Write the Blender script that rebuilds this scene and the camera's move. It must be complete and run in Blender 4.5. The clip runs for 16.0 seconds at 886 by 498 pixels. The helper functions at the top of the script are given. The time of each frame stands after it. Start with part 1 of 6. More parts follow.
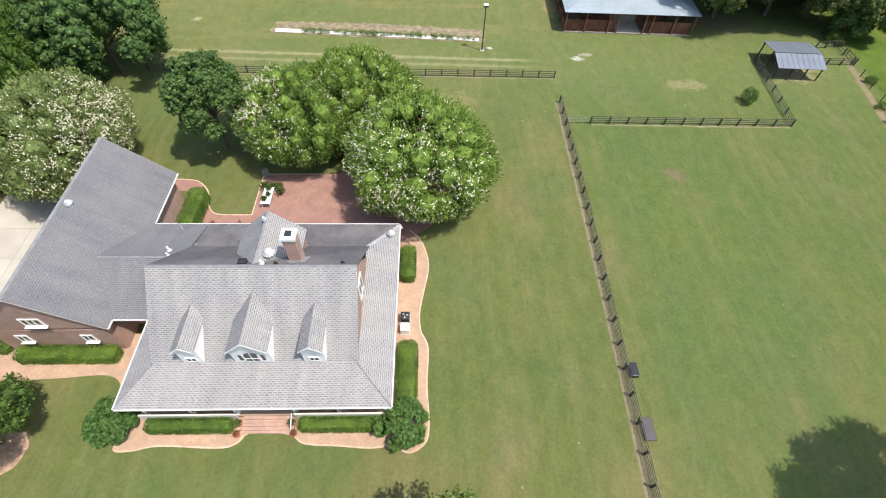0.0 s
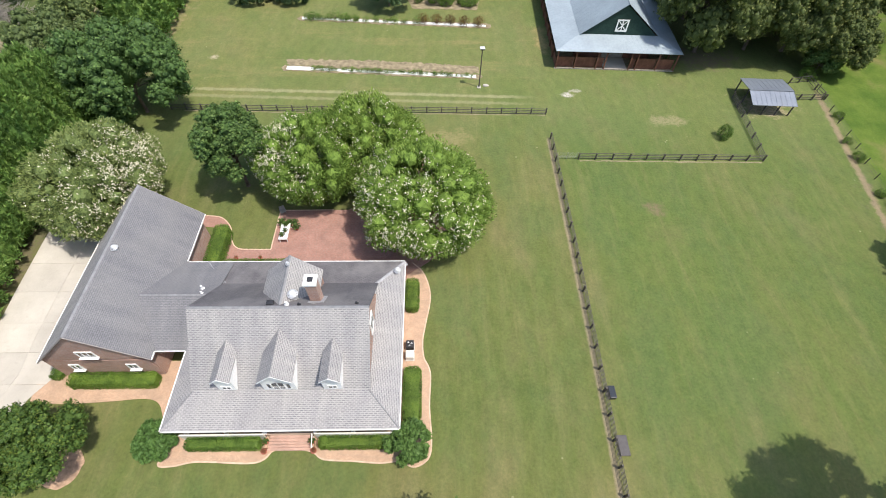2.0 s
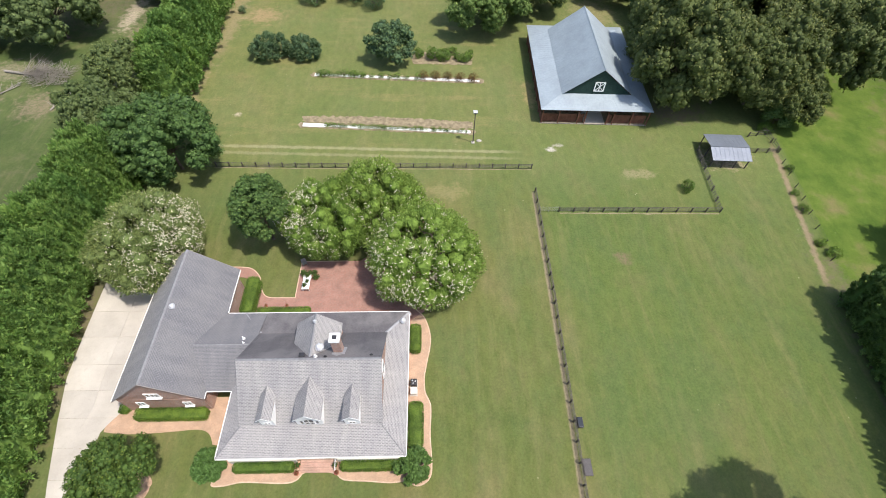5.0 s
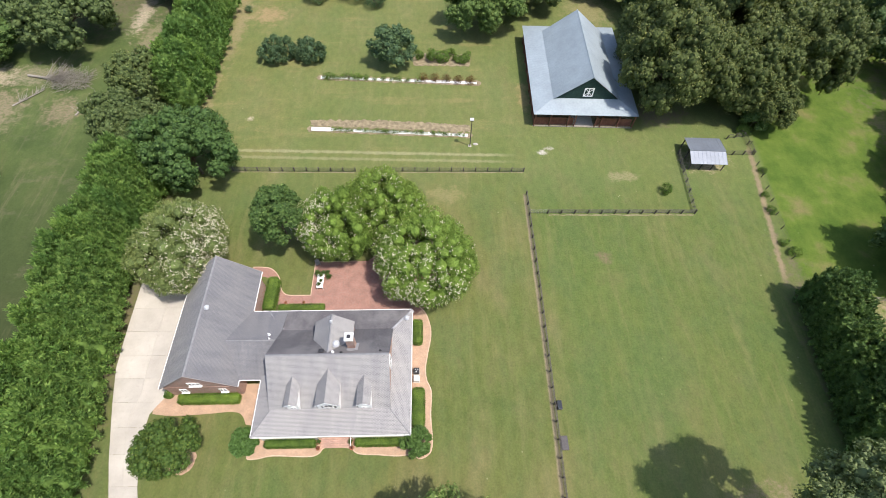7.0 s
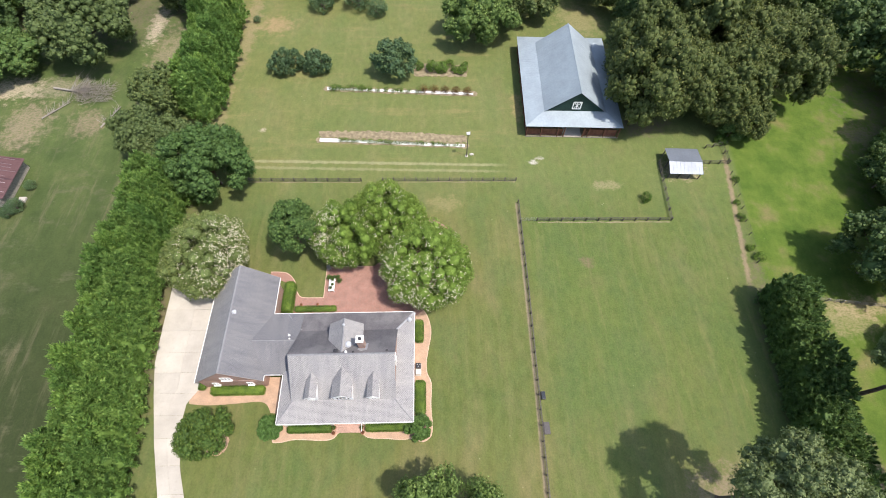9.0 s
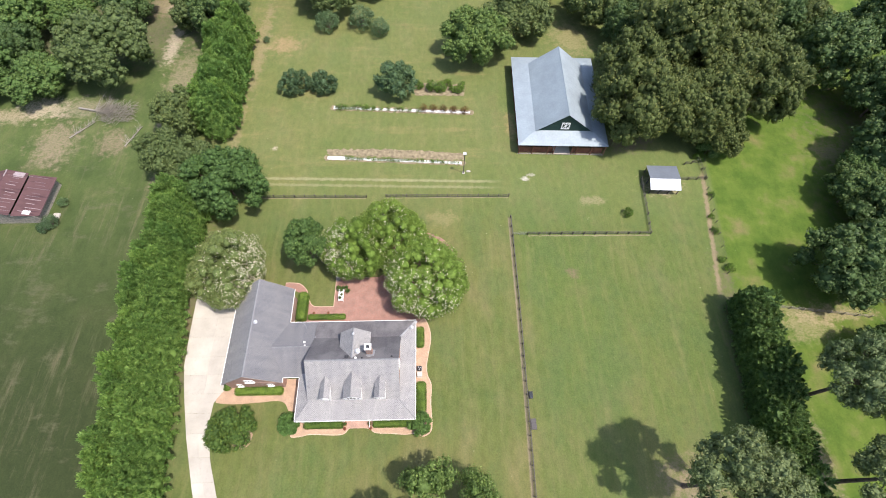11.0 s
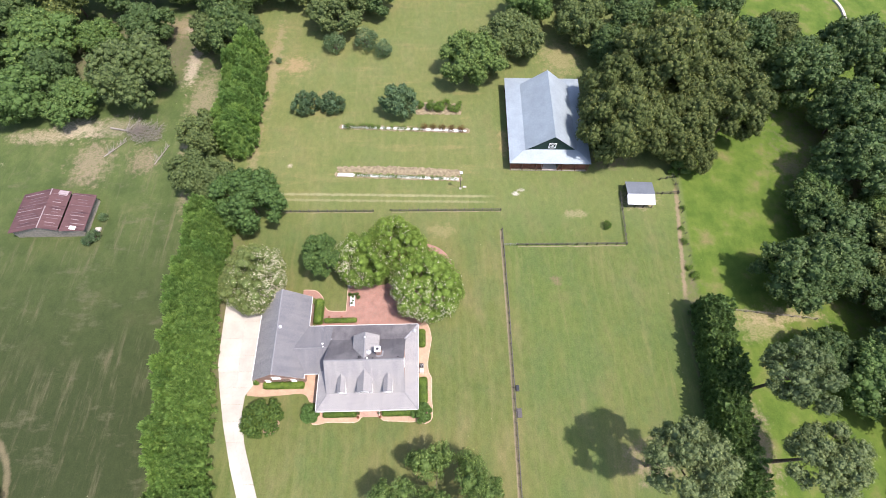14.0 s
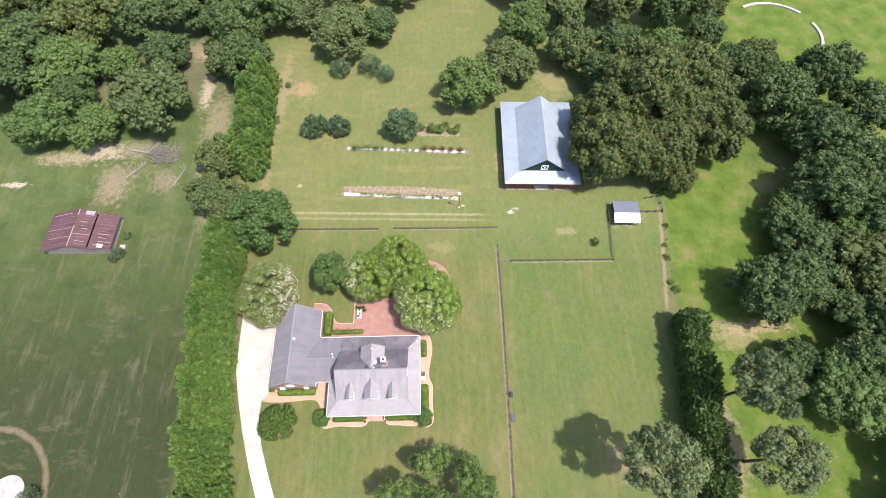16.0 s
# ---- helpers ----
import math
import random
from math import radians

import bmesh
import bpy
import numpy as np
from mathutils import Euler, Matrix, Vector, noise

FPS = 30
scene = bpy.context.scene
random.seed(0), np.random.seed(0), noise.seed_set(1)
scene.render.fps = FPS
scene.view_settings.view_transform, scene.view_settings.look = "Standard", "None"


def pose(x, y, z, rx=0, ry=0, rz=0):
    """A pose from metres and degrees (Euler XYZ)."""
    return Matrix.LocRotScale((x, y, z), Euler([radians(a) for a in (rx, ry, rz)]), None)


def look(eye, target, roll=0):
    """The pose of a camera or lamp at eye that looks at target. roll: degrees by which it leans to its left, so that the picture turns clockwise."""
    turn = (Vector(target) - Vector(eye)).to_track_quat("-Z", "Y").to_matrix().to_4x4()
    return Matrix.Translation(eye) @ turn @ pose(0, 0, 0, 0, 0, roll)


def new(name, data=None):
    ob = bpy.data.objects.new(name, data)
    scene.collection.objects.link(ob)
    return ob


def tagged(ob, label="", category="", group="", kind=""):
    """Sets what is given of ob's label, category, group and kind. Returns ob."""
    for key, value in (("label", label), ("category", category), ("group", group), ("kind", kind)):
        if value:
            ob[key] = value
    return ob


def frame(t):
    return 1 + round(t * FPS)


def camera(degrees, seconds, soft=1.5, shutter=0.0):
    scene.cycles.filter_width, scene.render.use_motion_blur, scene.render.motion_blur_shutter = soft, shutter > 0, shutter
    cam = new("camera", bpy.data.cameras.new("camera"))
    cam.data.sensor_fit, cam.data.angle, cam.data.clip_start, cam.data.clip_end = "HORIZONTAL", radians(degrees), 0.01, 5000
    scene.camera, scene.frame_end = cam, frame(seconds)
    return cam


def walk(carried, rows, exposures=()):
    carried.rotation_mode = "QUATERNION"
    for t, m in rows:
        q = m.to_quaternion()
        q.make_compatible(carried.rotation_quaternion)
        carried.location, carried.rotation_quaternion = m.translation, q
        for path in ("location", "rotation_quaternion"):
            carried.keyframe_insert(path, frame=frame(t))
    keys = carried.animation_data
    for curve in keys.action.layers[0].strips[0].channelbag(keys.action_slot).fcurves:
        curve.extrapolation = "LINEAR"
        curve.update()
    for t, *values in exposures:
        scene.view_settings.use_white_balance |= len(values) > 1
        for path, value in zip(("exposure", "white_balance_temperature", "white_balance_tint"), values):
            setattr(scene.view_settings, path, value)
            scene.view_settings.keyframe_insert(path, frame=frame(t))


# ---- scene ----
cam = camera(87.2, 16.0, soft=1.0)
# seconds, x, y, z, pitch, yaw, roll
ROWS = [
    (0.0, 2.961, -11.380, 40.541, -53.80, -2.789, 2.231),
    (1.0, 2.848, -11.503, 43.843, -53.80, -2.768, 2.136),
    (2.0, 2.790, -11.637, 47.393, -53.80, -2.745, 2.041),
    (3.0, 2.780, -11.781, 51.252, -53.80, -2.719, 1.945),
    (4.0, 2.813, -11.934, 55.435, -53.80, -2.690, 1.850),
    (5.0, 2.881, -12.093, 59.924, -53.80, -2.658, 1.754),
    (5.5, 2.927, -12.175, 62.270, -53.92, -2.641, 1.706),
    (6.5, 3.037, -12.343, 67.124, -56.33, -2.606, 1.610),
    (7.0, 3.100, -12.428, 69.615, -57.53, -2.587, 1.562),
    (7.5, 3.167, -12.514, 72.137, -58.73, -2.567, 1.514),
    (8.0, 3.238, -12.600, 74.679, -60.08, -2.546, 1.466),
    (8.5, 3.311, -12.686, 77.233, -60.08, -2.525, 1.418),
    (9.0, 3.385, -12.773, 79.789, -60.08, -2.504, 1.370),
    (10.0, 3.537, -12.946, 84.880, -60.08, -2.458, 1.274),
    (10.5, 3.612, -13.031, 87.401, -60.28, -2.434, 1.225),
    (11.0, 3.685, -13.116, 89.900, -61.28, -2.409, 1.177),
    (11.5, 3.757, -13.201, 92.376, -62.28, -2.384, 1.128),
    (12.0, 3.825, -13.284, 94.828, -63.32, -2.358, 1.080),
    (12.5, 3.889, -13.366, 97.258, -63.32, -2.331, 1.032),
    (13.0, 3.949, -13.447, 99.672, -63.32, -2.304, 0.983),
    (14.0, 4.051, -13.604, 104.486, -63.32, -2.247, 0.886),
    (15.0, 4.125, -13.753, 109.376, -63.32, -2.187, 0.789),
    (16.0, 4.164, -13.893, 114.507, -63.32, -2.125, 0.691),
]
walk(cam, [(t, pose(x, y, z, 90 + pitch, 0, yaw) @ pose(0, 0, 0, 0, 0, roll)) for t, x, y, z, pitch, yaw, roll in ROWS],
     [(0.0, 0.46, 6450, 11), (5.0, 0.40, 6450, 13), (9.0, 0.48, 6450, 14), (12.5, 0.62, 6400, 17), (16.0, 0.76, 6350, 22.5)])

# ---- light ----
SUN_EL, SUN_AZ = 66.0, 119.0          # azimuth clockwise from +y
SUN_DIR = Vector((math.sin(radians(SUN_AZ)) * math.cos(radians(SUN_EL)), math.cos(radians(SUN_AZ)) * math.cos(radians(SUN_EL)), math.sin(radians(SUN_EL))))
world = bpy.data.worlds.new("world")
scene.world = world
world.use_nodes = True
sky = world.node_tree.nodes.new("ShaderNodeTexSky")
sky.sky_type, sky.sun_disc = "NISHITA", False
sky.sun_elevation, sky.sun_rotation = radians(SUN_EL), radians(SUN_AZ)
sky.air_density, sky.dust_density = 1.2, 2.0
back = world.node_tree.nodes["Background"]
back.inputs["Strength"].default_value = 0.15
world.node_tree.links.new(sky.outputs[0], back.inputs["Color"])
lamp = bpy.data.lights.new("sun", "SUN")
lamp.energy, lamp.angle, lamp.color = 3.75, radians(0.6), (1.0, 0.945, 0.84)
sun = new("sun", lamp)
sun.matrix_world = look(SUN_DIR * 300, (0, 0, 0))


# ---- node helpers ----
class Mat:
    """A small builder of node materials."""

    def __init__(self, name, rough=0.8, metal=0.0, spec=0.3):
        self.m = bpy.data.materials.new(name)
        self.m.use_nodes = True
        self.t = self.m.node_tree
        self.b = self.t.nodes["Principled BSDF"]
        self.b.inputs["Roughness"].default_value = rough
        self.b.inputs["Metallic"].default_value = metal
        self.b.inputs["Specular IOR Level"].default_value = spec
        self.co = None

    def node(self, kind, **kw):
        n = self.t.nodes.new(kind)
        for k, v in kw.items():
            if k == "operation":
                n.operation = v
            elif k == "data_type":
                n.data_type = v
            elif k == "blend_type":
                n.blend_type = v
        return n

    def link(self, a, b):
        self.t.links.new(a, b)

    def put(self, sock, v):
        if isinstance(v, (int, float)):
            sock.default_value = v
        elif isinstance(v, tuple):
            sock.default_value = (*v, 1.0) if len(v) == 3 and len(sock.default_value) == 4 else v
        else:
            self.link(v, sock)

    def coords(self, uv=False):
        if self.co is None:
            n = self.node("ShaderNodeTexCoord")
            self.co = n
        return self.co.outputs["UV" if uv else "Object"]

    def pos(self):
        return self.node("ShaderNodeNewGeometry").outputs["Position"]

    def xyz(self, v):
        n = self.node("ShaderNodeSeparateXYZ")
        self.link(v, n.inputs[0])
        return n.outputs[0], n.outputs[1], n.outputs[2]

    def vec(self, x, y, z):
        n = self.node("ShaderNodeCombineXYZ")
        for s, v in zip(n.inputs, (x, y, z)):
            self.put(s, v)
        return n.outputs[0]

    def noise(self, scale, vec=None, detail=4.0, rough=0.55, distort=0.0):
        n = self.node("ShaderNodeTexNoise")
        self.link(self.pos() if vec is None else vec, n.inputs["Vector"])
        n.inputs["Scale"].default_value = scale
        n.inputs["Detail"].default_value = detail
        n.inputs["Roughness"].default_value = rough
        n.inputs["Distortion"].default_value = distort
        return n.outputs["Fac"]

    def math(self, op, a, b=0.0, c=0.0):
        n = self.node("ShaderNodeMath", operation=op)
        self.put(n.inputs[0], a)
        self.put(n.inputs[1], b)
        self.put(n.inputs[2], c)
        return n.outputs[0]

    def step(self, v, lo, hi, a=0.0, b=1.0):
        n = self.node("ShaderNodeMapRange")
        n.interpolation_type = "SMOOTHSTEP"
        self.put(n.inputs["Value"], v)
        for k, w in zip(("From Min", "From Max", "To Min", "To Max"), (lo, hi, a, b)):
            n.inputs[k].default_value = w
        return n.outputs[0]

    def mix(self, fac, a, b, kind="MIX"):
        n = self.node("ShaderNodeMix", data_type="RGBA", blend_type=kind)
        self.put(n.inputs["Factor"], fac)
        self.put(n.inputs[6], a)
        self.put(n.inputs[7], b)
        return n.outputs[2]

    def ramp(self, fac, stops):
        n = self.node("ShaderNodeValToRGB")
        e = n.color_ramp.elements
        while len(e) < len(stops):
            e.new(0.5)
        for el, (p, col) in zip(e, stops):
            el.position, el.color = p, (*col, 1.0)
        self.link(fac, n.inputs[0])
        return n.outputs[0]

    def random(self, island=True):
        if island:
            return self.node("ShaderNodeNewGeometry").outputs["Random Per Island"]
        return self.node("ShaderNodeObjectInfo").outputs["Random"]

    def color(self, c):
        self.put(self.b.inputs["Base Color"], c)

    def bump(self, h, strength=0.3, dist=0.05):
        n = self.node("ShaderNodeBump")
        n.inputs["Strength"].default_value = strength
        n.inputs["Distance"].default_value = dist
        self.link(h, n.inputs["Height"])
        self.link(n.outputs[0], self.b.inputs["Normal"])


def plain(name, c, rough=0.7, metal=0.0, vary=0.15, scale=3.0, spec=0.3):
    """A surface of one colour with stains at two scales."""
    m = Mat(name, rough, metal, spec)
    lo = tuple(v * (1 - vary) for v in c)
    hi = tuple(min(1, v * (1 + vary)) for v in c)
    a = m.ramp(m.noise(scale, m.coords()), [(0.3, lo), (0.7, hi)])
    b = m.ramp(m.noise(scale * 9, m.coords(), 3), [(0.3, (0.86, 0.86, 0.86)), (0.7, (1.06, 1.06, 1.06))])
    m.color(m.mix(1.0, a, b, "MULTIPLY"))
    m.bump(m.noise(scale * 12, m.coords()), 0.15, 0.01)
    return m.m


HEARTS = {}


def foliage(name, dark, light, tip, rough=0.55, clear=0.3, patch=1.0):
    """Leaves: each leaf its own tone, larger drifts of tone through the crown."""
    m = Mat(name, rough, 0.0, 0.25)
    r = m.random()
    c = m.ramp(r, [(0.0, dark), (0.55, light), (1.0, tip)])
    big = m.ramp(m.noise(0.35, m.coords(), 2), [(0.3, tuple(1 - (1 - v) * patch for v in (0.72, 0.76, 0.72))), (0.7, tuple(1 + (v - 1) * patch for v in (1.15, 1.1, 1.05)))])
    # random clump tones, added for the contrast of lit tops and dark gaps
    clump = m.ramp(m.noise(0.95, m.coords(), 2), [(0.34, tuple(1 - (1 - v) * patch for v in (0.70, 0.74, 0.74))), (0.66, tuple(1 + (v - 1) * patch for v in (1.28, 1.24, 1.16)))])
    big = m.mix(1.0, big, clump, "MULTIPLY")
    obj = m.ramp(m.random(False), [(0.0, (0.78, 0.86, 0.84)), (0.5, (1.0, 1.0, 1.0)), (1.0, (1.15, 1.14, 1.02))])
    c = m.mix(1.0, m.mix(1.0, c, big, "MULTIPLY"), obj, "MULTIPLY")
    m.color(c)
    tr = m.node("ShaderNodeBsdfTranslucent")
    m.link(m.mix(0.5, c, (0.22, 0.3, 0.05)), tr.inputs["Color"])
    sh = m.node("ShaderNodeMixShader")
    sh.inputs[0].default_value = clear
    m.link(m.b.outputs[0], sh.inputs[1])
    m.link(tr.outputs[0], sh.inputs[2])
    m.link(sh.outputs[0], m.t.nodes["Material Output"].inputs["Surface"])
    HEARTS[m.m] = plain("inner " + name, tuple(0.55 * a + 0.45 * b for a, b in zip(dark, light)), 0.75, 0, 0.3, 1.6, 0.2)
    return m.m


# ---- materials ----
def grass_material():
    m = Mat("grass", 0.9, 0.0, 0.15)
    x, y, z = m.xyz(m.pos())
    n1, n2, n3, n4 = m.noise(0.035, detail=3), m.noise(0.16, detail=5), m.noise(0.9, m.vec(x, m.math("MULTIPLY", y, 0.55), z), 7, 0.68), m.noise(3.2, detail=6, rough=0.72)
    lawn = m.ramp(n1, [(0.3, (0.080, 0.114, 0.028)), (0.5, (0.110, 0.133, 0.037)), (0.7, (0.155, 0.150, 0.052))])
    dry = m.step(m.noise(0.16, m.vec(x, m.math("MULTIPLY", y, 0.4), z), 6, 0.65), 0.47, 0.72)
    lawn = m.mix(m.math("MULTIPLY", dry, 0.55), lawn, (0.200, 0.170, 0.085))
    # mown strips
    wob = m.math("ADD", x, m.math("MULTIPLY", m.noise(0.05), 3.0))
    strip = m.math("SINE", m.math("MULTIPLY", wob, 2.6))
    lawn = m.mix(m.math("MULTIPLY", m.step(strip, -0.6, 0.9, 0.0, 0.13), m.step(y, 40.0, 52.0, 1.0, 0.15)), lawn, (0.17, 0.19, 0.075))
    # browned bands across the far lawn
    band = m.noise(0.1, m.vec(m.math("MULTIPLY", x, 0.45), m.math("MULTIPLY", y, 2.2), 0.0), 6, 0.65)
    lawn = m.mix(m.math("MULTIPLY", m.step(band, 0.52, 0.68), m.step(y, 50.0, 58.0, 0.0, 0.5)), lawn, (0.275, 0.200, 0.100))
    # the mown paddock east of the fence, greener
    green = m.math("MULTIPLY", m.step(x, 20.0, 24.0), m.step(m.noise(0.07, m.vec(x, m.math("MULTIPLY", y, 0.35), 3.0), 5, 0.6), 0.35, 0.62, 0.85, 0.4))
    lawn = m.mix(green, lawn, (0.090, 0.134, 0.032))
    # yellowed streaks left by the mower
    streak = m.noise(1.0, m.vec(m.math("MULTIPLY", wob, 0.5), m.math("MULTIPLY", y, 0.045), 0.0), 5, 0.7)
    lawn = m.mix(m.math("MULTIPLY", m.step(streak, 0.49, 0.68), 0.42), lawn, (0.190, 0.178, 0.078))
    cool = m.noise(0.13, m.vec(x, m.math("MULTIPLY", y, 0.6), 11.0), 6, 0.7)
    lawn = m.mix(m.step(cool, 0.44, 0.62, 0.0, 0.5), lawn, (0.084, 0.128, 0.042))
    lawn = m.mix(m.step(y, 36.0, 56.0, 0.0, 0.36), lawn, (0.178, 0.206, 0.074))
    blotch = m.noise(0.16, m.vec(x, m.math("MULTIPLY", y, 0.6), 23.0), 7, 0.68)
    lawn = m.mix(m.step(blotch, 0.48, 0.74, 0.0, 0.4), lawn, (0.180, 0.158, 0.075))
    lawn = m.mix(m.step(blotch, 0.26, 0.50, 0.45, 0.0), lawn, (0.080, 0.130, 0.032))
    lawn = m.mix(0.08, lawn, (0.130, 0.120, 0.085))
    # tufts: yellowed and fresh ones
    tuft = m.noise(1.5, m.vec(x, m.math("MULTIPLY", y, 0.8), 2.0), 9, 0.8)
    lawn = m.mix(m.step(tuft, 0.53, 0.66, 0.0, 0.32), lawn, (0.185, 0.160, 0.070))
    lawn = m.mix(m.step(tuft, 0.34, 0.46, 0.32, 0.0), lawn, (0.060, 0.108, 0.020))
    # bare dirt under the lawn fence and along the boundary
    crumb = m.math("MULTIPLY", m.math("SUBTRACT", m.noise(0.9, detail=7, rough=0.75), 0.5), 1.3)
    y7 = m.math("SUBTRACT", y, 7.0)
    line = m.math("MINIMUM", m.math("MULTIPLY_ADD", y7, 0.0149, 20.55), m.math("MULTIPLY_ADD", y7, 0.0298, 20.55))
    d1 = m.math("ADD", m.math("ABSOLUTE", m.math("SUBTRACT", x, line)), m.math("MULTIPLY", crumb, 0.35))
    lawn = m.mix(m.math("MULTIPLY", m.step(d1, 0.10, 0.46, 0.75, 0.0), m.step(y, 43.5, 44.5, 1.0, 0.0)), lawn, (0.27, 0.215, 0.155))
    d2 = m.math("MULTIPLY_ADD", crumb, 1.4, m.math("ABSOLUTE", m.math("SUBTRACT", x, m.math("MULTIPLY_ADD", m.math("SUBTRACT", y, 29.3), 0.175, 64.75))))
    along = m.math("MULTIPLY", m.step(y, 22.0, 27.0), m.step(y, 54.0, 58.0, 1.0, 0.0))
    strip_mask = m.math("MULTIPLY", m.step(d2, 0.1, 0.85, 0.85, 0.0), along)
    # pasture beyond the boundary fence, lush green
    edge = m.math("ADD", x, m.math("MULTIPLY", y, -0.13))
    past = m.step(edge, 63.0, 64.5)
    lush = m.ramp(n2, [(0.35, (0.066, 0.116, 0.018)), (0.55, (0.100, 0.148, 0.026)), (0.75, (0.180, 0.160, 0.070))])
    lawn = m.mix(past, lawn, lush)
    lawn = m.mix(strip_mask, lawn, (0.255, 0.195, 0.132))
    # field in the west, rough and darker, with old rows
    west = m.step(x, -56.0, -52.0, 1.0, 0.0)
    field = m.ramp(n2, [(0.3, (0.058, 0.088, 0.028)), (0.55, (0.084, 0.116, 0.038)), (0.8, (0.130, 0.138, 0.060))])
    lines = m.noise(1.0, m.vec(m.math("MULTIPLY", x, 0.40), m.math("MULTIPLY", y, 0.045), 0.0), 6, 0.75)
    lines = m.math("MULTIPLY", m.step(lines, 0.48, 0.72), m.step(m.noise(0.035, detail=3), 0.40, 0.56))
    # the field's tone deepens gradually towards the south
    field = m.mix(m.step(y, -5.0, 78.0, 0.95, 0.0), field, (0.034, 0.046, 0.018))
    field = m.mix(m.math("MULTIPLY", lines, 0.5), field, (0.175, 0.150, 0.095))
    # pale weedy drifts, and the curved wheel track near the pad
    drift = m.noise(0.11, m.vec(x, m.math("MULTIPLY", y, 2.0), 5.0), 7, 0.72)
    field = m.mix(m.step(drift, 0.54, 0.68, 0.0, 0.38), field, (0.135, 0.125, 0.078))
    ax, ay = m.math("ADD", x, 97.0), m.math("ADD", y, 15.5)
    arc = m.math("ABSOLUTE", m.math("SUBTRACT", m.math("SQRT", m.math("ADD", m.math("MULTIPLY", ax, ax), m.math("MULTIPLY", ay, ay))), 15.3))
    arc = m.math("ADD", arc, m.math("MULTIPLY", m.math("SUBTRACT", m.noise(0.6, detail=6, rough=0.7), 0.5), 1.4))
    field = m.mix(m.step(arc, 0.2, 1.0, 0.65, 0.0), field, (0.20, 0.165, 0.105))
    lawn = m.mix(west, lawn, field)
    # wheel ruts of the farm track
    mid = m.math("ADD", y, m.math("MULTIPLY", x, 0.034))
    for off in (54.95, 53.15):
        d = m.math("ABSOLUTE", m.math("SUBTRACT", mid, off))
        d = m.math("ADD", d, m.math("MULTIPLY", m.math("SUBTRACT", m.noise(0.7, detail=5), 0.5), 0.9))
        k = m.math("MULTIPLY", m.step(d, 0.1, 0.6, 0.75 if off > 54 else 0.5, 0.0), m.math("MULTIPLY", m.step(x, 14.0, 22.0, 1.0, 0.0), m.step(x, -42.0, -36.0)))
        lawn = m.mix(k, lawn, (0.275, 0.265, 0.150))
    # tone of single tufts
    lawn = m.mix(1.0, lawn, m.ramp(n3, [(0.25, (0.82, 0.84, 0.82)), (0.75, (1.16, 1.14, 1.10))]), "MULTIPLY")
    lawn = m.mix(1.0, lawn, m.ramp(n4, [(0.25, (0.78, 0.80, 0.78)), (0.75, (1.21, 1.19, 1.16))]), "MULTIPLY")
    # specks of clover and fallen leaves
    vor = m.node("ShaderNodeTexVoronoi")
    m.link(m.pos(), vor.inputs["Vector"])
    vor.inputs["Scale"].default_value = 0.42
    speck = m.math("MULTIPLY", m.step(vor.outputs["Distance"], 0.03, 0.07, 1.0, 0.0), m.step(m.noise(0.09), 0.5, 0.6))
    lawn = m.mix(m.math("MULTIPLY", speck, 0.55), lawn, (0.34, 0.34, 0.2))
    # worn and bare places, one also holding oak shade: centre, half sizes, colour strength
    wob = m.math("MULTIPLY", m.math("SUBTRACT", m.noise(0.55, detail=7, rough=0.7), 0.5), 3.4)
    torn = m.step(m.noise(1.7, m.vec(x, m.math("MULTIPLY", y, 1.6), z), 7, 0.75), 0.36, 0.58, 0.25, 1.0)
    for cx, cy, rx, ry, k, col in BARE:
        dx = m.math("DIVIDE", m.math("SUBTRACT", x, cx), rx)
        dy = m.math("DIVIDE", m.math("SUBTRACT", y, cy), ry)
        d = m.math("SQRT", m.math("ADD", m.math("MULTIPLY", dx, dx), m.math("MULTIPLY", dy, dy)))
        f = m.math("MULTIPLY", m.step(m.math("ADD", d, wob), 0.3, 1.2, k, 0.0), torn)
        lawn = m.mix(f, lawn, col)
    m.color(lawn)
    m.bump(m.math("ADD", m.math("MULTIPLY", n3, 0.6), n4), 0.6, 0.12)
    return m.m


SAND, SOIL, STRAW, LITTER_AND_SHADE = (0.50, 0.42, 0.31), (0.20, 0.135, 0.095), (0.27, 0.225, 0.11), (0.15, 0.115, 0.085)
BARE = [
    (25.9, 55.0, 1.3, 0.7, 0.85, (0.52, 0.48, 0.42)), (27.4, 56.2, 1.2, 0.5, 0.6, (0.46, 0.42, 0.36)), (41.0, 48.5, 3.6, 1.5, 0.4, (0.40, 0.31, 0.20)), (33.6, 29.8, 1.5, 1.3, 0.65, SOIL),
    # at (52.5, 66.5) brown litter that also carries the oak's shade in its colour
    (58.5, 52.6, 4.6, 3.4, 0.9, (0.40, 0.31, 0.22)), (52.5, 66.5, 7.0, 4.0, 0.85, LITTER_AND_SHADE), (84.0, 19.5, 12.0, 2.4, 0.7, (0.36, 0.27, 0.17)),
    (-97.0, 80.0, 6.5, 4.2, 0.75, SAND), (-90.0, 68.0, 6.0, 9.0, 0.7, (0.29, 0.22, 0.155)), (-76.0, 68.0, 4.5, 5.0, 0.6, (0.29, 0.21, 0.15)), (-88.0, 80.0, 9.0, 4.0, 0.6, (0.30, 0.25, 0.18)), (-70.0, 104.0, 2.4, 9.0, 0.9, SAND), (-74.0, 121.0, 3.0, 3.0, 0.8, SAND), (-77.0, 122.0, 9.0, 6.0, 0.7, (0.33, 0.25, 0.16)),
    (-64.0, 88.0, 5.0, 16.0, 0.55, (0.34, 0.26, 0.18)),
]
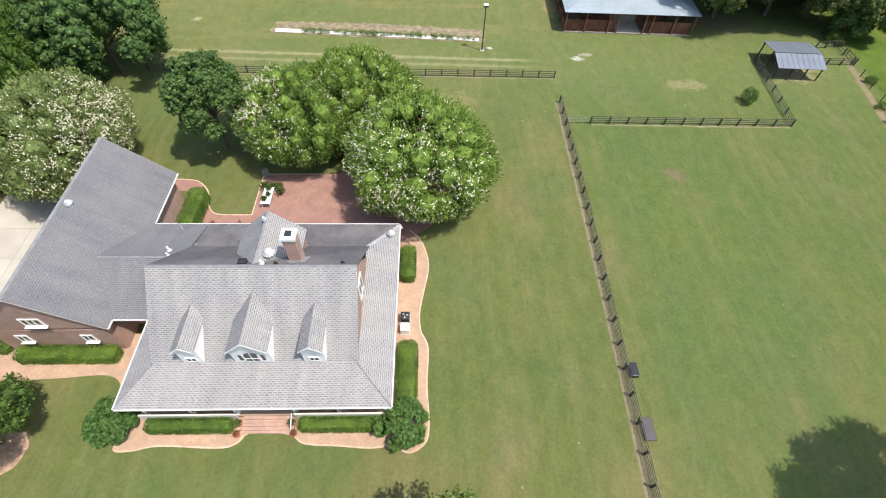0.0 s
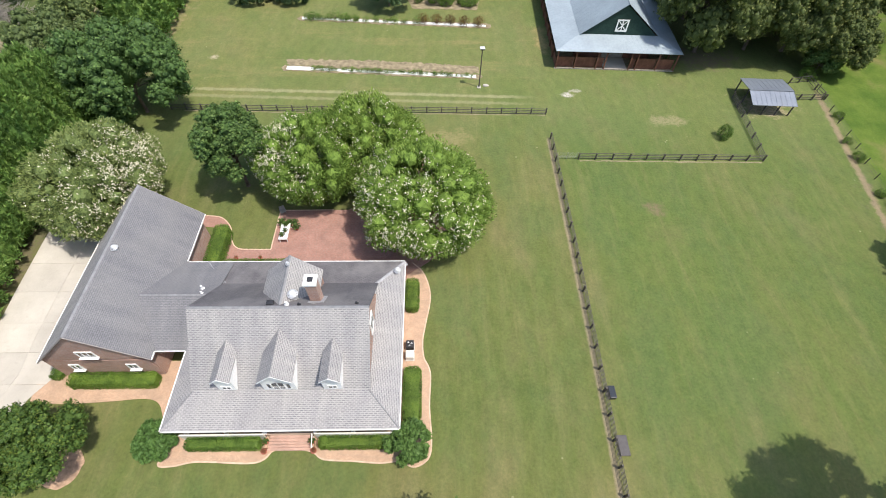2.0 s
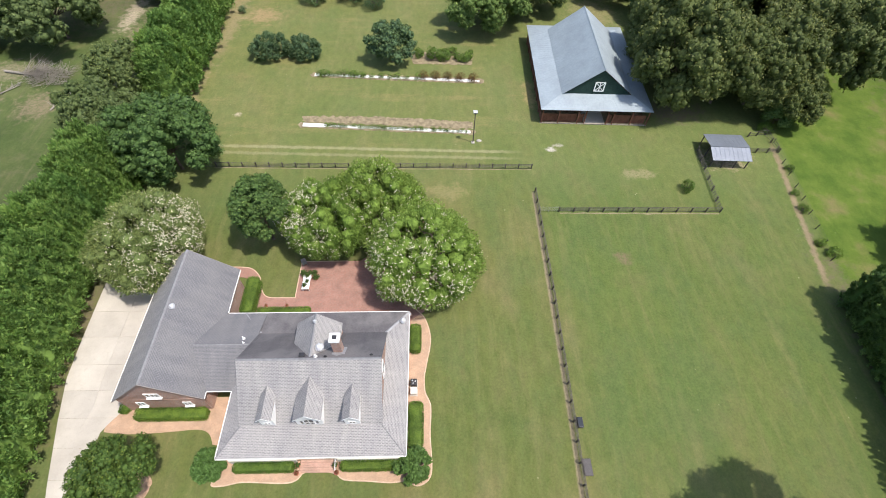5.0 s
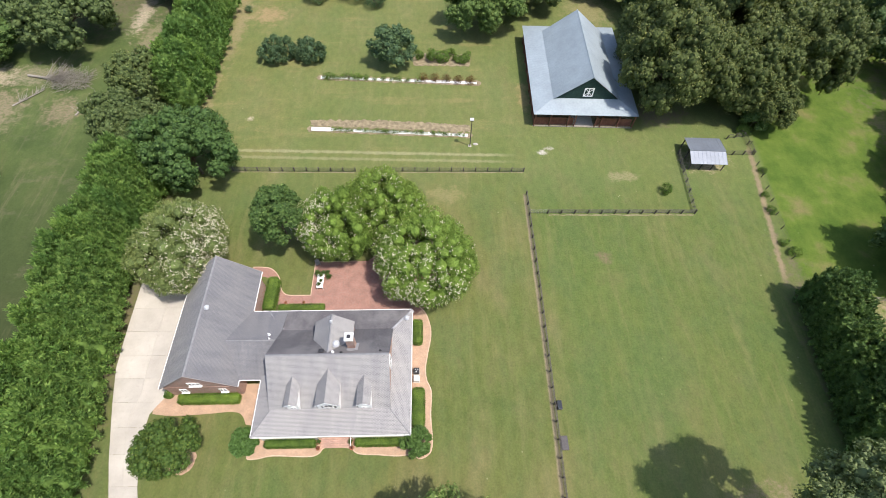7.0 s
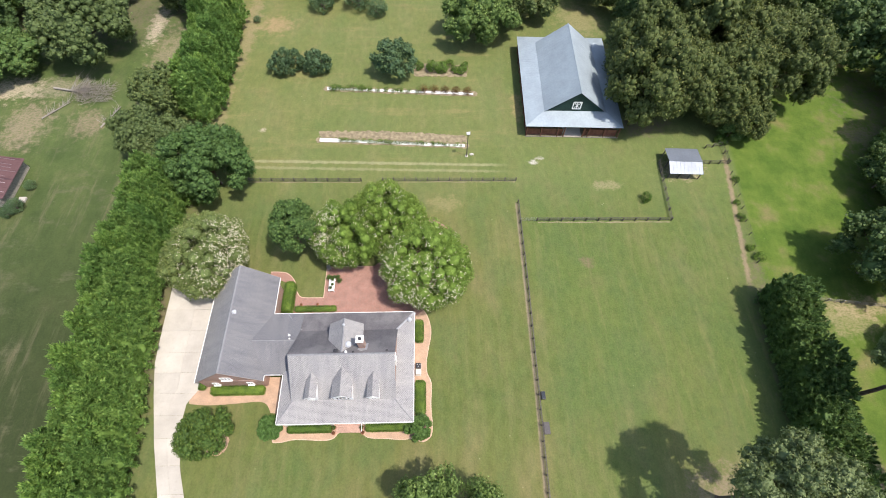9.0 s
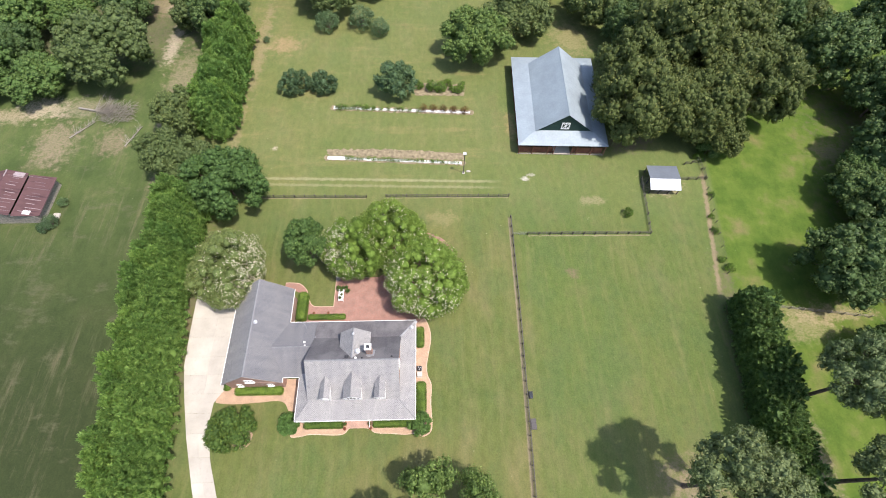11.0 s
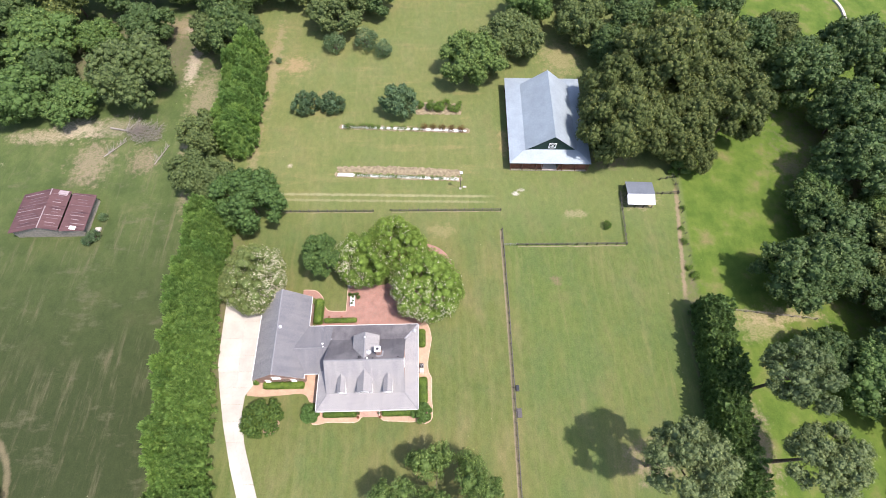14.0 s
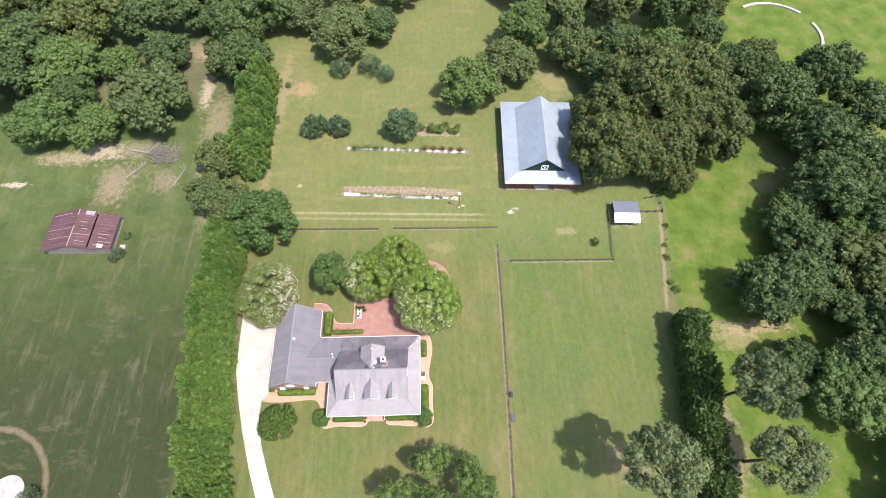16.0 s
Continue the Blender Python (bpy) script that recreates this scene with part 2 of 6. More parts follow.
BARE2 = [
    (-106.0, 77.0, 11.0, 3.0, 0.7, (0.38, 0.30, 0.21)), (-64.0, 73.0, 3.0, 6.0, 0.5, (0.34, 0.27, 0.19)), (79.5, 16.5, 7.0, 3.5, 0.5, (0.36, 0.28, 0.17)), (103.0, 62.0, 5.0, 4.0, 0.45, (0.36, 0.28, 0.15)), (68.5, -12.0, 2.2, 5.0, 0.7, (0.40, 0.29, 0.23)),
    (-119.0, 67.5, 4.0, 1.2, 0.9, SAND), (-35.5, 65.3, 0.9, 0.7, 0.8, SAND), (6.0, 44.0, 3.8, 2.4, 0.55, STRAW), (-38.0, 104.0, 5.0, 4.0, 0.7, (0.36, 0.24, 0.14)),
    (24.0, 72.0, 1.4, 6.0, 0.6, (0.34, 0.25, 0.12)), (-47.0, 5.0, 3.2, 48.0, 0.75, LITTER_AND_SHADE), (66.5, 0.0, 4.5, 30.0, 0.8, LITTER_AND_SHADE), (70.0, 80.0, 13.0, 8.0, 0.8, LITTER_AND_SHADE),
    (48.0, -11.0, 6.0, 4.5, 0.75, (0.27, 0.2, 0.14)), (45.0, 106.0, 7.0, 9.0, 0.6, (0.3, 0.24, 0.13)), (-61.0, 58.0, 3.0, 8.0, 0.55, (0.3, 0.23, 0.16)), (-45.0, 103.0, 2.5, 22.0, 0.55, (0.33, 0.24, 0.15)), (-46.0, 72.0, 2.0, 12.0, 0.5, (0.33, 0.24, 0.15)), (70.0, -8.0, 4.0, 12.0, 0.6, (0.36, 0.25, 0.2)),
    (-95.0, 112.0, 40.0, 18.0, 0.6, LITTER_AND_SHADE), (88.0, 104.0, 26.0, 24.0, 0.85, LITTER_AND_SHADE), (118.0, 45.0, 20.0, 40.0, 0.7, LITTER_AND_SHADE),
]
BARE = BARE + BARE2


def brick_material(name, c1, c2, mortar, w=0.215, h=0.075, uv=True, rough=0.85, size=0.012):
    m = Mat(name, rough, 0.0, 0.2)
    n = m.node("ShaderNodeTexBrick")
    m.link(m.coords(uv), n.inputs["Vector"])
    for k, v in (("Color1", c1), ("Color2", c2), ("Mortar", mortar)):
        n.inputs[k].default_value = (*v, 1)
    n.inputs["Scale"].default_value = 1.0
    n.inputs["Brick Width"].default_value, n.inputs["Row Height"].default_value = w, h
    n.inputs["Mortar Size"].default_value, n.inputs["Mortar Smooth"].default_value = size, 0.3
    big = m.ramp(m.noise(0.7, detail=5), [(0.3, (0.84, 0.84, 0.84)), (0.7, (1.1, 1.08, 1.06))])
    fine = m.ramp(m.noise(8.0), [(0.3, (0.88, 0.88, 0.88)), (0.7, (1.08, 1.08, 1.08))])
    m.color(m.mix(1.0, m.mix(1.0, n.outputs["Color"], big, "MULTIPLY"), fine, "MULTIPLY"))
    m.bump(m.math("MULTIPLY", n.outputs["Fac"], -1.0), 0.5, 0.01)
    return m.m


def shingle_material(name, light, dark, slot, stain, amount, gap=0.032):
    """Three-tab asphalt shingles laid in courses; slots dark, tabs of many greys, streaks and stains down the slope."""
    m = Mat(name, 0.75, 0.0, 0.3)
    uv = m.coords(True)
    n = m.node("ShaderNodeTexBrick")
    m.link(uv, n.inputs["Vector"])
    for k, v in (("Color1", light), ("Color2", dark), ("Mortar", slot)):
        n.inputs[k].default_value = (*v, 1)
    n.inputs["Scale"].default_value = 1.0
    n.inputs["Brick Width"].default_value, n.inputs["Row Height"].default_value = 0.39, 0.165
    n.inputs["Mortar Size"].default_value, n.inputs["Mortar Smooth"].default_value = gap, 0.55
    n.inputs["Bias"].default_value = -0.1
    u, v, w = m.xyz(uv)
    streak = m.noise(1.0, m.vec(m.math("MULTIPLY", u, 0.9), m.math("MULTIPLY", v, 0.13), 0.0), 5)
    big = m.ramp(streak, [(0.3, (0.84, 0.84, 0.86)), (0.7, (1.12, 1.11, 1.08))])
    tabs = m.noise(4.0, m.vec(u, m.math("MULTIPLY", v, 2.2), 0.0), 4, 0.65)
    c = m.mix(1.0, n.outputs["Color"], big, "MULTIPLY")
    c = m.mix(m.math("MULTIPLY", m.step(m.noise(0.22, detail=4), 0.42, 0.66), amount), c, stain)
    c = m.mix(1.0, c, m.ramp(tabs, [(0.3, (0.82, 0.82, 0.83)), (0.7, (1.15, 1.15, 1.13))]), "MULTIPLY")
    m.color(c)
    m.bump(m.math("SUBTRACT", m.noise(30.0, detail=2), n.outputs["Fac"]), 0.5, 0.012)
    return m.m


def metal_roof_material(name, c, rust=None):
    m = Mat(name, 0.55, 0.15, 0.3)
    n1, n2 = m.noise(0.25, detail=4), m.noise(2.4, detail=5)
    col = m.ramp(n1, [(0.3, tuple(v * 0.88 for v in c)), (0.7, tuple(v * 1.08 for v in c))])
    col = m.mix(1.0, col, m.ramp(n2, [(0.3, (0.93, 0.93, 0.93)), (0.7, (1.05, 1.05, 1.05))]), "MULTIPLY")
    if rust:
        u, v, w = m.xyz(m.coords(True))
        s = m.noise(1.0, m.vec(m.math("MULTIPLY", u, 1.4), m.math("MULTIPLY", v, 0.22), 0.0), 6)
        col = m.mix(m.step(s, 0.5, 0.7), col, rust)
        m.b.inputs["Metallic"].default_value = 0.05
        m.b.inputs["Roughness"].default_value = 0.75
    m.color(col)
    m.bump(n2, 0.1, 0.02)
    return m.m


def concrete_material():
    m = Mat("pale concrete", 0.85, 0.0, 0.25)
    n1, n2, n3 = m.noise(0.3, detail=5), m.noise(2.0, detail=6), m.noise(14.0)
    c = m.ramp(n1, [(0.3, (0.42, 0.385, 0.34)), (0.7, (0.525, 0.49, 0.435))])
    c = m.mix(m.step(n2, 0.52, 0.75, 0.0, 0.45), c, (0.40, 0.36, 0.31))
    c = m.mix(1.0, c, m.ramp(n3, [(0.3, (0.92, 0.92, 0.92)), (0.7, (1.06, 1.06, 1.06))]), "MULTIPLY")
    c = m.mix(1.0, c, m.ramp(m.random(False), [(0.0, (0.92, 0.92, 0.92)), (1.0, (1.04, 1.04, 1.03))]), "MULTIPLY")
    m.color(c)
    m.bump(n3, 0.1, 0.01)
    return m.m


GRASS = grass_material()
# in SHINGLE the dark dashes are tab shadows drawn into the colour
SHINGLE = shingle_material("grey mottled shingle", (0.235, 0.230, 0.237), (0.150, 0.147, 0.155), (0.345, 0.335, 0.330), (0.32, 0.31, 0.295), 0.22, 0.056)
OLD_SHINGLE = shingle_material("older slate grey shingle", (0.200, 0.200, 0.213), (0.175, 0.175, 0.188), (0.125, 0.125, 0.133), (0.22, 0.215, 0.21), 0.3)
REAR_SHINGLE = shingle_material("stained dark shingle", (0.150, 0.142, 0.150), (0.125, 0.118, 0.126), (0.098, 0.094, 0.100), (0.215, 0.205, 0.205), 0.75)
SHINGLE_CAP = plain("mottled hip shingle", (0.255, 0.25, 0.255), 0.75, 0, 0.3, 5.0)
HIP_CAP = plain("pale hip shingle", (0.33, 0.33, 0.345), 0.7, 0, 0.15, 2.0)
RIDGE_CAP = plain("ridge shingle", (0.235, 0.235, 0.245), 0.65, 0, 0.2, 2.0)
BRICK = brick_material("red brick", (0.47, 0.29, 0.23), (0.39, 0.22, 0.175), (0.47, 0.40, 0.35))
PAVER = brick_material("brick paver", (0.375, 0.205, 0.165), (0.32, 0.168, 0.135), (0.30, 0.22, 0.18), 0.21, 0.105)
PAVER_TAN = brick_material("tan paver", (0.52, 0.355, 0.245), (0.46, 0.30, 0.205), (0.40, 0.30, 0.22), 0.21, 0.105)
STEP_BRICK = brick_material("pink step brick", (0.55, 0.36, 0.29), (0.50, 0.31, 0.25), (0.36, 0.27, 0.21), 0.21, 0.105)
CONCRETE = concrete_material()
WHITE = plain("white paint", (0.87, 0.87, 0.855), 0.5, 0, 0.05)
GLASS = Mat("window glass", 0.08, 0.0, 0.6)
GLASS.color((0.03, 0.035, 0.04))
GLASS = GLASS.m
METAL = metal_roof_material("galvanised roof", (0.315, 0.370, 0.405))
BRIGHT_METAL = metal_roof_material("bright galvanised sheet", (0.25, 0.275, 0.315))
BRIGHT_METAL.node_tree.nodes["Principled BSDF"].inputs["Metallic"].default_value = 0.55
BRIGHT_METAL.node_tree.nodes["Principled BSDF"].inputs["Roughness"].default_value = 0.36
SHED_METAL = metal_roof_material("slate grey metal roof", (0.165, 0.188, 0.22))
RUSTY = metal_roof_material("rusty tin roof", (0.118, 0.062, 0.062), (0.064, 0.034, 0.037))
OLD_CONCRETE = plain("weathered concrete", (0.40, 0.38, 0.345), 0.9, 0, 0.2, 0.6)
BARN_RED = plain("weathered red board", (0.185, 0.080, 0.052), 0.8, 0, 0.3, 1.2)
DARK_GREEN = plain("dark green board", (0.018, 0.045, 0.035), 0.7, 0, 0.25)
BLACK_WOOD = plain("black fence paint", (0.085, 0.073, 0.066), 0.75, 0, 0.4)
GREY_WOOD = plain("grey weathered wood", (0.30, 0.27, 0.23), 0.85, 0, 0.3)
BARK = plain("bark", (0.13, 0.10, 0.08), 0.9, 0, 0.4, 2.0)
SOIL_M = plain("garden soil", (0.245, 0.200, 0.125), 0.95, 0, 0.4, 1.2)
MULCH = plain("pine mulch", (0.42, 0.28, 0.19), 0.95, 0, 0.3, 2.5)
FABRIC = plain("white mulch film", (0.82, 0.82, 0.80), 0.6, 0, 0.06)
STEEL = plain("dull steel", (0.24, 0.25, 0.23), 0.6, 0.2, 0.15)
GALV = plain("galvanised metal", (0.62, 0.63, 0.65), 0.45, 0.25, 0.1)
TRIM = plain("taupe trim", (0.33, 0.29, 0.27), 0.7, 0, 0.1)
DARK_METAL = plain("dark metal", (0.06, 0.06, 0.065), 0.5, 0.6, 0.2)
CLAY = plain("terracotta", (0.38, 0.13, 0.09), 0.8, 0, 0.15)
L_MYRTLE = foliage("myrtle leaves", (0.112, 0.182, 0.030), (0.190, 0.282, 0.052), (0.268, 0.350, 0.088), clear=0.24, patch=0.45)
L_GREYER = foliage("grey green myrtle leaves", (0.105, 0.145, 0.045), (0.168, 0.215, 0.072), (0.240, 0.285, 0.110), clear=0.2, patch=0.4)
L_HEDGE = foliage("dark cypress sprays", (0.064, 0.125, 0.040), (0.128, 0.215, 0.066), (0.210, 0.305, 0.100), 0.6, 0.2)
L_BLOOM = plain("cream blossom", (0.66, 0.62, 0.46), 0.8, 0, 0.1)
L_OAK = foliage("oak leaves", (0.054, 0.076, 0.023), (0.110, 0.140, 0.042), (0.205, 0.222, 0.074), clear=0.16)
L_GREEN = foliage("mid green leaves", (0.073, 0.124, 0.031), (0.134, 0.202, 0.054), (0.217, 0.288, 0.090), clear=0.18)
L_BLUE = foliage("bluish leaves", (0.055, 0.100, 0.048), (0.092, 0.152, 0.074), (0.140, 0.205, 0.105), clear=0.2)
L_DARK = foliage("dark leaves", (0.046, 0.086, 0.027), (0.088, 0.138, 0.046), (0.142, 0.195, 0.074), clear=0.15)
L_LIGHT = foliage("fresh leaves", (0.055, 0.105, 0.026), (0.104, 0.170, 0.048), (0.160, 0.225, 0.076), clear=0.18)
L_YARD = foliage("dark garden tree leaves", (0.046, 0.090, 0.024), (0.090, 0.158, 0.044), (0.150, 0.228, 0.068), clear=0.15)
L_OLIVE = foliage("olive green leaves", (0.062, 0.092, 0.030), (0.122, 0.164, 0.058), (0.195, 0.236, 0.092), clear=0.16)
L_FRONT = foliage("glossy green leaves", (0.050, 0.095, 0.022), (0.095, 0.160, 0.036), (0.185, 0.235, 0.050), clear=0.2)
L_BUSH = foliage("rosette bush leaves", (0.060, 0.118, 0.030), (0.105, 0.190, 0.048), (0.160, 0.262, 0.075), clear=0.2, patch=0.5)
L_PINE = foliage("pine needles", (0.105, 0.145, 0.060), (0.175, 0.222, 0.096), (0.255, 0.298, 0.138), clear=0.22, patch=0.6)
L_CYPRESS = foliage("cypress sprays", (0.076, 0.150, 0.038), (0.155, 0.278, 0.066), (0.262, 0.385, 0.105), 0.6, 0.25, 0.5)
L_BOX = foliage("clipped leaves", (0.070, 0.135, 0.024), (0.118, 0.205, 0.036), (0.170, 0.250, 0.054), clear=0.25)


# ---- mesh helpers ----
def thing(name, label, category, group="", kind="", at=(0, 0, 0)):
    ob = new(name)
    ob.location = at
    ob.empty_display_size = 0.3
    return tagged(ob, label, category, group, kind)


def mesh_of(bm, material, name="m"):
    me = bpy.data.meshes.new(name)
    bm.normal_update()
    bm.to_mesh(me)
    bm.free()
    if material:
        me.materials.append(material)
    return me


def part(name, bm, material, parent, label="", at=None):
    ob = new(name, mesh_of(bm, material, name))
    ob.parent = parent
    if at is not None:
        ob.location = at
    return tagged(ob, label)


def solid(name, bm, material, label, category, group="", kind=""):
    return tagged(new(name, mesh_of(bm, material, name)), label, category, group, kind)


def box(bm, x0, x1, y0, y1, z0, z1, bevel=0.0):
    vs = [bm.verts.new((x, y, z)) for z in (z0, z1) for y in (y0, y1) for x in (x0, x1)]
    fs = [bm.faces.new([vs[i] for i in q]) for q in ((0, 2, 3, 1), (4, 5, 7, 6), (0, 1, 5, 4), (2, 6, 7, 3), (0, 4, 6, 2), (1, 3, 7, 5))]
    if bevel:
        es = list({e for f in fs for e in f.edges})
        bmesh.ops.bevel(bm, geom=es, offset=bevel, segments=2, affect="EDGES", profile=0.6)
    return bm


def B(*a, **k):
    return box(bmesh.new(), *a, **k)


def uv_faces(bm):
    """Metres as UV: along the level line and up the slope of each face."""
    lay = bm.loops.layers.uv.verify()
    bm.normal_update()
    for f in bm.faces:
        n = f.normal
        u = Vector((-n.y, n.x, 0))
        u = u.normalized() if u.length > 0.02 else Vector((1, 0, 0))
        v = n.cross(u)
        for l in f.loops:
            l[lay].uv = (l.vert.co.dot(u), l.vert.co.dot(v))
    return bm


def slab(points, thick, bm=None):
    """A sheet of the given outline, its upper face there, with thickness straight down."""
    bm = bm or bmesh.new()
    pts = [Vector(p) for p in points]
    n = Vector((0, 0, 0))
    for a, b in zip(pts, pts[1:] + pts[:1]):
        n += a.cross(b)
    if n.z < 0:
        pts.reverse()
    top = [bm.verts.new(p) for p in pts]
    low = [bm.verts.new(p - Vector((0, 0, thick))) for p in pts]
    bm.faces.new(top)
    bm.faces.new(low[::-1])
    k = len(pts)
    for i in range(k):
        j = (i + 1) % k
        bm.faces.new((top[j], top[i], low[i], low[j]))
    return uv_faces(bm)


def wall_x(points_yz, x, thick):
    """A wall in the plane x, outline in (y, z), centred on x."""
    bm = bmesh.new()
    a = [bm.verts.new((x - thick / 2, y, z)) for y, z in points_yz]
    b = [bm.verts.new((x + thick / 2, y, z)) for y, z in points_yz]
    bm.faces.new(a)
    bm.faces.new(b[::-1])
    k = len(a)
    for i in range(k):
        j = (i + 1) % k
        bm.faces.new((a[j], a[i], b[i], b[j]))
    bmesh.ops.recalc_face_normals(bm, faces=bm.faces)
    return uv_faces(bm)


def wall_y(points_xz, y, thick):
    bm = bmesh.new()
    a = [bm.verts.new((x, y - thick / 2, z)) for x, z in points_xz]
    b = [bm.verts.new((x, y + thick / 2, z)) for x, z in points_xz]
    bm.faces.new(a)
    bm.faces.new(b[::-1])
    k = len(a)
    for i in range(k):
        j = (i + 1) % k
        bm.faces.new((a[j], a[i], b[i], b[j]))
    bmesh.ops.recalc_face_normals(bm, faces=bm.faces)
    return uv_faces(bm)


def tube(bm, a, b, r0, r1, sides=8, caps=True):
    a, b = Vector(a), Vector(b)
    d = (b - a).normalized()
    s = d.orthogonal().normalized()
    t = d.cross(s)
    ring = []
    for p, r in ((a, r0), (b, r1)):
        ring.append([bm.verts.new(p + (s * math.cos(2 * math.pi * i / sides) + t * math.sin(2 * math.pi * i / sides)) * r) for i in range(sides)])
    for i in range(sides):
        j = (i + 1) % sides
        bm.faces.new((ring[0][i], ring[0][j], ring[1][j], ring[1][i]))
    if caps:
        bm.faces.new(ring[0][::-1])
        bm.faces.new(ring[1])
    return bm


def smooth_loop(pts, n=6, closed=True):
    """A rounded line through the points."""
    out, k = [], len(pts)
    for i in range(k if closed else k - 1):
        p0, p1, p2, p3 = (Vector((*pts[(i + o) % k if closed else min(max(i + o, 0), k - 1)], 0)) for o in (-1, 0, 1, 2))
        for s in range(n):
            t = s / n
            q = 0.5 * (2 * p1 + (p2 - p0) * t + (2 * p0 - 5 * p1 + 4 * p2 - p3) * t * t + (3 * p1 - p0 - 3 * p2 + p3) * t ** 3)
            out.append((q.x, q.y))
    if not closed:
        out.append(tuple(pts[-1]))
    return out


def sheet(pts, z, thick=0.08):
    bm = slab([(x, y, z) for x, y in pts], thick)
    return bm


def quads_mesh(name, verts, faces, material):
    me = bpy.data.meshes.new(name)
    me.from_pydata(verts, [], faces)
    me.materials.append(material)
    return me


def leaf_quads(rng, pos, nor, size, long=1.0, jitter=0.6):
    """Leaf quads at pos, facing near nor; size an array; long stretches each along its own line."""
    n = len(pos)
    nn = nor + rng.normal(0, jitter, (n, 3))
    nn /= np.linalg.norm(nn, axis=1)[:, None] + 1e-9
    r = rng.normal(0, 1, (n, 3))
    u = np.cross(nn, r)
    u /= np.linalg.norm(u, axis=1)[:, None] + 1e-9
    v = np.cross(nn, u)
    s = (size * 0.5)[:, None]
    a = pos - u * s * long
    b = pos + v * s * 0.62 + nn * s * 0.15
    c = pos + u * s * long
    d = pos - v * s * 0.62 + nn * s * 0.15
    verts = np.stack([a, b, c, d], 1).reshape(-1, 3)
    faces = np.arange(n * 4).reshape(n, 4)
    return verts, faces


# ---- ground and paving ----
def ground():
    bm = bmesh.new()
    xs = [-4000, -1500, -600] + list(range(-300, 301, 20)) + [600, 1500, 4000]
    grid = [[bm.verts.new((x, y, 0)) for x in xs] for y in xs]
    for i in range(len(xs) - 1):
        for j in range(len(xs) - 1):
            bm.faces.new((grid[i][j], grid[i][j + 1], grid[i + 1][j + 1], grid[i + 1][j]))
    return solid("ground", bm, GRASS, "mown lawn and pasture with worn sandy patches", "lawn", kind="structure")


ground()


def edge_at(line, y):
    ys = [p[1] for p in line][::-1]
    xs = [p[0] for p in line][::-1]
    return float(np.interp(y, ys, xs))


DRIVE_W = [(-45.6, 30), (-45.4, 23.7), (-45.1, 16.8), (-44.7, 11.2), (-43.4, 5.9), (-41.2, -1.7), (-38.3, -10.0), (-35.6, -16.5), (-28.6, -33), (-20, -55)]
DRIVE_E = [(-35.0, 30), (-35.0, 23.5), (-35.2, 15.0), (-35.6, 7.2), (-37.6, 4.4), (-37.7, 0.7), (-36.2, -5.4), (-33.8, -11.3), (-31.2, -17.5), (-24, -34), (-15, -55)]


def driveway():
    drive = thing("driveway", "pale concrete driveway of jointed slabs", "driveway", kind="structure")
    ys = [29.5, 25, 21, 17, 13, 9.5, 6, 2.5, -1, -5, -9, -13, -17, -22, -28, -35, -43, -52]
    for y1, y0 in zip(ys, ys[1:]):
        n = 2
        for k in range(n):
            def at(y, f):
                w, e = edge_at(DRIVE_W, y), edge_at(DRIVE_E, y)
                return w + (e - w) * f
            steps = [y1 - 0.012 + (y0 - y1 + 0.024) * s / 4 for s in range(5)]
            lo, hi = k / n + 0.0015, (k + 1) / n - 0.0015
            pts = [(at(y, lo), y) for y in steps] + [(at(y, hi), y) for y in steps[::-1]]
            part("slab", sheet(pts, 0.06, 0.12), CONCRETE, drive)
    return drive


driveway()


def paving(name, pts, material, label, z=0.05, smooth=0):
    if smooth:
        pts = smooth_loop(pts, smooth)
    return solid(name, sheet(pts, z, 0.1), material, label, "paving", kind="structure")


PATH_OUT = [(0.65, 20.9), (2.05, 19.3), (2.84, 16.2), (2.3, 12.6), (1.98, 10.6), (2.1, 8.6), (2.8, 6.8), (2.7, 3.3), (2.9, 0.06), (2.6, -1.6), (1.29, -2.35), (-0.1, -1.84), (-2.0, -1.95), (-4.5, -1.75),
            (-7.3, -1.55), (-8.5, -0.84), (-10.4, -0.62), (-12.1, -0.7), (-12.9, -1.5), (-14.4, -1.8), (-19.0, -1.6), (-21.2, -1.95), (-22.6, -1.8), (-21.9, -0.2)]
path = smooth_loop(PATH_OUT, 5, False) + [(-21.2, 1.6), (-8, 1.8), (-1.2, 1.8), (-1.2, 12), (-1.2, 19), (-0.6, 21.2)]
paving("pavement", path, PAVER_TAN, "tan brick path curving round the house")
side = smooth_loop([(-37.2, 4.3), (-35.2, 4.05), (-32.6, 4.0), (-29, 4.2), (-25.9, 4.4), (-24.4, 3.9), (-23.6, 2.6)], 5, False) + [(-21.2, 2.2), (-20.8, 8.4), (-35.4, 8.4), (-36.8, 7.2), (-37.4, 6.2)]
paving("pavement", side, PAVER_TAN, "tan brick path in front of the garage wing")
disc = [(1 + 7.4 * math.cos(a), 33 + 7.4 * math.sin(a)) for a in [math.radians(i * 7.5) for i in range(-4, 27)]]
patio = [(-17.1, 17.0), (-16.95, 29.4), (-8, 29.5)] + disc[::-1] + [(6.0, 24), (2.6, 21.0), (0.0, 19.0), (0.0, 17.0)]
paving("pavement", patio, PAVER, "red brick patio behind the house", 0.055)
rear = smooth_loop([(-27.6, 28.5), (-26.2, 28.5), (-24.4, 28.15), (-22.9, 26.6), (-22.3, 24.6), (-21.2, 23.2), (-19, 23.0), (-17.0, 23.0)], 5, False) + [(-17.13, 17.2), (-23.6, 17.2), (-23.7, 25.9), (-25.2, 26.6), (-27.6, 26.8)]
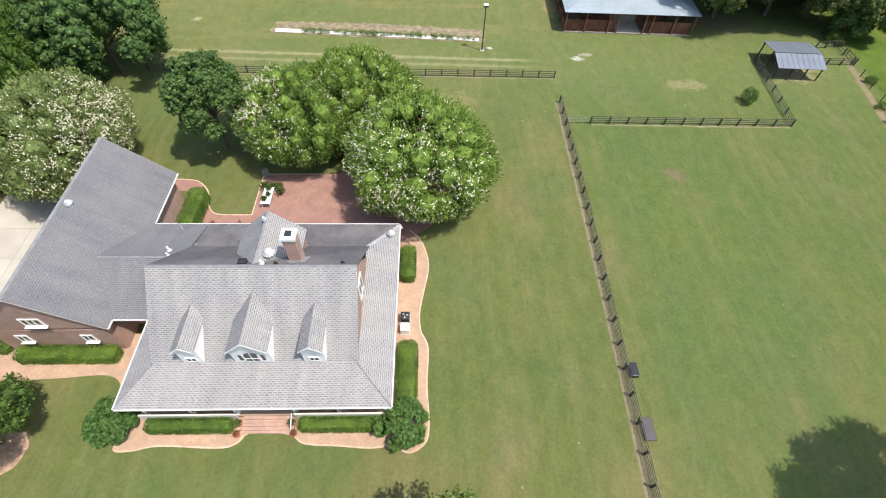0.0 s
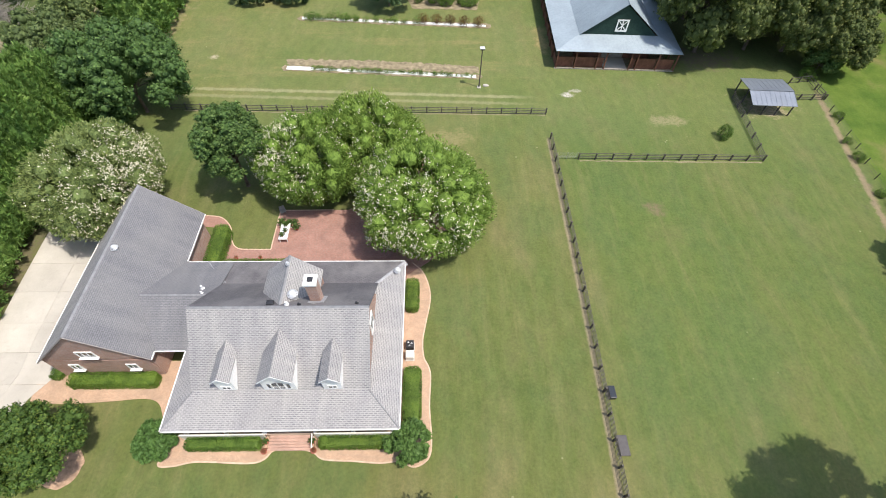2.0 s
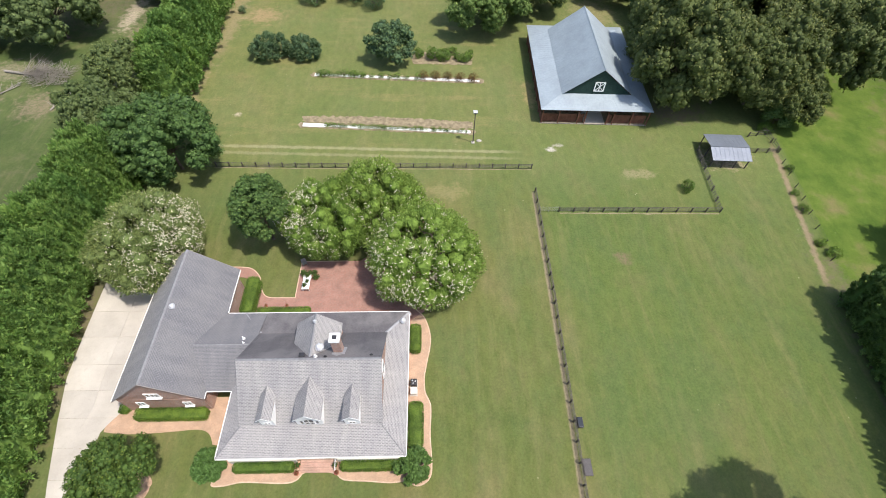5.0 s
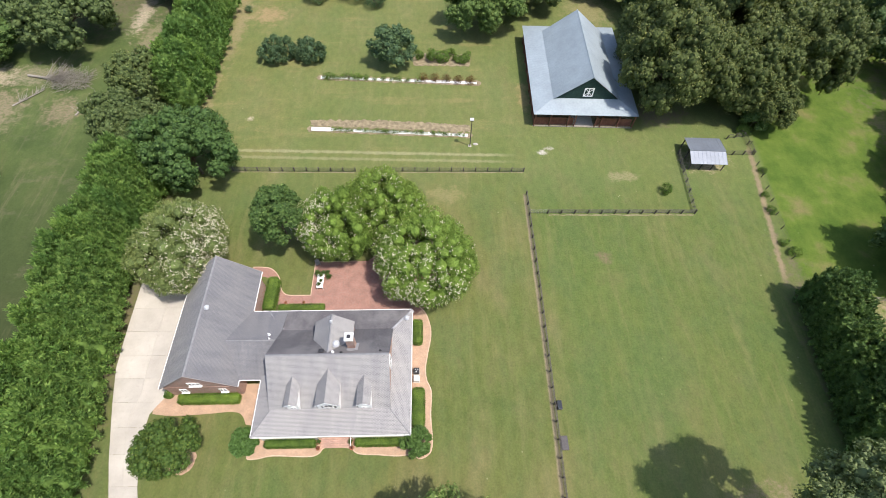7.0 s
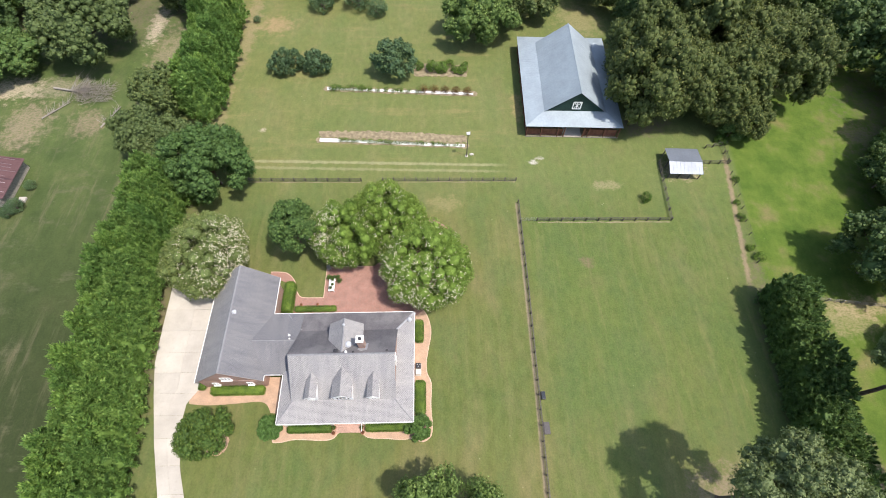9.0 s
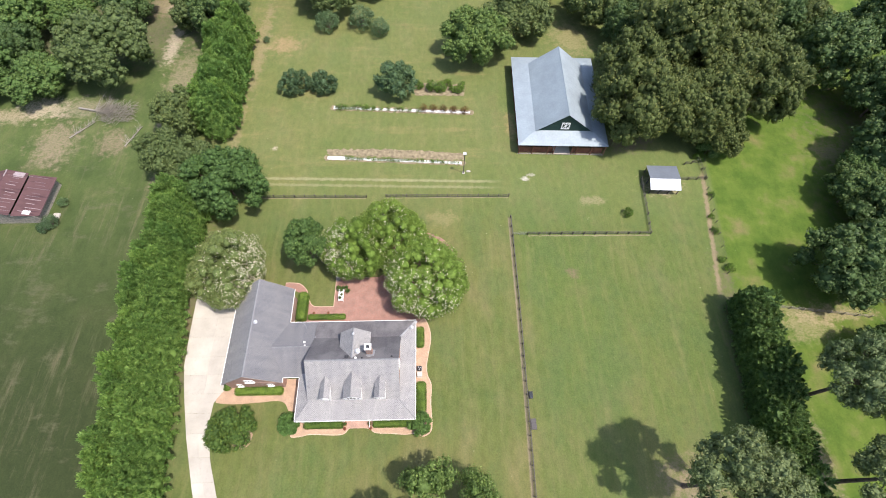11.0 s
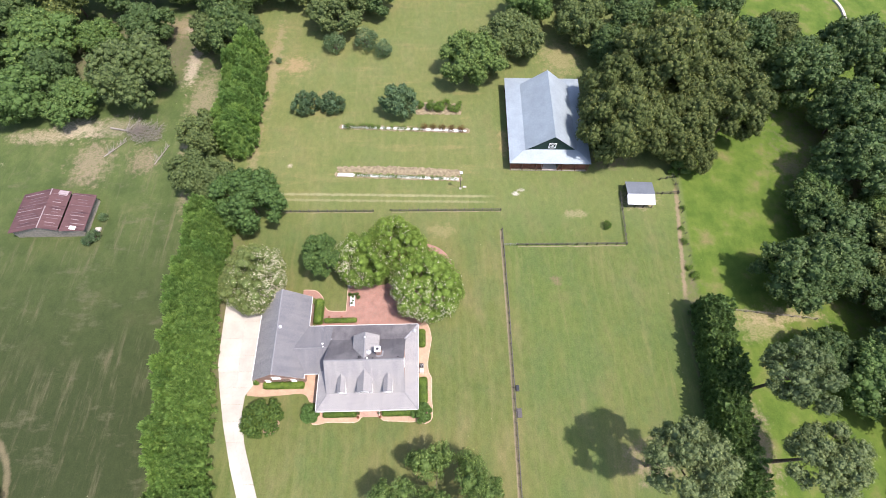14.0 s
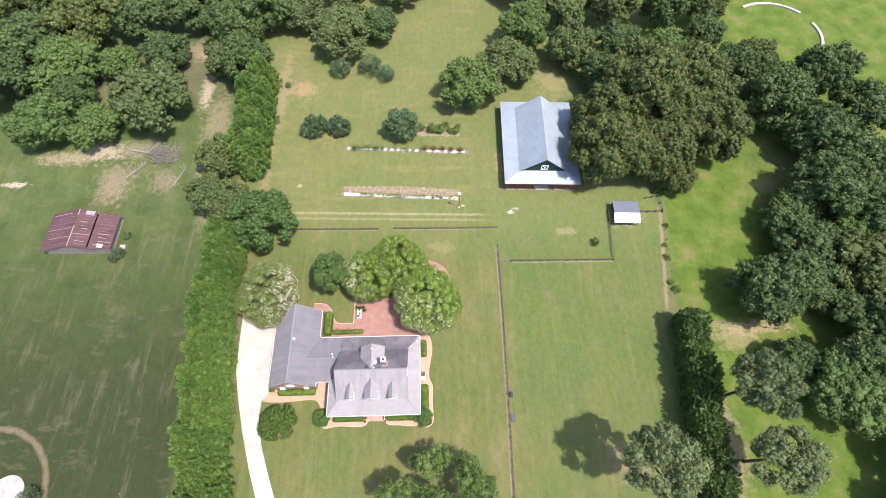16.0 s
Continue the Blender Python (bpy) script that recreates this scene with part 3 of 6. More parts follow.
paving("pavement", rear, PAVER, "red brick path from patio to garage wing", 0.045)


# pale edging bricks round the paths
def edging(name, pts, z, label):
    bm = bmesh.new()
    for (ax, ay), (bx, by) in zip(pts, pts[1:]):
        d = Vector((bx - ax, by - ay, 0))
        if d.length < 0.05:
            continue
        s = Vector((-d.y, d.x, 0)).normalized() * 0.07
        slab([(ax + s.x, ay + s.y, z), (bx + s.x, by + s.y, z), (bx - s.x, by - s.y, z), (ax - s.x, ay - s.y, z)], 0.1, bm)
    return solid(name, bm, EDGE_BRICK, label, "edging", kind="structure")


EDGE_BRICK = plain("pale edging brick", (0.58, 0.42, 0.31), 0.85, 0, 0.2, 2.0)
edging("trim", smooth_loop(PATH_OUT, 5, False), 0.07, "pale brick edging of the curving path")
edging("trim", [(-17.05, 23.0), (-17.0, 29.4), (-10, 29.5)], 0.075, "pale brick edging of the patio")
edging("trim", smooth_loop([(-27.6, 28.5), (-26.2, 28.5), (-24.4, 28.15), (-22.9, 26.6), (-22.3, 24.6), (-21.2, 23.2), (-19, 23.0), (-17.0, 23.0)], 5, False), 0.065, "pale brick edging of the rear path")


# ---- the house ----
EAVE, KNEE, TOP = 4.4, 5.4, 10.6
X0, X1, Y0, Y1 = -21.0, 0.0, 0.0, 18.1
GX0, GX1, GY0, GY1, RY = -18.6, -2.9, 3.3, 14.5, 8.95
NK = 5.55
house = thing("house", "red brick house with grey shingle roofs, dormers and white trim", "house")


def roof(name, pts, label="", thick=0.16, material=None):
    return part(name, slab(pts, thick), material or SHINGLE, house, label)


roof("front_porch_roof", [(X0, Y0, EAVE), (X1, Y0, EAVE), (GX1, GY0, KNEE), (GX0, GY0, KNEE)])
roof("side_porch_roof", [(X1, Y0, EAVE), (X1, Y1, EAVE), (GX1, GY1, NK), (GX1, GY0, KNEE)])
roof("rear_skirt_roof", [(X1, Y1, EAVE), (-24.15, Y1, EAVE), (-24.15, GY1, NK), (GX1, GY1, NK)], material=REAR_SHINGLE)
roof("west_porch_roof", [(X0, Y0, EAVE), (GX0, GY0, KNEE), (GX0, 8.2, KNEE), (X0, 8.2, EAVE)])
roof("front_roof", [(GX0 - 0.25, GY0 - 0.05, KNEE + 0.03), (GX1 + 0.25, GY0 - 0.05, KNEE + 0.03), (GX1 + 0.25, RY, TOP), (GX0 - 0.25, RY, TOP)])
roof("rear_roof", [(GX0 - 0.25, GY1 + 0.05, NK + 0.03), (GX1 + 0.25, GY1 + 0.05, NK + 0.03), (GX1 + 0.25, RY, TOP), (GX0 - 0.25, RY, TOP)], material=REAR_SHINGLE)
# the link between house and garage wing
roof("link_roof", [(-21.2, 7.7, 4.3), (-26.5, 7.7, 4.3), (-26.5, 12.7, 6.5), (GX0 - 0.2, 12.7, 6.5), (GX0 - 0.2, 7.9, 4.4)], material=OLD_SHINGLE)
roof("link_roof", [(GX0 - 0.2, 18.0, 4.5), (-24.15, 18.0, 4.5), (-26.5, 12.7, 6.5), (GX0 - 0.2, 12.7, 6.5)], material=OLD_SHINGLE)
part("gable_wall", wall_x([(GY0 + 0.25, 4.3), (GY1 - 0.25, 4.3), (RY, TOP - 0.2)], GX1, 0.24), BRICK, house, "brick gable over the side porch")
part("gable_wall", wall_x([(GY0 + 0.25, 4.3), (GY1 - 0.25, 4.3), (RY, TOP - 0.2)], GX0, 0.24), BRICK, house)


def brick_walls(x0, x1, y0, y1, z1, t=0.24):
    for x in (x0, x1):
        part("wall", wall_x([(y0, -0.02), (y1, -0.02), (y1, z1), (y0, z1)], x, t), BRICK, house)
    for y in (y0, y1):
        part("wall", wall_y([(x0, -0.02), (x1, -0.02), (x1, z1), (x0, z1)], y, t), BRICK, house)


brick_walls(-20.5, -0.5, 2.7, 17.6, 4.28)
brick_walls(-34.7, -24.7, 7.05, 24.55, 3.8)
part("wall", wall_y([(-24.6, -0.02), (-20.6, -0.02), (-20.6, 4.2), (-24.6, 4.2)], 9.6, 0.24), BRICK, house)
part("wall", wall_y([(-24.6, -0.02), (-20.6, -0.02), (-20.6, 4.2), (-24.6, 4.2)], 17.55, 0.24), BRICK, house)
# front porch: floor, columns
part("porch_floor", B(-20.7, -0.3, 0.5, 2.58, -0.02, 0.85), STEP_BRICK, house, "raised brick porch floor")
for x in (-20.3, -16.6, -13.0, -8.2, -4.6, -0.7):
    bm = bmesh.new()
    tube(bm, (x, 0.75, 1.0), (x, 0.75, 3.95), 0.15, 0.12, 14)
    box(bm, x - 0.2, x + 0.2, 0.55, 0.95, 0.85, 1.02)
    box(bm, x - 0.19, x + 0.19, 0.56, 0.94, 3.93, 4.1)
    part("column", bm, WHITE, house, "white porch column")
part("porch_beam", B(-20.6, -0.4, 0.58, 0.92, 4.05, 4.2), WHITE, house)


CREAM = plain("cream siding", (0.70, 0.68, 0.60), 0.6, 0, 0.08)
for x0, x1 in ((-20.75, -12.95), (-8.2, -0.25)):
    part("porch_skirt", B(x0, x1, 0.36, 0.49, -0.02, 1.5, bevel=0.01), CREAM, house, "cream board skirt along the porch")


def steps():
    for i in range(6):
        top = 0.85 - (i + 1) * 0.135
        if top < 0.04:
            break
        part("step", uv_faces(B(-12.5 - 0.05 * i, -8.6 + 0.05 * i, 0.5 - 0.25 * (i + 1), 0.5 - 0.25 * i + 0.03, -0.02, top, bevel=0.015)), STEP_BRICK, house, "pink brick entrance step")
    for x in (-12.75, -8.4):
        part("step_wall", uv_faces(B(x - 0.14, x + 0.14, -0.55, 0.48, -0.02, 0.5, bevel=0.02)), PAVER_TAN, house)
    bm = bmesh.new()
    for y in (0.3, -0.55):
        tube(bm, (-8.35, y, 0.4), (-8.35, y, 1.25 + (0.3 if y > 0 else -0.1)), 0.035, 0.035, 8)
    tube(bm, (-8.35, 0.42, 1.6), (-8.35, -0.75, 1.1), 0.045, 0.045, 8)
    part("handrail", bm, WHITE, house, "white handrail beside the steps")


steps()


# garage wing
WX0, WX1, WR, WY0, WY1, WTOP = -35.2, -24.1, -29.5, 6.75, 25.1, 9.35
roof("wing_roof", [(WX1, WY0, EAVE), (WX1, WY1, EAVE), (WR, WY1, WTOP), (WR, WY0, WTOP)], material=OLD_SHINGLE)
# west side takes the paler main-roof shingle, its brightness put into the colour
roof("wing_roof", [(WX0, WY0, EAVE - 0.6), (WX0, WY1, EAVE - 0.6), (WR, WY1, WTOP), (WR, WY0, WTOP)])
part("gable_wall", wall_y([(-34.82, 3.85), (-24.58, 4.28), (WR, WTOP - 0.35)], 7.05, 0.26), BRICK, house)
part("gable_wall", wall_y([(-34.82, 3.85), (-24.58, 4.28), (WR, WTOP - 0.35)], 24.55, 0.26), BRICK, house)


def ridge_line(a, b, up=0.03, w=0.16, material=None):
    a, b = Vector(a), Vector(b)
    bm = bmesh.new()
    d = (b - a)
    s = Vector((-d.y, d.x, 0)).normalized() * w
    n = max(1, int(d.length / 0.3))
    rows = []
    for i in range(n + 1):
        p = a + d * (i / n)
        h = up + 0.014 * (i % 2)
        rows.append([bm.verts.new(v) for v in (p + s - Vector((0, 0, w * 0.62)), p + Vector((0, 0, h)), p - s - Vector((0, 0, w * 0.62)))])
    for r0, r1 in zip(rows, rows[1:]):
        for k in range(2):
            bm.faces.new((r0[k], r0[k + 1], r1[k + 1], r1[k]))
    return part("ridge_cap", bm, material or RIDGE_CAP, house)


ridge_line((GX0 - 0.25, RY, TOP), (GX1 + 0.25, RY, TOP))
ridge_line((WR, WY0, WTOP), (WR, WY1, WTOP))
ridge_line((X1, Y0, EAVE), (GX1, GY0, KNEE), 0.04, 0.2, SHINGLE_CAP)
ridge_line((X0, Y0, EAVE), (GX0, GY0, KNEE), 0.04, 0.2, SHINGLE_CAP)
ridge_line((X1, Y1, EAVE), (GX1, GY1, NK), 0.09, 0.42, HIP_CAP)
ridge_line((-21.7, Y1, EAVE + 0.02), (GX0 - 0.1, GY1 + 0.1, NK), 0.12, 0.3, HIP_CAP)
ridge_line((-26.2, 12.7, 6.5), (GX0 - 0.2, 12.7, 6.5), 0.05)


def gutter(a, b, name="gutter"):
    a, b = Vector(a), Vector(b)
    d = (b - a).normalized()
    s = Vector((d.y, -d.x, 0)) * 0.10
    bm = bmesh.new()
    prof = [(0.0, 0.0), (0.0, -0.12), (1.0, -0.12), (1.0, 0.01), (0.86, 0.01), (0.86, -0.09), (0.14, -0.09), (0.14, 0.0)]
    ra = [bm.verts.new(a + s * k + Vector((0, 0, h))) for k, h in prof]
    rb = [bm.verts.new(b + s * k + Vector((0, 0, h))) for k, h in prof]
    for i in range(len(prof)):
        j = (i + 1) % len(prof)
        bm.faces.new((ra[i], ra[j], rb[j], rb[i]))
    bm.faces.new(ra[::-1])
    bm.faces.new(rb)
    bmesh.ops.recalc_face_normals(bm, faces=bm.faces)
    return part(name, bm, WHITE, house, "white metal gutter")


gutter((X0, Y0 - 0.01, EAVE), (X1, Y0 - 0.01, EAVE))
gutter((X1 + 0.01, Y0, EAVE), (X1 + 0.01, Y1, EAVE))
gutter((X1, Y1 + 0.01, EAVE), (WX1 + 0.15, Y1 + 0.01, EAVE))
gutter((WX1 + 0.01, Y1 + 0.15, EAVE), (WX1 + 0.01, WY1, EAVE))
gutter((WX0 - 0.01, WY1, EAVE - 0.6), (WX0 - 0.01, WY0, EAVE - 0.6))
gutter((X0 - 0.01, 7.6, EAVE), (X0 - 0.01, Y0, EAVE))
gutter((-24.2, 7.68, 4.3), (-21.2, 7.68, 4.3))
gutter((WX1 + 0.01, WY0, EAVE), (WX1 + 0.01, 7.55, EAVE))


def rake_board(a, b):
    a, b = Vector(a), Vector(b)
    bm = bmesh.new()
    n = Vector((0, 0, 1))
    d = (b - a).normalized()
    side = d.cross(n).normalized() * 0.03
    vs = [bm.verts.new(p + s + Vector((0, 0, h))) for p in (a, b) for s in (side, -side) for h in (0.0, -0.14)]
    bmesh.ops.convex_hull(bm, input=vs)
    return part("rake_board", bm, TRIM, house)


for wx in (WX0, WX1):
    e = EAVE - 0.6 if wx == WX0 else EAVE
    rake_board((wx, WY0 - 0.03, e - 0.04), (WR, WY0 - 0.03, WTOP - 0.04))
    rake_board((wx, WY1 + 0.03, e - 0.04), (WR, WY1 + 0.03, WTOP - 0.04))


def window_y(x0, x1, z0, z1, y, parent=house, cols=2, rows=2, out=-1, depth=0.06, sill=True):
    """A window in a wall that faces along y; out: which way it looks."""
    w = part("window", B(x0, x1, min(y, y + out * depth), max(y, y + out * depth), z0, z1), GLASS, parent, "dark window glass in white frame")
    f = bmesh.new()
    t, o = 0.09, out * (depth + 0.05)
    lo, hi = min(y + out * 0.01, y + o), max(y + out * 0.01, y + o)
    box(f, x0 - t, x0 + 0.02, lo, hi, z0 - t, z1 + t)
    box(f, x1 - 0.02, x1 + t, lo, hi, z0 - t, z1 + t)
    box(f, x0 + 0.02, x1 - 0.02, lo, hi, z1 - 0.02, z1 + t)
    box(f, x0 + 0.02, x1 - 0.02, lo, hi, z0 - t, z0 + 0.02)
    for i in range(1, cols):
        x = x0 + (x1 - x0) * i / cols
        box(f, x - 0.03, x + 0.03, lo, hi, z0 + 0.02, z1 - 0.02)
    for i in range(1, rows):
        z = z0 + (z1 - z0) * i / rows
        box(f, x0 + 0.02, x1 - 0.02, lo, hi - 0.004, z - 0.025, z + 0.025)
    fr = new("window_frame", mesh_of(f, WHITE))
    fr.parent = w
    if sill:
        s = new("sill", mesh_of(B(x0 - 0.16, x1 + 0.16, min(y, y + out * 0.3), max(y, y + out * 0.3), z0 - 0.17, z0 - t - 0.004, bevel=0.015), WHITE))
        s.parent = w
    return w


WF = 7.05 - 0.13
window_y(-30.45, -28.95, 4.85, 5.85, WF, cols=3, rows=1)
window_y(-32.75, -31.9, 1.9, 2.9, WF, rows=1)
window_y(-27.2, -26.35, 1.9, 2.9, WF, rows=1)
for x in (-19.2, -16.0, -13.6, -7.0, -4.6, -2.4):
    window_y(x, x + 1.0, 1.3, 3.1, 2.7 - 0.13)
part("front_door", B(-11.2, -10.1, 2.5, 2.58, 0.86, 2.95, bevel=0.01), DARK_GREEN, house, "dark panelled front door")
for x in (-22.6, -20.0, -15.0, -5.0):
    window_y(x, x + 1.1, 1.2, 2.9, 17.6 + 0.13, out=1)


def window_x(y0, y1, z0, z1, x, out):
    w = part("window", B(min(x, x + out * 0.06), max(x, x + out * 0.06), y0, y1, z0, z1), GLASS, house, "white framed gable window")
    f = bmesh.new()
    lo, hi = min(x + out * 0.01, x + out * 0.12), max(x + out * 0.01, x + out * 0.12)
    for a, b, c, d in ((y0 - 0.12, y0, z0 - 0.12, z1 + 0.12), (y1, y1 + 0.12, z0 - 0.12, z1 + 0.12), (y0, y1, z1, z1 + 0.12), (y0, y1, z0 - 0.12, z0), ((y0 + y1) / 2 - 0.04, (y0 + y1) / 2 + 0.04, z0, z1)):
        box(f, lo, hi, a, b, c, d)
    fr = new("window_frame", mesh_of(f, WHITE))
    fr.parent = w


window_x(8.2, 9.5, 6.6, 8.6, GX1 + 0.12, 1)
for y in (5.0, 9.0, 12.5):
    window_x(y, y + 1.1, 1.3, 2.9, -0.38, 1)
for y in (10.0, 15.0, 20.0):
    part("garage_door", B(-34.92, -34.84, y, y + 3.2, 0.06, 2.4), WHITE, house, "white garage door")


# ---- dormers ----
SLOPE = (TOP - KNEE) / (RY - GY0)


def dormer(x0, x1, ridge, y=3.35, arch=False):
    cx, hw = (x0 + x1) / 2, (x1 - x0) / 2
    base = KNEE - 0.02
    over = 0.07
    eave = ridge - (hw + over) * 0.97
    yb = GY0 + (ridge - KNEE) / SLOPE + 0.15
    ye = GY0 + (eave - KNEE) / SLOPE + 0.15
    d = part("dormer", wall_y([(x0, base), (x1, base), (x1, eave - 0.06), (cx, ridge - 0.16), (x0, eave - 0.06)], y, 0.16), WHITE, house, "white gabled dormer on the front slope")
    for x in (x0 + 0.06, x1 - 0.06):
        c = new("cheek_wall", mesh_of(wall_x([(y + 0.08, base), (ye + 0.05, eave - 0.1), (y + 0.08, eave - 0.07)], x, 0.12), WHITE))
        c.parent = d
    for s in (-1, 1):
        xe = cx + s * (hw + over)
        yv = GY0 + (eave - 0.06 - KNEE) / SLOPE
        r = new("dormer_roof", mesh_of(slab([(xe, y - 0.32, eave), (cx, y - 0.32, ridge), (cx, yb, ridge), (xe, yv, eave)], 0.1), SHINGLE))
        r.parent = d
        bm = bmesh.new()
        a, b = Vector((xe, y - 0.35, eave - 0.03)), Vector((cx, y - 0.35, ridge - 0.03))
        vs = [bm.verts.new(p + Vector((0, o, h))) for p in (a, b) for o in (-0.02, 0.02) for h in (0, -0.17)]
        bmesh.ops.convex_hull(bm, input=vs)
        t = new("fascia", mesh_of(bm, WHITE))
        t.parent = d
        g = new("eave_trim", mesh_of(B(min(xe, xe - s * 0.1), max(xe, xe - s * 0.1), y - 0.32, yv, eave - 0.16, eave - 0.105), WHITE))
        g.parent = d
    # glass in one tone, frame round it
    f = y - 0.08
    zs = base + 0.4
    if arch:
        wide = hw * 0.36
        bm = bmesh.new()
        pts = [(cx - wide, zs), (cx + wide, zs)] + [(cx + wide * math.cos(a), eave - 0.95 + 0.34 * math.sin(a)) for a in [math.pi * i / 10 for i in range(11)]]
        vs = [bm.verts.new((px, f - 0.03, pz)) for px, pz in pts]
        bm.faces.new(vs)
        w = new("window_glass", mesh_of(bm, GLASS))
        w.parent = d
        bm = bmesh.new()
        box(bm, cx - 0.03, cx + 0.03, f - 0.07, f - 0.035, zs, eave - 0.62)
        for k in (0.42,):
            box(bm, cx - wide, cx + wide, f - 0.068, f - 0.036, zs + k, zs + k + 0.05)
        box(bm, cx - wide - 0.08, cx - wide, f - 0.08, f - 0.01, zs, eave - 0.92)
        box(bm, cx + wide, cx + wide + 0.08, f - 0.08, f - 0.01, zs, eave - 0.92)
        fr = new("window_frame", mesh_of(bm, WHITE))
        fr.parent = d
        for s in (-1, 1):
            sx = cx + s * (wide + 0.33)
            sd = new("side_light", mesh_of(B(sx - 0.11, sx + 0.11, f - 0.03, f - 0.005, zs + 0.1, eave - 1.0), GLASS))
            sd.parent = d
    else:
        w = new("window_glass", mesh_of(B(cx - 0.32, cx + 0.32, f - 0.03, f - 0.005, zs, zs + 0.5), GLASS))
        w.parent = d
        bm = bmesh.new()
        for a, b, c, e in ((-0.42, -0.32, -0.1, 0.62), (0.32, 0.42, -0.1, 0.62), (-0.32, 0.32, 0.5, 0.62), (-0.32, 0.32, -0.1, 0.0), (-0.03, 0.03, 0.0, 0.5)):
            box(bm, cx + a, cx + b, f - 0.06, f - 0.002, zs + c, zs + e)
        fr = new("window_frame", mesh_of(bm, WHITE))
        fr.parent = d
    return d


dormer(-16.2, -14.65, 8.65)
dormer(-12.2, -9.25, 9.3, arch=True)
dormer(-6.85, -5.15, 8.7)


# ---- rear cross gable, chimney and roof vents ----
CX, CR, CY = -10.8, 10.3, 14.8
cg = part("cross_gable", wall_y([(CX - 2.5, 5.6), (CX + 2.5, 5.6), (CX + 2.5, 7.9), (CX, CR - 0.2), (CX - 2.5, 7.9)], CY - 0.35, 0.2), BRICK, house, "rear cross gable with grey shingle roof")
for s in (-1, 1):
    r = new("gable_roof", mesh_of(slab([(CX, CY, CR), (CX, RY, CR), (CX + s * 2.75, 11.8, 7.75), (CX + s * 2.75, CY, 7.75)], 0.14), SHINGLE))
    r.parent = cg
    c = new("cheek_wall", mesh_of(wall_x([(11.8, 7.7), (14.35, 5.6), (14.35, 7.7)], CX + s * 2.4, 0.16), BRICK))
    c.parent = cg
ridge_line((CX, RY + 0.3, CR), (CX, CY, CR))

ch = part("chimney", uv_faces(B(-8.3, -7.32, 10.15, 11.1, 6.5, 12.15, bevel=0.02)), BRICK, house, "red brick chimney with a white cap")
cap = bmesh.new()
box(cap, -8.4, -7.22, 10.05, 11.2, 12.15, 12.42, bevel=0.03)
c = new("cap", mesh_of(cap, WHITE))
c.parent = ch
c = new("flue", mesh_of(B(-8.06, -7.56, 10.38, 10.88, 12.42, 12.5), DARK_METAL))
c.parent = ch
bm = bmesh.new()
slab([(-8.42, 10.1, 9.62), (-7.2, 10.1, 9.62), (-7.2, 9.72, 9.97), (-7.8, 9.45, 10.22), (-8.42, 9.72, 9.97)], 0.05, bm)
slab([(-7.3, 11.2, 8.62), (-6.95, 11.2, 8.62), (-6.95, 9.72, 9.97), (-7.3, 9.72, 9.97)], 0.05, bm)
c = new("flashing", mesh_of(bm, HIP_CAP))
c.parent = ch


def turbine(x, y, z, label, r=0.3):
    bm = bmesh.new()
    tube(bm, (x, y, z - 0.3), (x, y, z + 0.28), r * 0.62, r * 0.62, 14)
    for k in range(14):
        a, b = 2 * math.pi * k / 14, 2 * math.pi * (k + 0.7) / 14
        pa, pb = (math.cos(a), math.sin(a)), (math.cos(b), math.sin(b))
        f = [bm.verts.new((x + c[0] * q, y + c[1] * q, z + h)) for c, q, h in ((pa, r * 0.7, 0.26), (pb, r * 0.9, 0.3), (pb, r, 0.45), (pa, r, 0.45))]
        bm.faces.new(f)
        f = [bm.verts.new((x + c[0] * q, y + c[1] * q, z + h)) for c, q, h in ((pa, r, 0.45), (pb, r, 0.45), (pb, r * 0.55, 0.66), (pa, r * 0.5, 0.66))]
        bm.faces.new(f)
    tube(bm, (x, y, z + 0.62), (x, y, z + 0.7), r * 0.62, r * 0.45, 14)
    return part("roof_vent", bm, GALV, house, label)


turbine(-9.9, 10.6, 9.6, "round galvanised turbine vent", 0.52)
turbine(-0.75, 16.4, 4.75, "round galvanised turbine vent", 0.4)
turbine(-28.95, 16.7, 8.6, "round galvanised turbine vent", 0.4)
turbine(-10.75, 13.6, 10.15, "small galvanised roof vent", 0.22)


def pipe(x, y, z, mat_, r=0.06, h=0.45, name="vent_pipe"):
    bm = bmesh.new()
    tube(bm, (x, y, z - 0.2), (x, y, z + h), r, r, 10)
    tube(bm, (x, y, z - 0.02), (x, y, z + 0.1), r * 2.2, r * 1.1, 10)
    return part(name, bm, mat_, house)


pipe(-20.4, 13.6, 6.2, WHITE, 0.1, 0.5)
pipe(-20.2, 12.9, 6.4, WHITE, 0.08, 0.35)
pipe(-10.1, 9.3, 10.4, WHITE, 0.1, 0.4)
pipe(-9.0, 9.25, 10.4, DARK_METAL, 0.09, 0.25)
pipe(-3.9, 9.5, 10.1, DARK_METAL, 0.1, 0.25)
bm = bmesh.new()
box(bm, -12.0, -11.35, 9.3, 9.8, 10.0, 10.4, bevel=0.06)
part("attic_fan", bm, DARK_METAL, house, "dark low roof fan")


# ---- fences ----
RAIL_WOOD = plain("faded black rail paint", (0.115, 0.102, 0.092), 0.8, 0, 0.4)


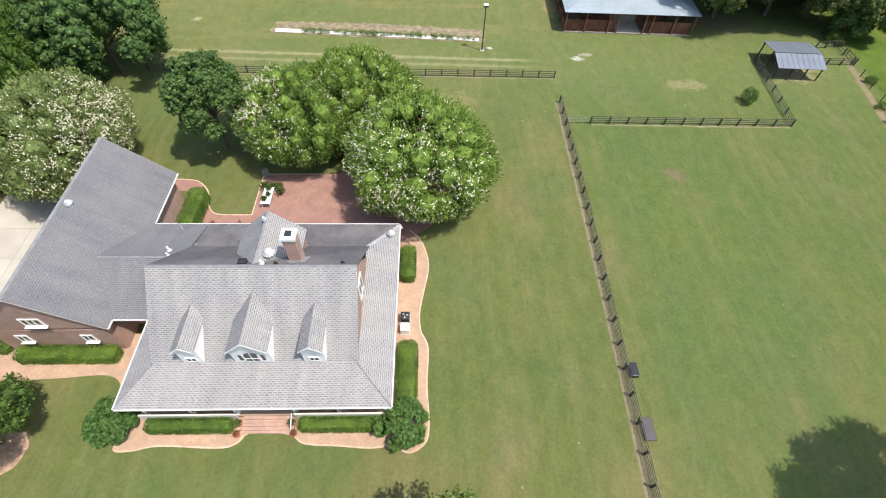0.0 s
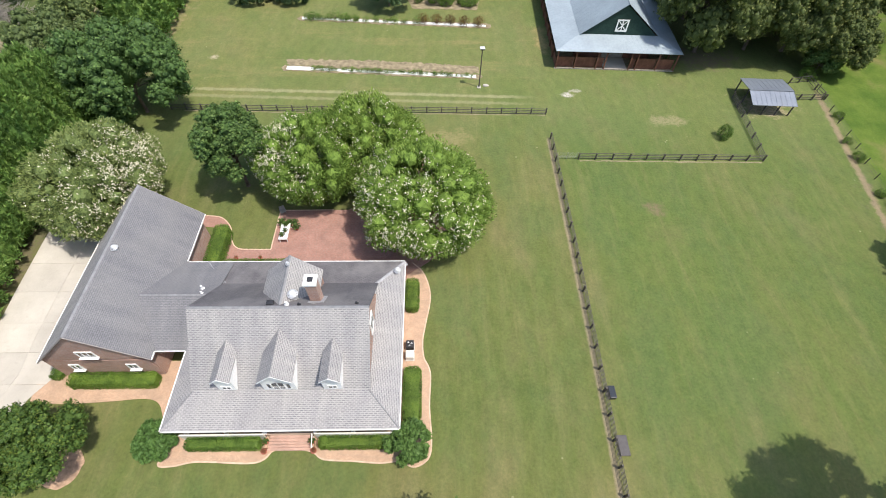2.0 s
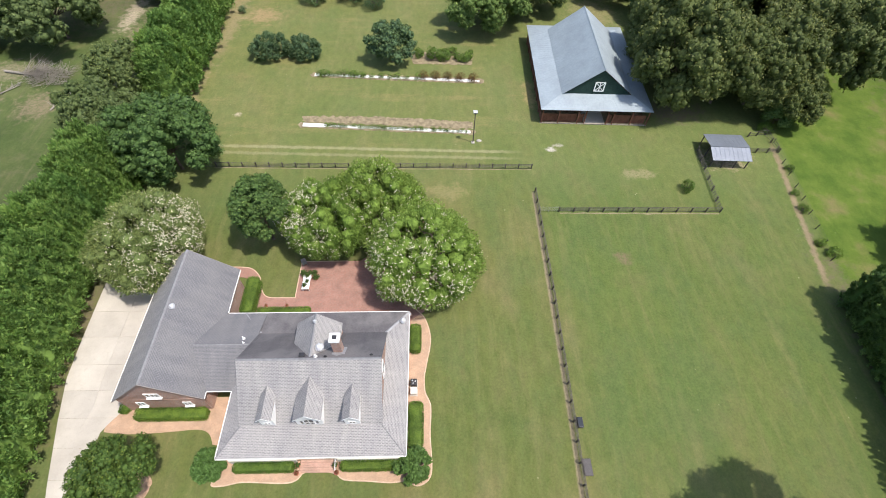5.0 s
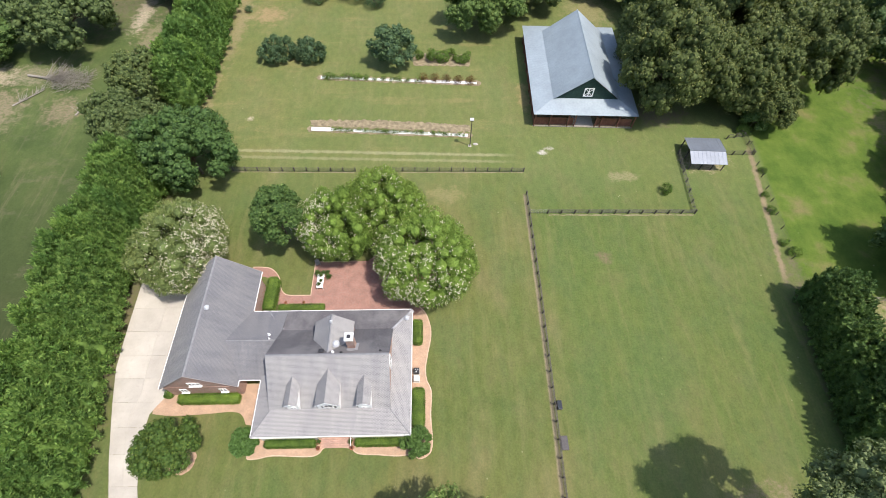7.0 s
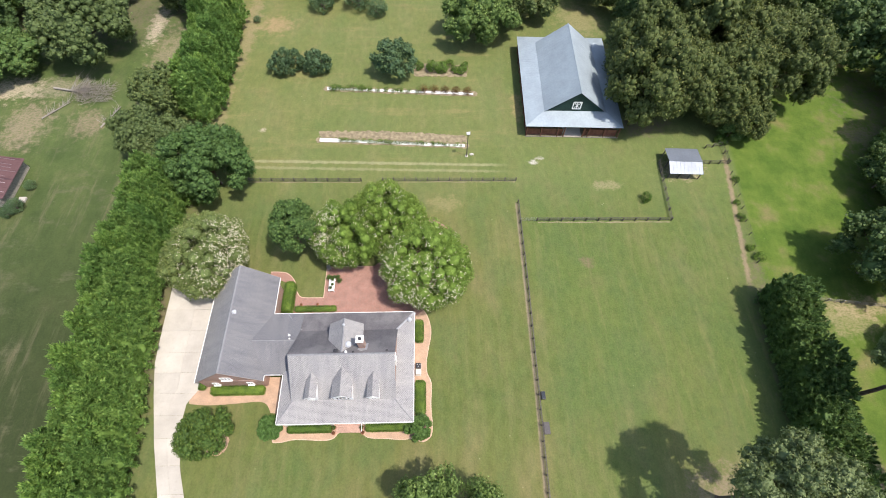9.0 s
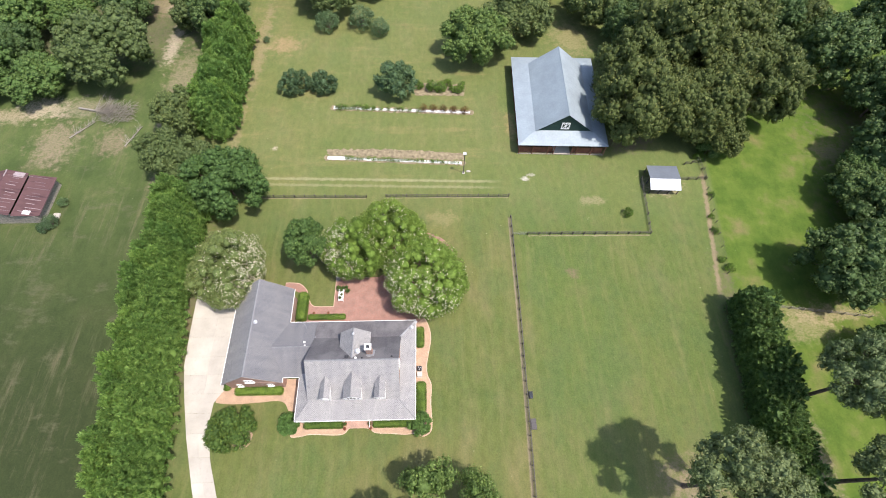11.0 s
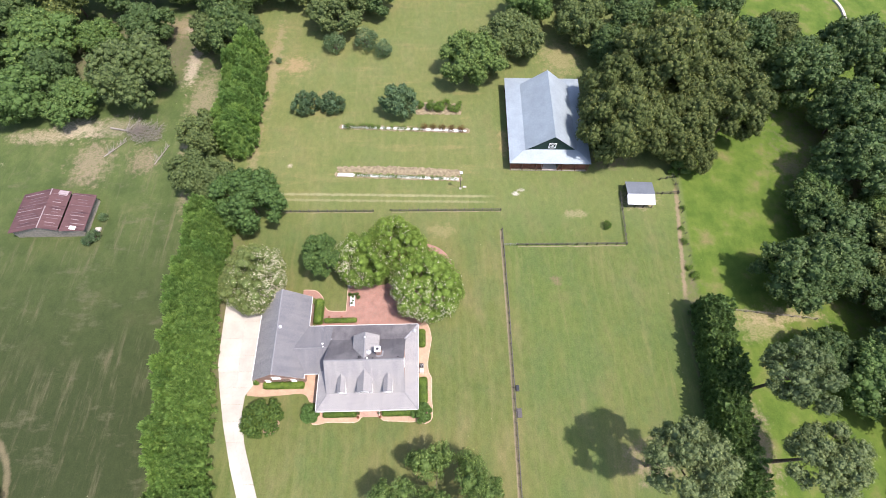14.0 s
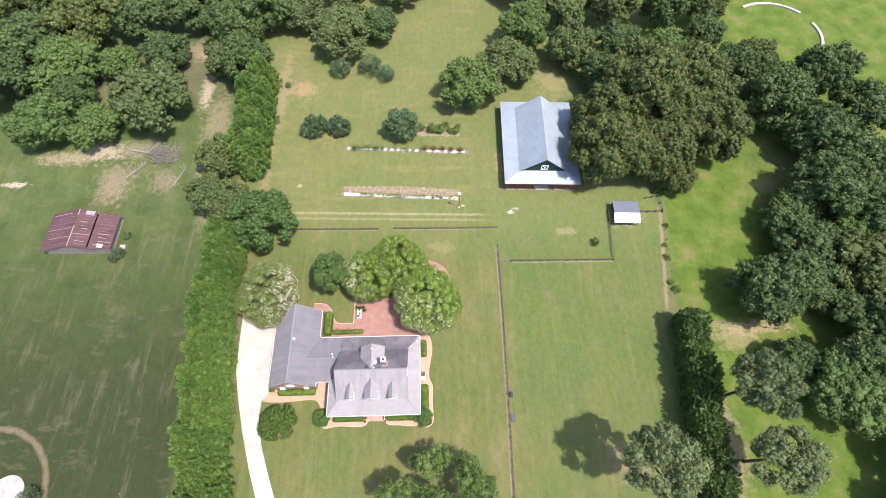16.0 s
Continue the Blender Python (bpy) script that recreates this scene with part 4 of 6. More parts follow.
def fence(points, label, rails=4, height=1.2, group="paddock fences", step=2.44, pmat=None, wire=0.0):
    """A board fence along the points: square posts, level boards between them."""
    pmat = pmat or BLACK_WOOD
    ob = thing("fence", label, "fence", group, at=(points[0][0], points[0][1], 0))
    org = Vector((points[0][0], points[0][1], 0))
    pm = mesh_of(B(-0.085 + wire, 0.085 - wire, -0.085 + wire, 0.085 - wire, -0.02, height, bevel=0.012), pmat, "post")
    rng = random.Random(int(points[0][0] * 7 + points[0][1]))
    first = True
    for (ax, ay), (bx, by) in zip(points, points[1:]):
        a, b = Vector((ax, ay, 0)), Vector((bx, by, 0))
        d = b - a
        n = max(1, round(d.length / step))
        ang = math.atan2(d.y, d.x)
        rm = mesh_of(B(-d.length / n / 2, d.length / n / 2, *((-0.006, 0.006, -0.006, 0.006) if wire else (-0.016, 0.016, -0.045, 0.045))), RAIL_WOOD if pmat is BLACK_WOOD else pmat, "rail")
        side = Vector((-d.y, d.x, 0)).normalized() * 0.107
        for i in range(0 if first else 1, n + 1):
            p = new("post", pm)
            p.parent = ob
            p.location = a + d * (i / n) - org
            p.rotation_euler = (rng.uniform(-0.02, 0.02), rng.uniform(-0.02, 0.02), ang)
        for i in range(n):
            for k in range(rails):
                r = new("rail", rm)
                r.parent = ob
                r.location = a + d * ((i + 0.5) / n) - org + side + Vector((0, 0, 0.18 + k * (height - 0.3) / max(1, rails - 1)))
                r.rotation_euler = (0, rng.uniform(-0.006, 0.006), ang)
        first = False
    return ob


fence([(21.35, 44.0), (21.2, 24.0), (20.8, 7.0), (20.2, -17.3), (19.3, -45)], "black four-rail board fence dividing lawn and pasture")
fence([(21.5, 49.9), (-7.2, 50.25)], "black four-rail board fence along the farm track")
fence([(-11.8, 50.2), (-38, 50.6)], "black four-rail board fence along the farm track")
fence([(24.8, 39.4), (52.6, 39.1), (54.0, 54.5)], "black four-rail board fence round the barn paddock")
fence([(62.9, 54.0), (69.6, 54.0)], "short black board fence beside the run-in shed")
fence([(70.6, 59.6), (69.3, 54.1), (68.3, 41.8), (66.8, 28.9)], "weathered wire fence with thin dark posts", 3, 1.2, "boundary fences", 3.2, DARK_METAL, 0.035)
fence([(65.6, 58.6), (69.3, 59.2), (69.5, 54.6)], "short black board fence closing the shed corner", 3, 1.2)
fence([(74.5, 21.0), (93, 18.4)], "weathered rail fence beside a dirt path", 3, 1.1, "boundary fences", 2.6, GREY_WOOD)


def gate(x0, x1, y):
    g = thing("farm_gate", "grey tubular farm gate standing closed", "gate", at=(x0, y, 0))
    bm = bmesh.new()
    for z in (0.25, 0.5, 0.75, 1.0, 1.2):
        tube(bm, (0.05, 0, z), (x1 - x0 - 0.05, 0, z), 0.016, 0.016, 6)
    part("bars", bm, STEEL, g)
    bm = bmesh.new()
    for x in (0.05, (x1 - x0) / 2, x1 - x0 - 0.05):
        tube(bm, (x, 0.03, -0.02), (x, 0.03, 1.25), 0.03, 0.03, 6)
    part("gate_frame", bm, STEEL, g)


gate(21.5, 24.6, 39.45)

# worn strip of dirt under the lawn fence
def strip(name, pts, w, material, label, z=0.012, seed=1):
    rng = random.Random(seed)
    left, right = [], []
    line = smooth_loop(pts, 44, False)
    for i, (x, y) in enumerate(line):
        ragged_w = lambda q: w * max(0.06, 0.32 + 0.42 * noise.noise((i * 0.33, seed * 3.1, q)) + 0.2 * noise.noise((i * 0.9, seed * 5.3, q)) + rng.uniform(-0.05, 0.05))
        j = min(i + 1, len(line) - 1)
        k = max(i - 1, 0)
        d = Vector((line[j][0] - line[k][0], line[j][1] - line[k][1], 0)).normalized()
        s = Vector((-d.y, d.x, 0))
        lw, rw = ragged_w(0.0), ragged_w(7.7)
        left.append((x + s.x * lw, y + s.y * lw))
        right.append((x - s.x * rw, y - s.y * rw))
    bm = bmesh.new()
    rows = [[bm.verts.new((a[0], a[1], -0.02)), bm.verts.new((a[0], a[1], z)), bm.verts.new((b[0], b[1], z)), bm.verts.new((b[0], b[1], -0.02))] for a, b in zip(left, right)]
    for p, q in zip(rows, rows[1:]):
        for k in range(3):
            bm.faces.new((p[k], p[k + 1], q[k + 1], q[k]))
    return solid(name, bm, material, label, "dirt", kind="structure")


BARE_DIRT = plain("bare sandy dirt", (0.235, 0.205, 0.12), 0.95, 0, 0.2, 1.0)
strip("trim", [(25, 39.1), (38, 38.95), (52.4, 38.8)], 0.35, BARE_DIRT, "bare dirt strip under the paddock fence", seed=3)
strip("trim", [(21.4, 49.6), (-7, 49.95)], 0.3, BARE_DIRT, "bare dirt strip under the track fence", seed=4)
strip("trim", [(-12, 49.9), (-36, 50.3)], 0.3, BARE_DIRT, "bare dirt strip under the track fence", seed=5)


# ---- barn ----
def barn():
    b = thing("barn", "large barn with pale metal roof, red walls and green gable", "barn")
    EW, EE, ES, EN, E = 24.6, 46.5, 62.1, 93.5, 3.45
    KW, KE, KS, KN, K = 28.9, 42.8, 66.1, 89.5, 4.5
    R, RX = 9.9, 35.85

    def ribbed(name, pts):
        """A roof side of long metal panels, each with a raised seam."""
        p = [Vector(v) for v in pts]
        n = int((p[1] - p[0]).length / 0.95)
        up = (p[1] - p[0]).cross(p[3] - p[0]).normalized()
        up = up if up.z > 0 else -up
        side = part(name, slab(pts, 0.05), METAL, b)
        for i in range(n):
            lo, hi = i / n, (i + 1) / n
            q = [p[0].lerp(p[1], lo), p[0].lerp(p[1], hi), p[3].lerp(p[2], hi), p[3].lerp(p[2], lo)]
            d = (p[1] - p[0]).normalized() * 0.05
            bm = bmesh.new()
            row0 = [bm.verts.new(v) for v in (q[0] + up * 0.012, q[1] - d + up * 0.012, q[1] - d * 0.7 + up * 0.024, q[1] - d * 0.2 + up * 0.024, q[1] + up * 0.012)]
            row1 = [bm.verts.new(v) for v in (q[3] + up * 0.012, q[2] - d + up * 0.012, q[2] - d * 0.7 + up * 0.024, q[2] - d * 0.2 + up * 0.024, q[2] + up * 0.012)]
            for k in range(4):
                bm.faces.new((row0[k], row0[k + 1], row1[k + 1], row1[k]))
            bmesh.ops.recalc_face_normals(bm, faces=bm.faces)
            o = new("roof_panel", mesh_of(uv_faces(bm), METAL))
            o.parent = side
        return side

    turn = radians(-2.1)
    c, s = math.cos(turn), math.sin(turn)
    b.rotation_euler = (0, 0, turn)
    b.location = (35.55 - c * 35.55 + s * ES, ES - s * 35.55 - c * ES, 0)
    ribbed("west_roof", [(KW, KN + 0.35, K), (KW, KS - 0.35, K), (RX, KS - 0.35, R), (RX, KN + 0.35, R)])
    ribbed("east_roof", [(KE, KS - 0.35, K), (KE, KN + 0.35, K), (RX, KN + 0.35, R), (RX, KS - 0.35, R)])
    ribbed("lean_to_roof", [(EW, EN, E), (EW, ES, E), (KW, KS, K - 0.04), (KW, KN, K - 0.04)])
    ribbed("lean_to_roof", [(EE, ES, E), (EE, EN, E), (KE, KN, K - 0.04), (KE, KS, K - 0.04)])
    ribbed("lean_to_roof", [(EW, ES, E), (EE, ES, E), (KE, KS, K - 0.04), (KW, KS, K - 0.04)])
    ribbed("lean_to_roof", [(EE, EN, E), (EW, EN, E), (KW, KN, K - 0.04), (KE, KN, K - 0.04)])
    part("gable", wall_y([(KW + 0.35, K - 0.1), (KE - 0.35, K - 0.1), (RX, R - 0.3)], KS + 0.05, 0.15), DARK_GREEN, b, "dark green boarded gable")
    part("gable", wall_y([(KW + 0.35, K - 0.1), (KE - 0.35, K - 0.1), (RX, R - 0.3)], KN - 0.05, 0.15), DARK_GREEN, b)
    # loft door with white cross
    ld = part("loft_door", B(RX - 0.95, RX + 0.95, KS - 0.1, KS - 0.02, 5.2, 7.1), DARK_GREEN, b, "loft door with white framed cross")
    f = bmesh.new()
    for x0, x1, z0, z1 in ((-1.0, -0.78, 5.1, 7.2), (0.78, 1.0, 5.1, 7.2), (-0.78, 0.78, 6.98, 7.2), (-0.78, 0.78, 5.1, 5.32), (-0.09, 0.09, 5.32, 6.98)):
        box(f, RX + x0, RX + x1, KS - 0.16, KS - 0.1, z0, z1)
    for s in (-1, 1):
        vs = []
        for p in (Vector((RX - s * 0.8, 0, 5.3)), Vector((RX + s * 0.8, 0, 7.0))):
            for o in (Vector((0.09, 0, 0)), Vector((-0.09, 0, 0))):
                for y in (KS - 0.165 - 0.006 * s, KS - 0.11):
                    vs.append(f.verts.new((p.x + o.x, y, p.z)))
        bmesh.ops.convex_hull(f, input=vs)
    fr = new("cross_frame", mesh_of(f, WHITE))
    fr.parent = ld
    # walls
    for y in (KS + 0.3, KN - 0.3):
        part("wall", wall_y([(KW + 0.2, -0.02), (KE - 0.2, -0.02), (KE - 0.2, K - 0.15), (KW + 0.2, K - 0.15)], y, 0.14), BARN_RED, b)
    for x in (KW + 0.2, KE - 0.2):
        part("wall", wall_x([(KS + 0.37, -0.02), (KN - 0.37, -0.02), (KN - 0.37, K - 0.15), (KS + 0.37, K - 0.15)], x, 0.14), BARN_RED, b)
    part("wall", wall_x([(ES + 0.6, -0.02), (EN - 0.4, -0.02), (EN - 0.4, 1.3), (ES + 0.6, 1.3)], EW + 0.55, 0.1), BARN_RED, b, "low red board wall of the lean-to")
    for x0, x1 in ((EW + 0.7, 28.3), (28.5, 32.1), (32.3, RX - 2.35), (RX + 2.35, 39.1), (39.3, 42.7), (42.9, EE - 0.65)):
        part("low_wall", B(x0, x1, ES + 0.9, ES + 0.98, -0.02, 1.9), BARN_RED, b, "red board half wall")
    part("barn_door", B(RX - 1.9, RX + 1.9, KS + 0.12, KS + 0.2, 0.1, 3.4), GREY_WOOD, b, "pale sliding barn door")
    part("apron", B(RX - 2.1, RX + 2.1, ES + 0.2, KS + 0.2, -0.02, 0.07, bevel=0.01), CONCRETE, b, "concrete apron before the door")
    part("sill_beam", B(EW + 0.3, EE - 0.3, ES + 0.2, ES + 0.36, -0.02, 0.2), GREY_WOOD, b)
    pm = mesh_of(B(-0.1, 0.1, -0.1, 0.1, -0.02, E - 0.08), BARN_RED, "post")
    for x in (EW + 0.55, 28.4, 32.2, RX - 2.2, RX + 2.2, 39.2, 42.8, EE - 0.5):
        p = new("post", pm)
        p.parent, p.location = b, (x, ES + 0.3, 0)
    for k in range(1, 9):
        for x in (EW + 0.35, EE - 0.4):
            p = new("post", pm)
            p.parent, p.location = b, (x, ES + 0.3 + k * 3.6, 0)
    part("floor", B(EW + 0.6, EE - 0.6, ES + 0.6, EN - 0.6, -0.02, 0.03), SOIL_M, b, "bare earth floor of the lean-to")
    bm = bmesh.new()
    tube(bm, (RX, KS - 0.35, R + 0.02), (RX, KN + 0.35, R + 0.02), 0.07, 0.07, 8)
    part("ridge_cap", bm, METAL, b)
    return b


barn()


def run_in_shed():
    s = thing("run_in_shed", "small open run-in shed with grey metal gable roof", "shed", at=(54.4, 49.9, 0))
    W, ym, yr = 7.15, 2.7, 6.8
    ef, er, rz = 2.1, 2.35, 2.95

    def pt(x, y, z):
        return (x + 0.08 * y, y - 0.05 * x, z)

    def sheets(name, y0, z0, y1, z1, material, label):
        """One slope of overlapping ribbed sheets."""
        side = part(name, slab([pt(0, y0, z0), pt(W, y0, z0), pt(W, y1, z1), pt(0, y1, z1)], 0.05), material, s, label)
        n = 9
        for i in range(n + 1):
            x = W * i / n
            bm = bmesh.new()
            tube(bm, Vector(pt(x, y0, z0 + 0.01)), Vector(pt(x, y1, z1 + 0.01)), 0.018, 0.018, 6)
            r = new("rib", mesh_of(bm, material))
            r.parent = side
    # front sheet is paler than the rear one, the sunlit side put into colour
    sheets("front_roof", -0.15, ef, ym + 0.05, rz - 0.03, BRIGHT_METAL, "galvanised front slope in a brighter sheet for its sunlit side")
    sheets("rear_roof", yr, er, ym - 0.1, rz + 0.03, SHED_METAL, "slate grey metal rear slope")
    for x in (0.3, 2.5, 4.7, W - 0.3):
        for y, top in ((0.25, 2.1), (yr - 0.3, 2.3)):
            px, py, _ = pt(x, y, 0)
            part("post", B(px - 0.08, px + 0.08, py - 0.08, py + 0.08, -0.02, top), BLACK_WOOD, s)
    for y, z in ((0.25, 1.92), (yr - 0.3, 2.14)):
        a, c = Vector(pt(0.1, y, z)), Vector(pt(W - 0.1, y, z))
        bm = bmesh.new()
        vs = [bm.verts.new(q + Vector((0, o, k))) for q in (a, c) for o in (-0.05, 0.05) for k in (0, 0.16)]
        bmesh.ops.convex_hull(bm, input=vs)
        part("beam", bm, BLACK_WOOD, s)
    px, py, _ = pt(0.3, 3.2, 0)
    part("post", B(px - 0.08, px + 0.08, py - 0.08, py + 0.08, -0.02, 2.85), BLACK_WOOD, s)
    return s


run_in_shed()


PALE_TIN = plain("pale scoured tin", (0.36, 0.30, 0.30), 0.6, 0.2, 0.2)
DULL_TIN = plain("dull tin", (0.19, 0.14, 0.145), 0.6, 0.2, 0.2)


def old_barn():
    b = thing("old_shed", "old tumbledown shed under a rust-red tin roof", "shed")
    xw, xe, ys, yn = -101.3, -83.0, 44.0, 55.4
    rx, rz, e = -92.8, 5.0, 2.9
    part("roof_side", slab([(xw, ys, e), (rx, ys + 0.3, rz), (rx, yn + 0.4, rz), (xw, yn, e)], 0.06), RUSTY, b, "rust-red tin roof side")
    part("roof_side", slab([(-88.5, ys, rz - 1.0), (rx, ys + 0.3, rz), (rx, yn + 0.4, rz), (-88.5, yn, rz - 1.0)], 0.06), RUSTY, b)
    part("roof_side", slab([(xe, ys + 0.6, e - 0.2), (-88.2, ys - 0.1, rz - 1.15), (-88.2, yn - 0.3, rz - 1.15), (xe, yn - 0.3, e - 0.2)], 0.06), RUSTY, b)
    # rolled ribs of the tin sheets and lifted, rusted sheets
    rng = random.Random(5)
    for x0, z0, x1, z1, k in ((xw, e, rx, rz, 12), (-88.4, rz - 1.0, rx, rz, 12), (xe, e - 0.2, -88.2, rz - 1.15, 11)):
        for i in range(1, k):
            y = ys + 0.3 + (yn - ys - 0.4) * i / k + rng.uniform(-0.2, 0.2)
            lo, hi = rng.uniform(0.0, 0.35), rng.uniform(0.6, 1.0)
            bm = bmesh.new()
            tube(bm, (x0 + (x1 - x0) * lo, y, z0 + (z1 - z0) * lo + 0.02), (x0 + (x1 - x0) * hi, y + 0.15, z0 + (z1 - z0) * hi + 0.02), 0.07, 0.07, 5)
            part("rib", bm, PALE_TIN if rng.random() < 0.4 else DULL_TIN, b)
    part("patch", slab([(-86.2, 44.6, 3.55), (-84.9, 44.6, 3.2), (-84.9, 45.6, 3.2), (-86.2, 45.6, 3.55)], 0.03), WHITE, b)
    bm = bmesh.new()
    tube(bm, (rx, ys + 0.3, rz + 0.03), (rx, ys + 6.5, rz + 0.03), 0.12, 0.12, 6)
    tube(bm, (rx, yn - 1.6, rz + 0.03), (rx, yn + 0.3, rz + 0.03), 0.12, 0.12, 6)
    part("ridge_cap", bm, PALE_TIN, b, "pale broken ridge cap")
    part("patch", slab([(-91.0, yn - 1.3, 4.6), (-89.2, yn - 1.4, 4.2), (-89.0, yn - 0.1, 4.2), (-91.6, yn + 0.1, 4.7)], 0.03), PALE_TIN, b, "torn pale tin sheet")
    for y in (ys + 0.5, yn - 0.5):
        part("wall", wall_y([(xw + 0.6, -0.02), (xe - 0.8, -0.02), (xe - 0.8, 2.6), (-88.4, 3.6), (rx, 4.8), (xw + 0.6, 2.85)], y, 0.08), GREY_WOOD, b)
    for x in (xw + 0.6, xe - 0.8):
        part("wall", wall_x([(ys + 0.55, -0.02), (yn - 0.55, -0.02), (yn - 0.55, 2.55), (ys + 0.55, 2.55)], x, 0.08), GREY_WOOD, b)
    return b


old_barn()


# ---- trees ----
ICO = None


def ico_shape():
    """Unit icosahedron as arrays."""
    global ICO
    if ICO is None:
        bm = bmesh.new()
        bmesh.ops.create_icosphere(bm, subdivisions=1, radius=1.0)
        bm.verts.ensure_lookup_table()
        ICO = (np.array([v.co[:] for v in bm.verts]), np.array([[v.index for v in f.verts] for f in bm.faces]))
        bm.free()
    return ICO


def set_hearts(me, first):
    """Faces from the given one on are the inner leaf mass."""
    me.materials.append(HEARTS[me.materials[0]])
    idx = np.zeros(len(me.polygons), dtype=np.int32)
    idx[first:] = 1
    me.polygons.foreach_set("material_index", idx)
    return me


def cores(rng, cs, rs, flat=0.85):
    """Twiggy hearts of the clumps: a lumpy small solid in each, which the leaves hide."""
    v, f = ico_shape()
    k, m = len(cs), len(v)
    lump = rng.uniform(0.82, 1.08, (k, m, 1))
    verts = (cs[:, None, :] + v[None] * lump * rs[:, None, None] * np.array([1, 1, flat])).reshape(-1, 3)
    faces = (f[None] + (np.arange(k) * m)[:, None, None]).reshape(-1, 3)
    return verts, faces


def leaf_tris(rng, pos, nor, size, long=1.0, jitter=0.5):
    """Pointed leaves, one triangle each."""
    n = len(pos)
    nn = nor + rng.normal(0, jitter, (n, 3))
    nn /= np.linalg.norm(nn, axis=1)[:, None] + 1e-9
    u = np.cross(nn, rng.normal(0, 1, (n, 3)))
    u /= np.linalg.norm(u, axis=1)[:, None] + 1e-9
    v = np.cross(nn, u)
    s = (size * 0.62)[:, None]
    verts = np.stack([pos + u * s * long, pos - u * s * 0.5 * long + v * s * 0.7, pos - u * s * 0.5 * long - v * s * 0.7], 1).reshape(-1, 3)
    return verts, np.arange(n * 3).reshape(n, 3)


def bough_crown(name, r, h, low, n, size, material, seed, boughs=14, tufts=9, open_=0.0, long=1.0, tuft_r=0.30, tuft_max=1.1):
    """A crown of boughs, each a heap of leafy tufts, with dark gaps between them and an uneven outline; the tree's foot is at the origin."""
    rng = np.random.default_rng(seed)
    zc, rz = (h + low) / 2, (h - low) / 2
    p1, p2 = rng.uniform(0, 6.28, 2)
    br = 1.45 * r / math.sqrt(boughs) * (1 - 0.35 * open_)
    bc, bs = [], []
    for i in range(boughs):
        a = 2.399963 * i + rng.uniform(-0.45, 0.45)
        k = 1 - 1.62 * (i + 0.5) / boughs
        q = math.sqrt(max(0, 1 - k * k))
        b = br * rng.uniform(0.75, 1.25)
        bulge = 1 + 0.10 * math.sin(2 * a + p1) + 0.08 * math.sin(3 * a + p2) + rng.uniform(-0.10, 0.06)
        reach = (1 - 0.72 * b / r) * bulge
        bc.append((r * reach * q * math.cos(a), r * reach * q * math.sin(a), zc + (rz - 0.6 * min(b, rz)) * k))
        bs.append(b)
    # the heart of the crown, so that no hole goes through it
    for dx, dy, k, q in ((0.0, 0.0, 0.1, 0.62), (0.3, 0.1, 0.35, 0.42), (-0.2, 0.25, 0.35, 0.42), (-0.05, -0.3, 0.35, 0.42)):
        bc.append((dx * r, dy * r, zc + k * rz))
        bs.append(q * (1 - 0.45 * open_) * min(r, rz * 1.25))
    bc, bs = np.array(bc), np.array(bs)
    ctr = np.array([0, 0, zc - 0.2 * rz])
    tc, tr, td = [], [], []
    for c, b in zip(bc, bs):
        out = c - ctr
        out /= np.linalg.norm(out) + 1e-9
        ph = rng.uniform(0, 6.28)
        for j in range(tufts * 2):
            k = 1 - 2 * (j + 0.5) / (tufts * 2)
            a = 2.399963 * j + ph
            d = np.array([math.sqrt(1 - k * k) * math.cos(a), math.sqrt(1 - k * k) * math.sin(a), k]) + rng.normal(0, 0.12, 3)
            d /= np.linalg.norm(d)
            if d @ out < -0.2 and d[2] < 0.3:
                continue
            t = c + d * b * np.array([1, 1, 0.8]) * rng.uniform(0.62, 0.84)
            if np.sum(np.linalg.norm((bc - t), axis=1) < bs * 0.55) > 1:
                continue
            tc.append(t)
            tr.append(min(b * tuft_r, tuft_max) * rng.uniform(0.65, 1.35))
            td.append(d)
    tc, tr, td = np.array(tc), np.array(tr), np.array(td)
    pick = rng.choice(len(tr), n, p=tr ** 2 / (tr ** 2).sum())
    d = rng.normal(0, 1, (n, 3)) + td[pick] * 0.7 + np.array([0, 0, 0.35])
    d /= np.linalg.norm(d, axis=1)[:, None]
    rad = tr[pick] * (1 + rng.normal(0, 0.2, n))
    pos = tc[pick] + d * rad[:, None] * np.array([1, 1, 0.85])
    v, f = leaf_tris(rng, pos, d, size * rng.uniform(0.6, 1.3, n), long, 0.6)
    cv, cf = cores(rng, np.concatenate([tc, bc]), np.concatenate([tr * (0.82 - 0.42 * open_), bs * (0.7 - 0.25 * open_)]))
    me = quads_mesh(name, np.concatenate([v, cv]).tolist(), f.tolist() + (cf + len(v)).tolist(), material)
    smooth = np.zeros(len(f) + len(cf), dtype=bool)
    smooth[len(f):] = True
    me.polygons.foreach_set("use_smooth", smooth)
    return set_hearts(me, len(f)), bc, bs


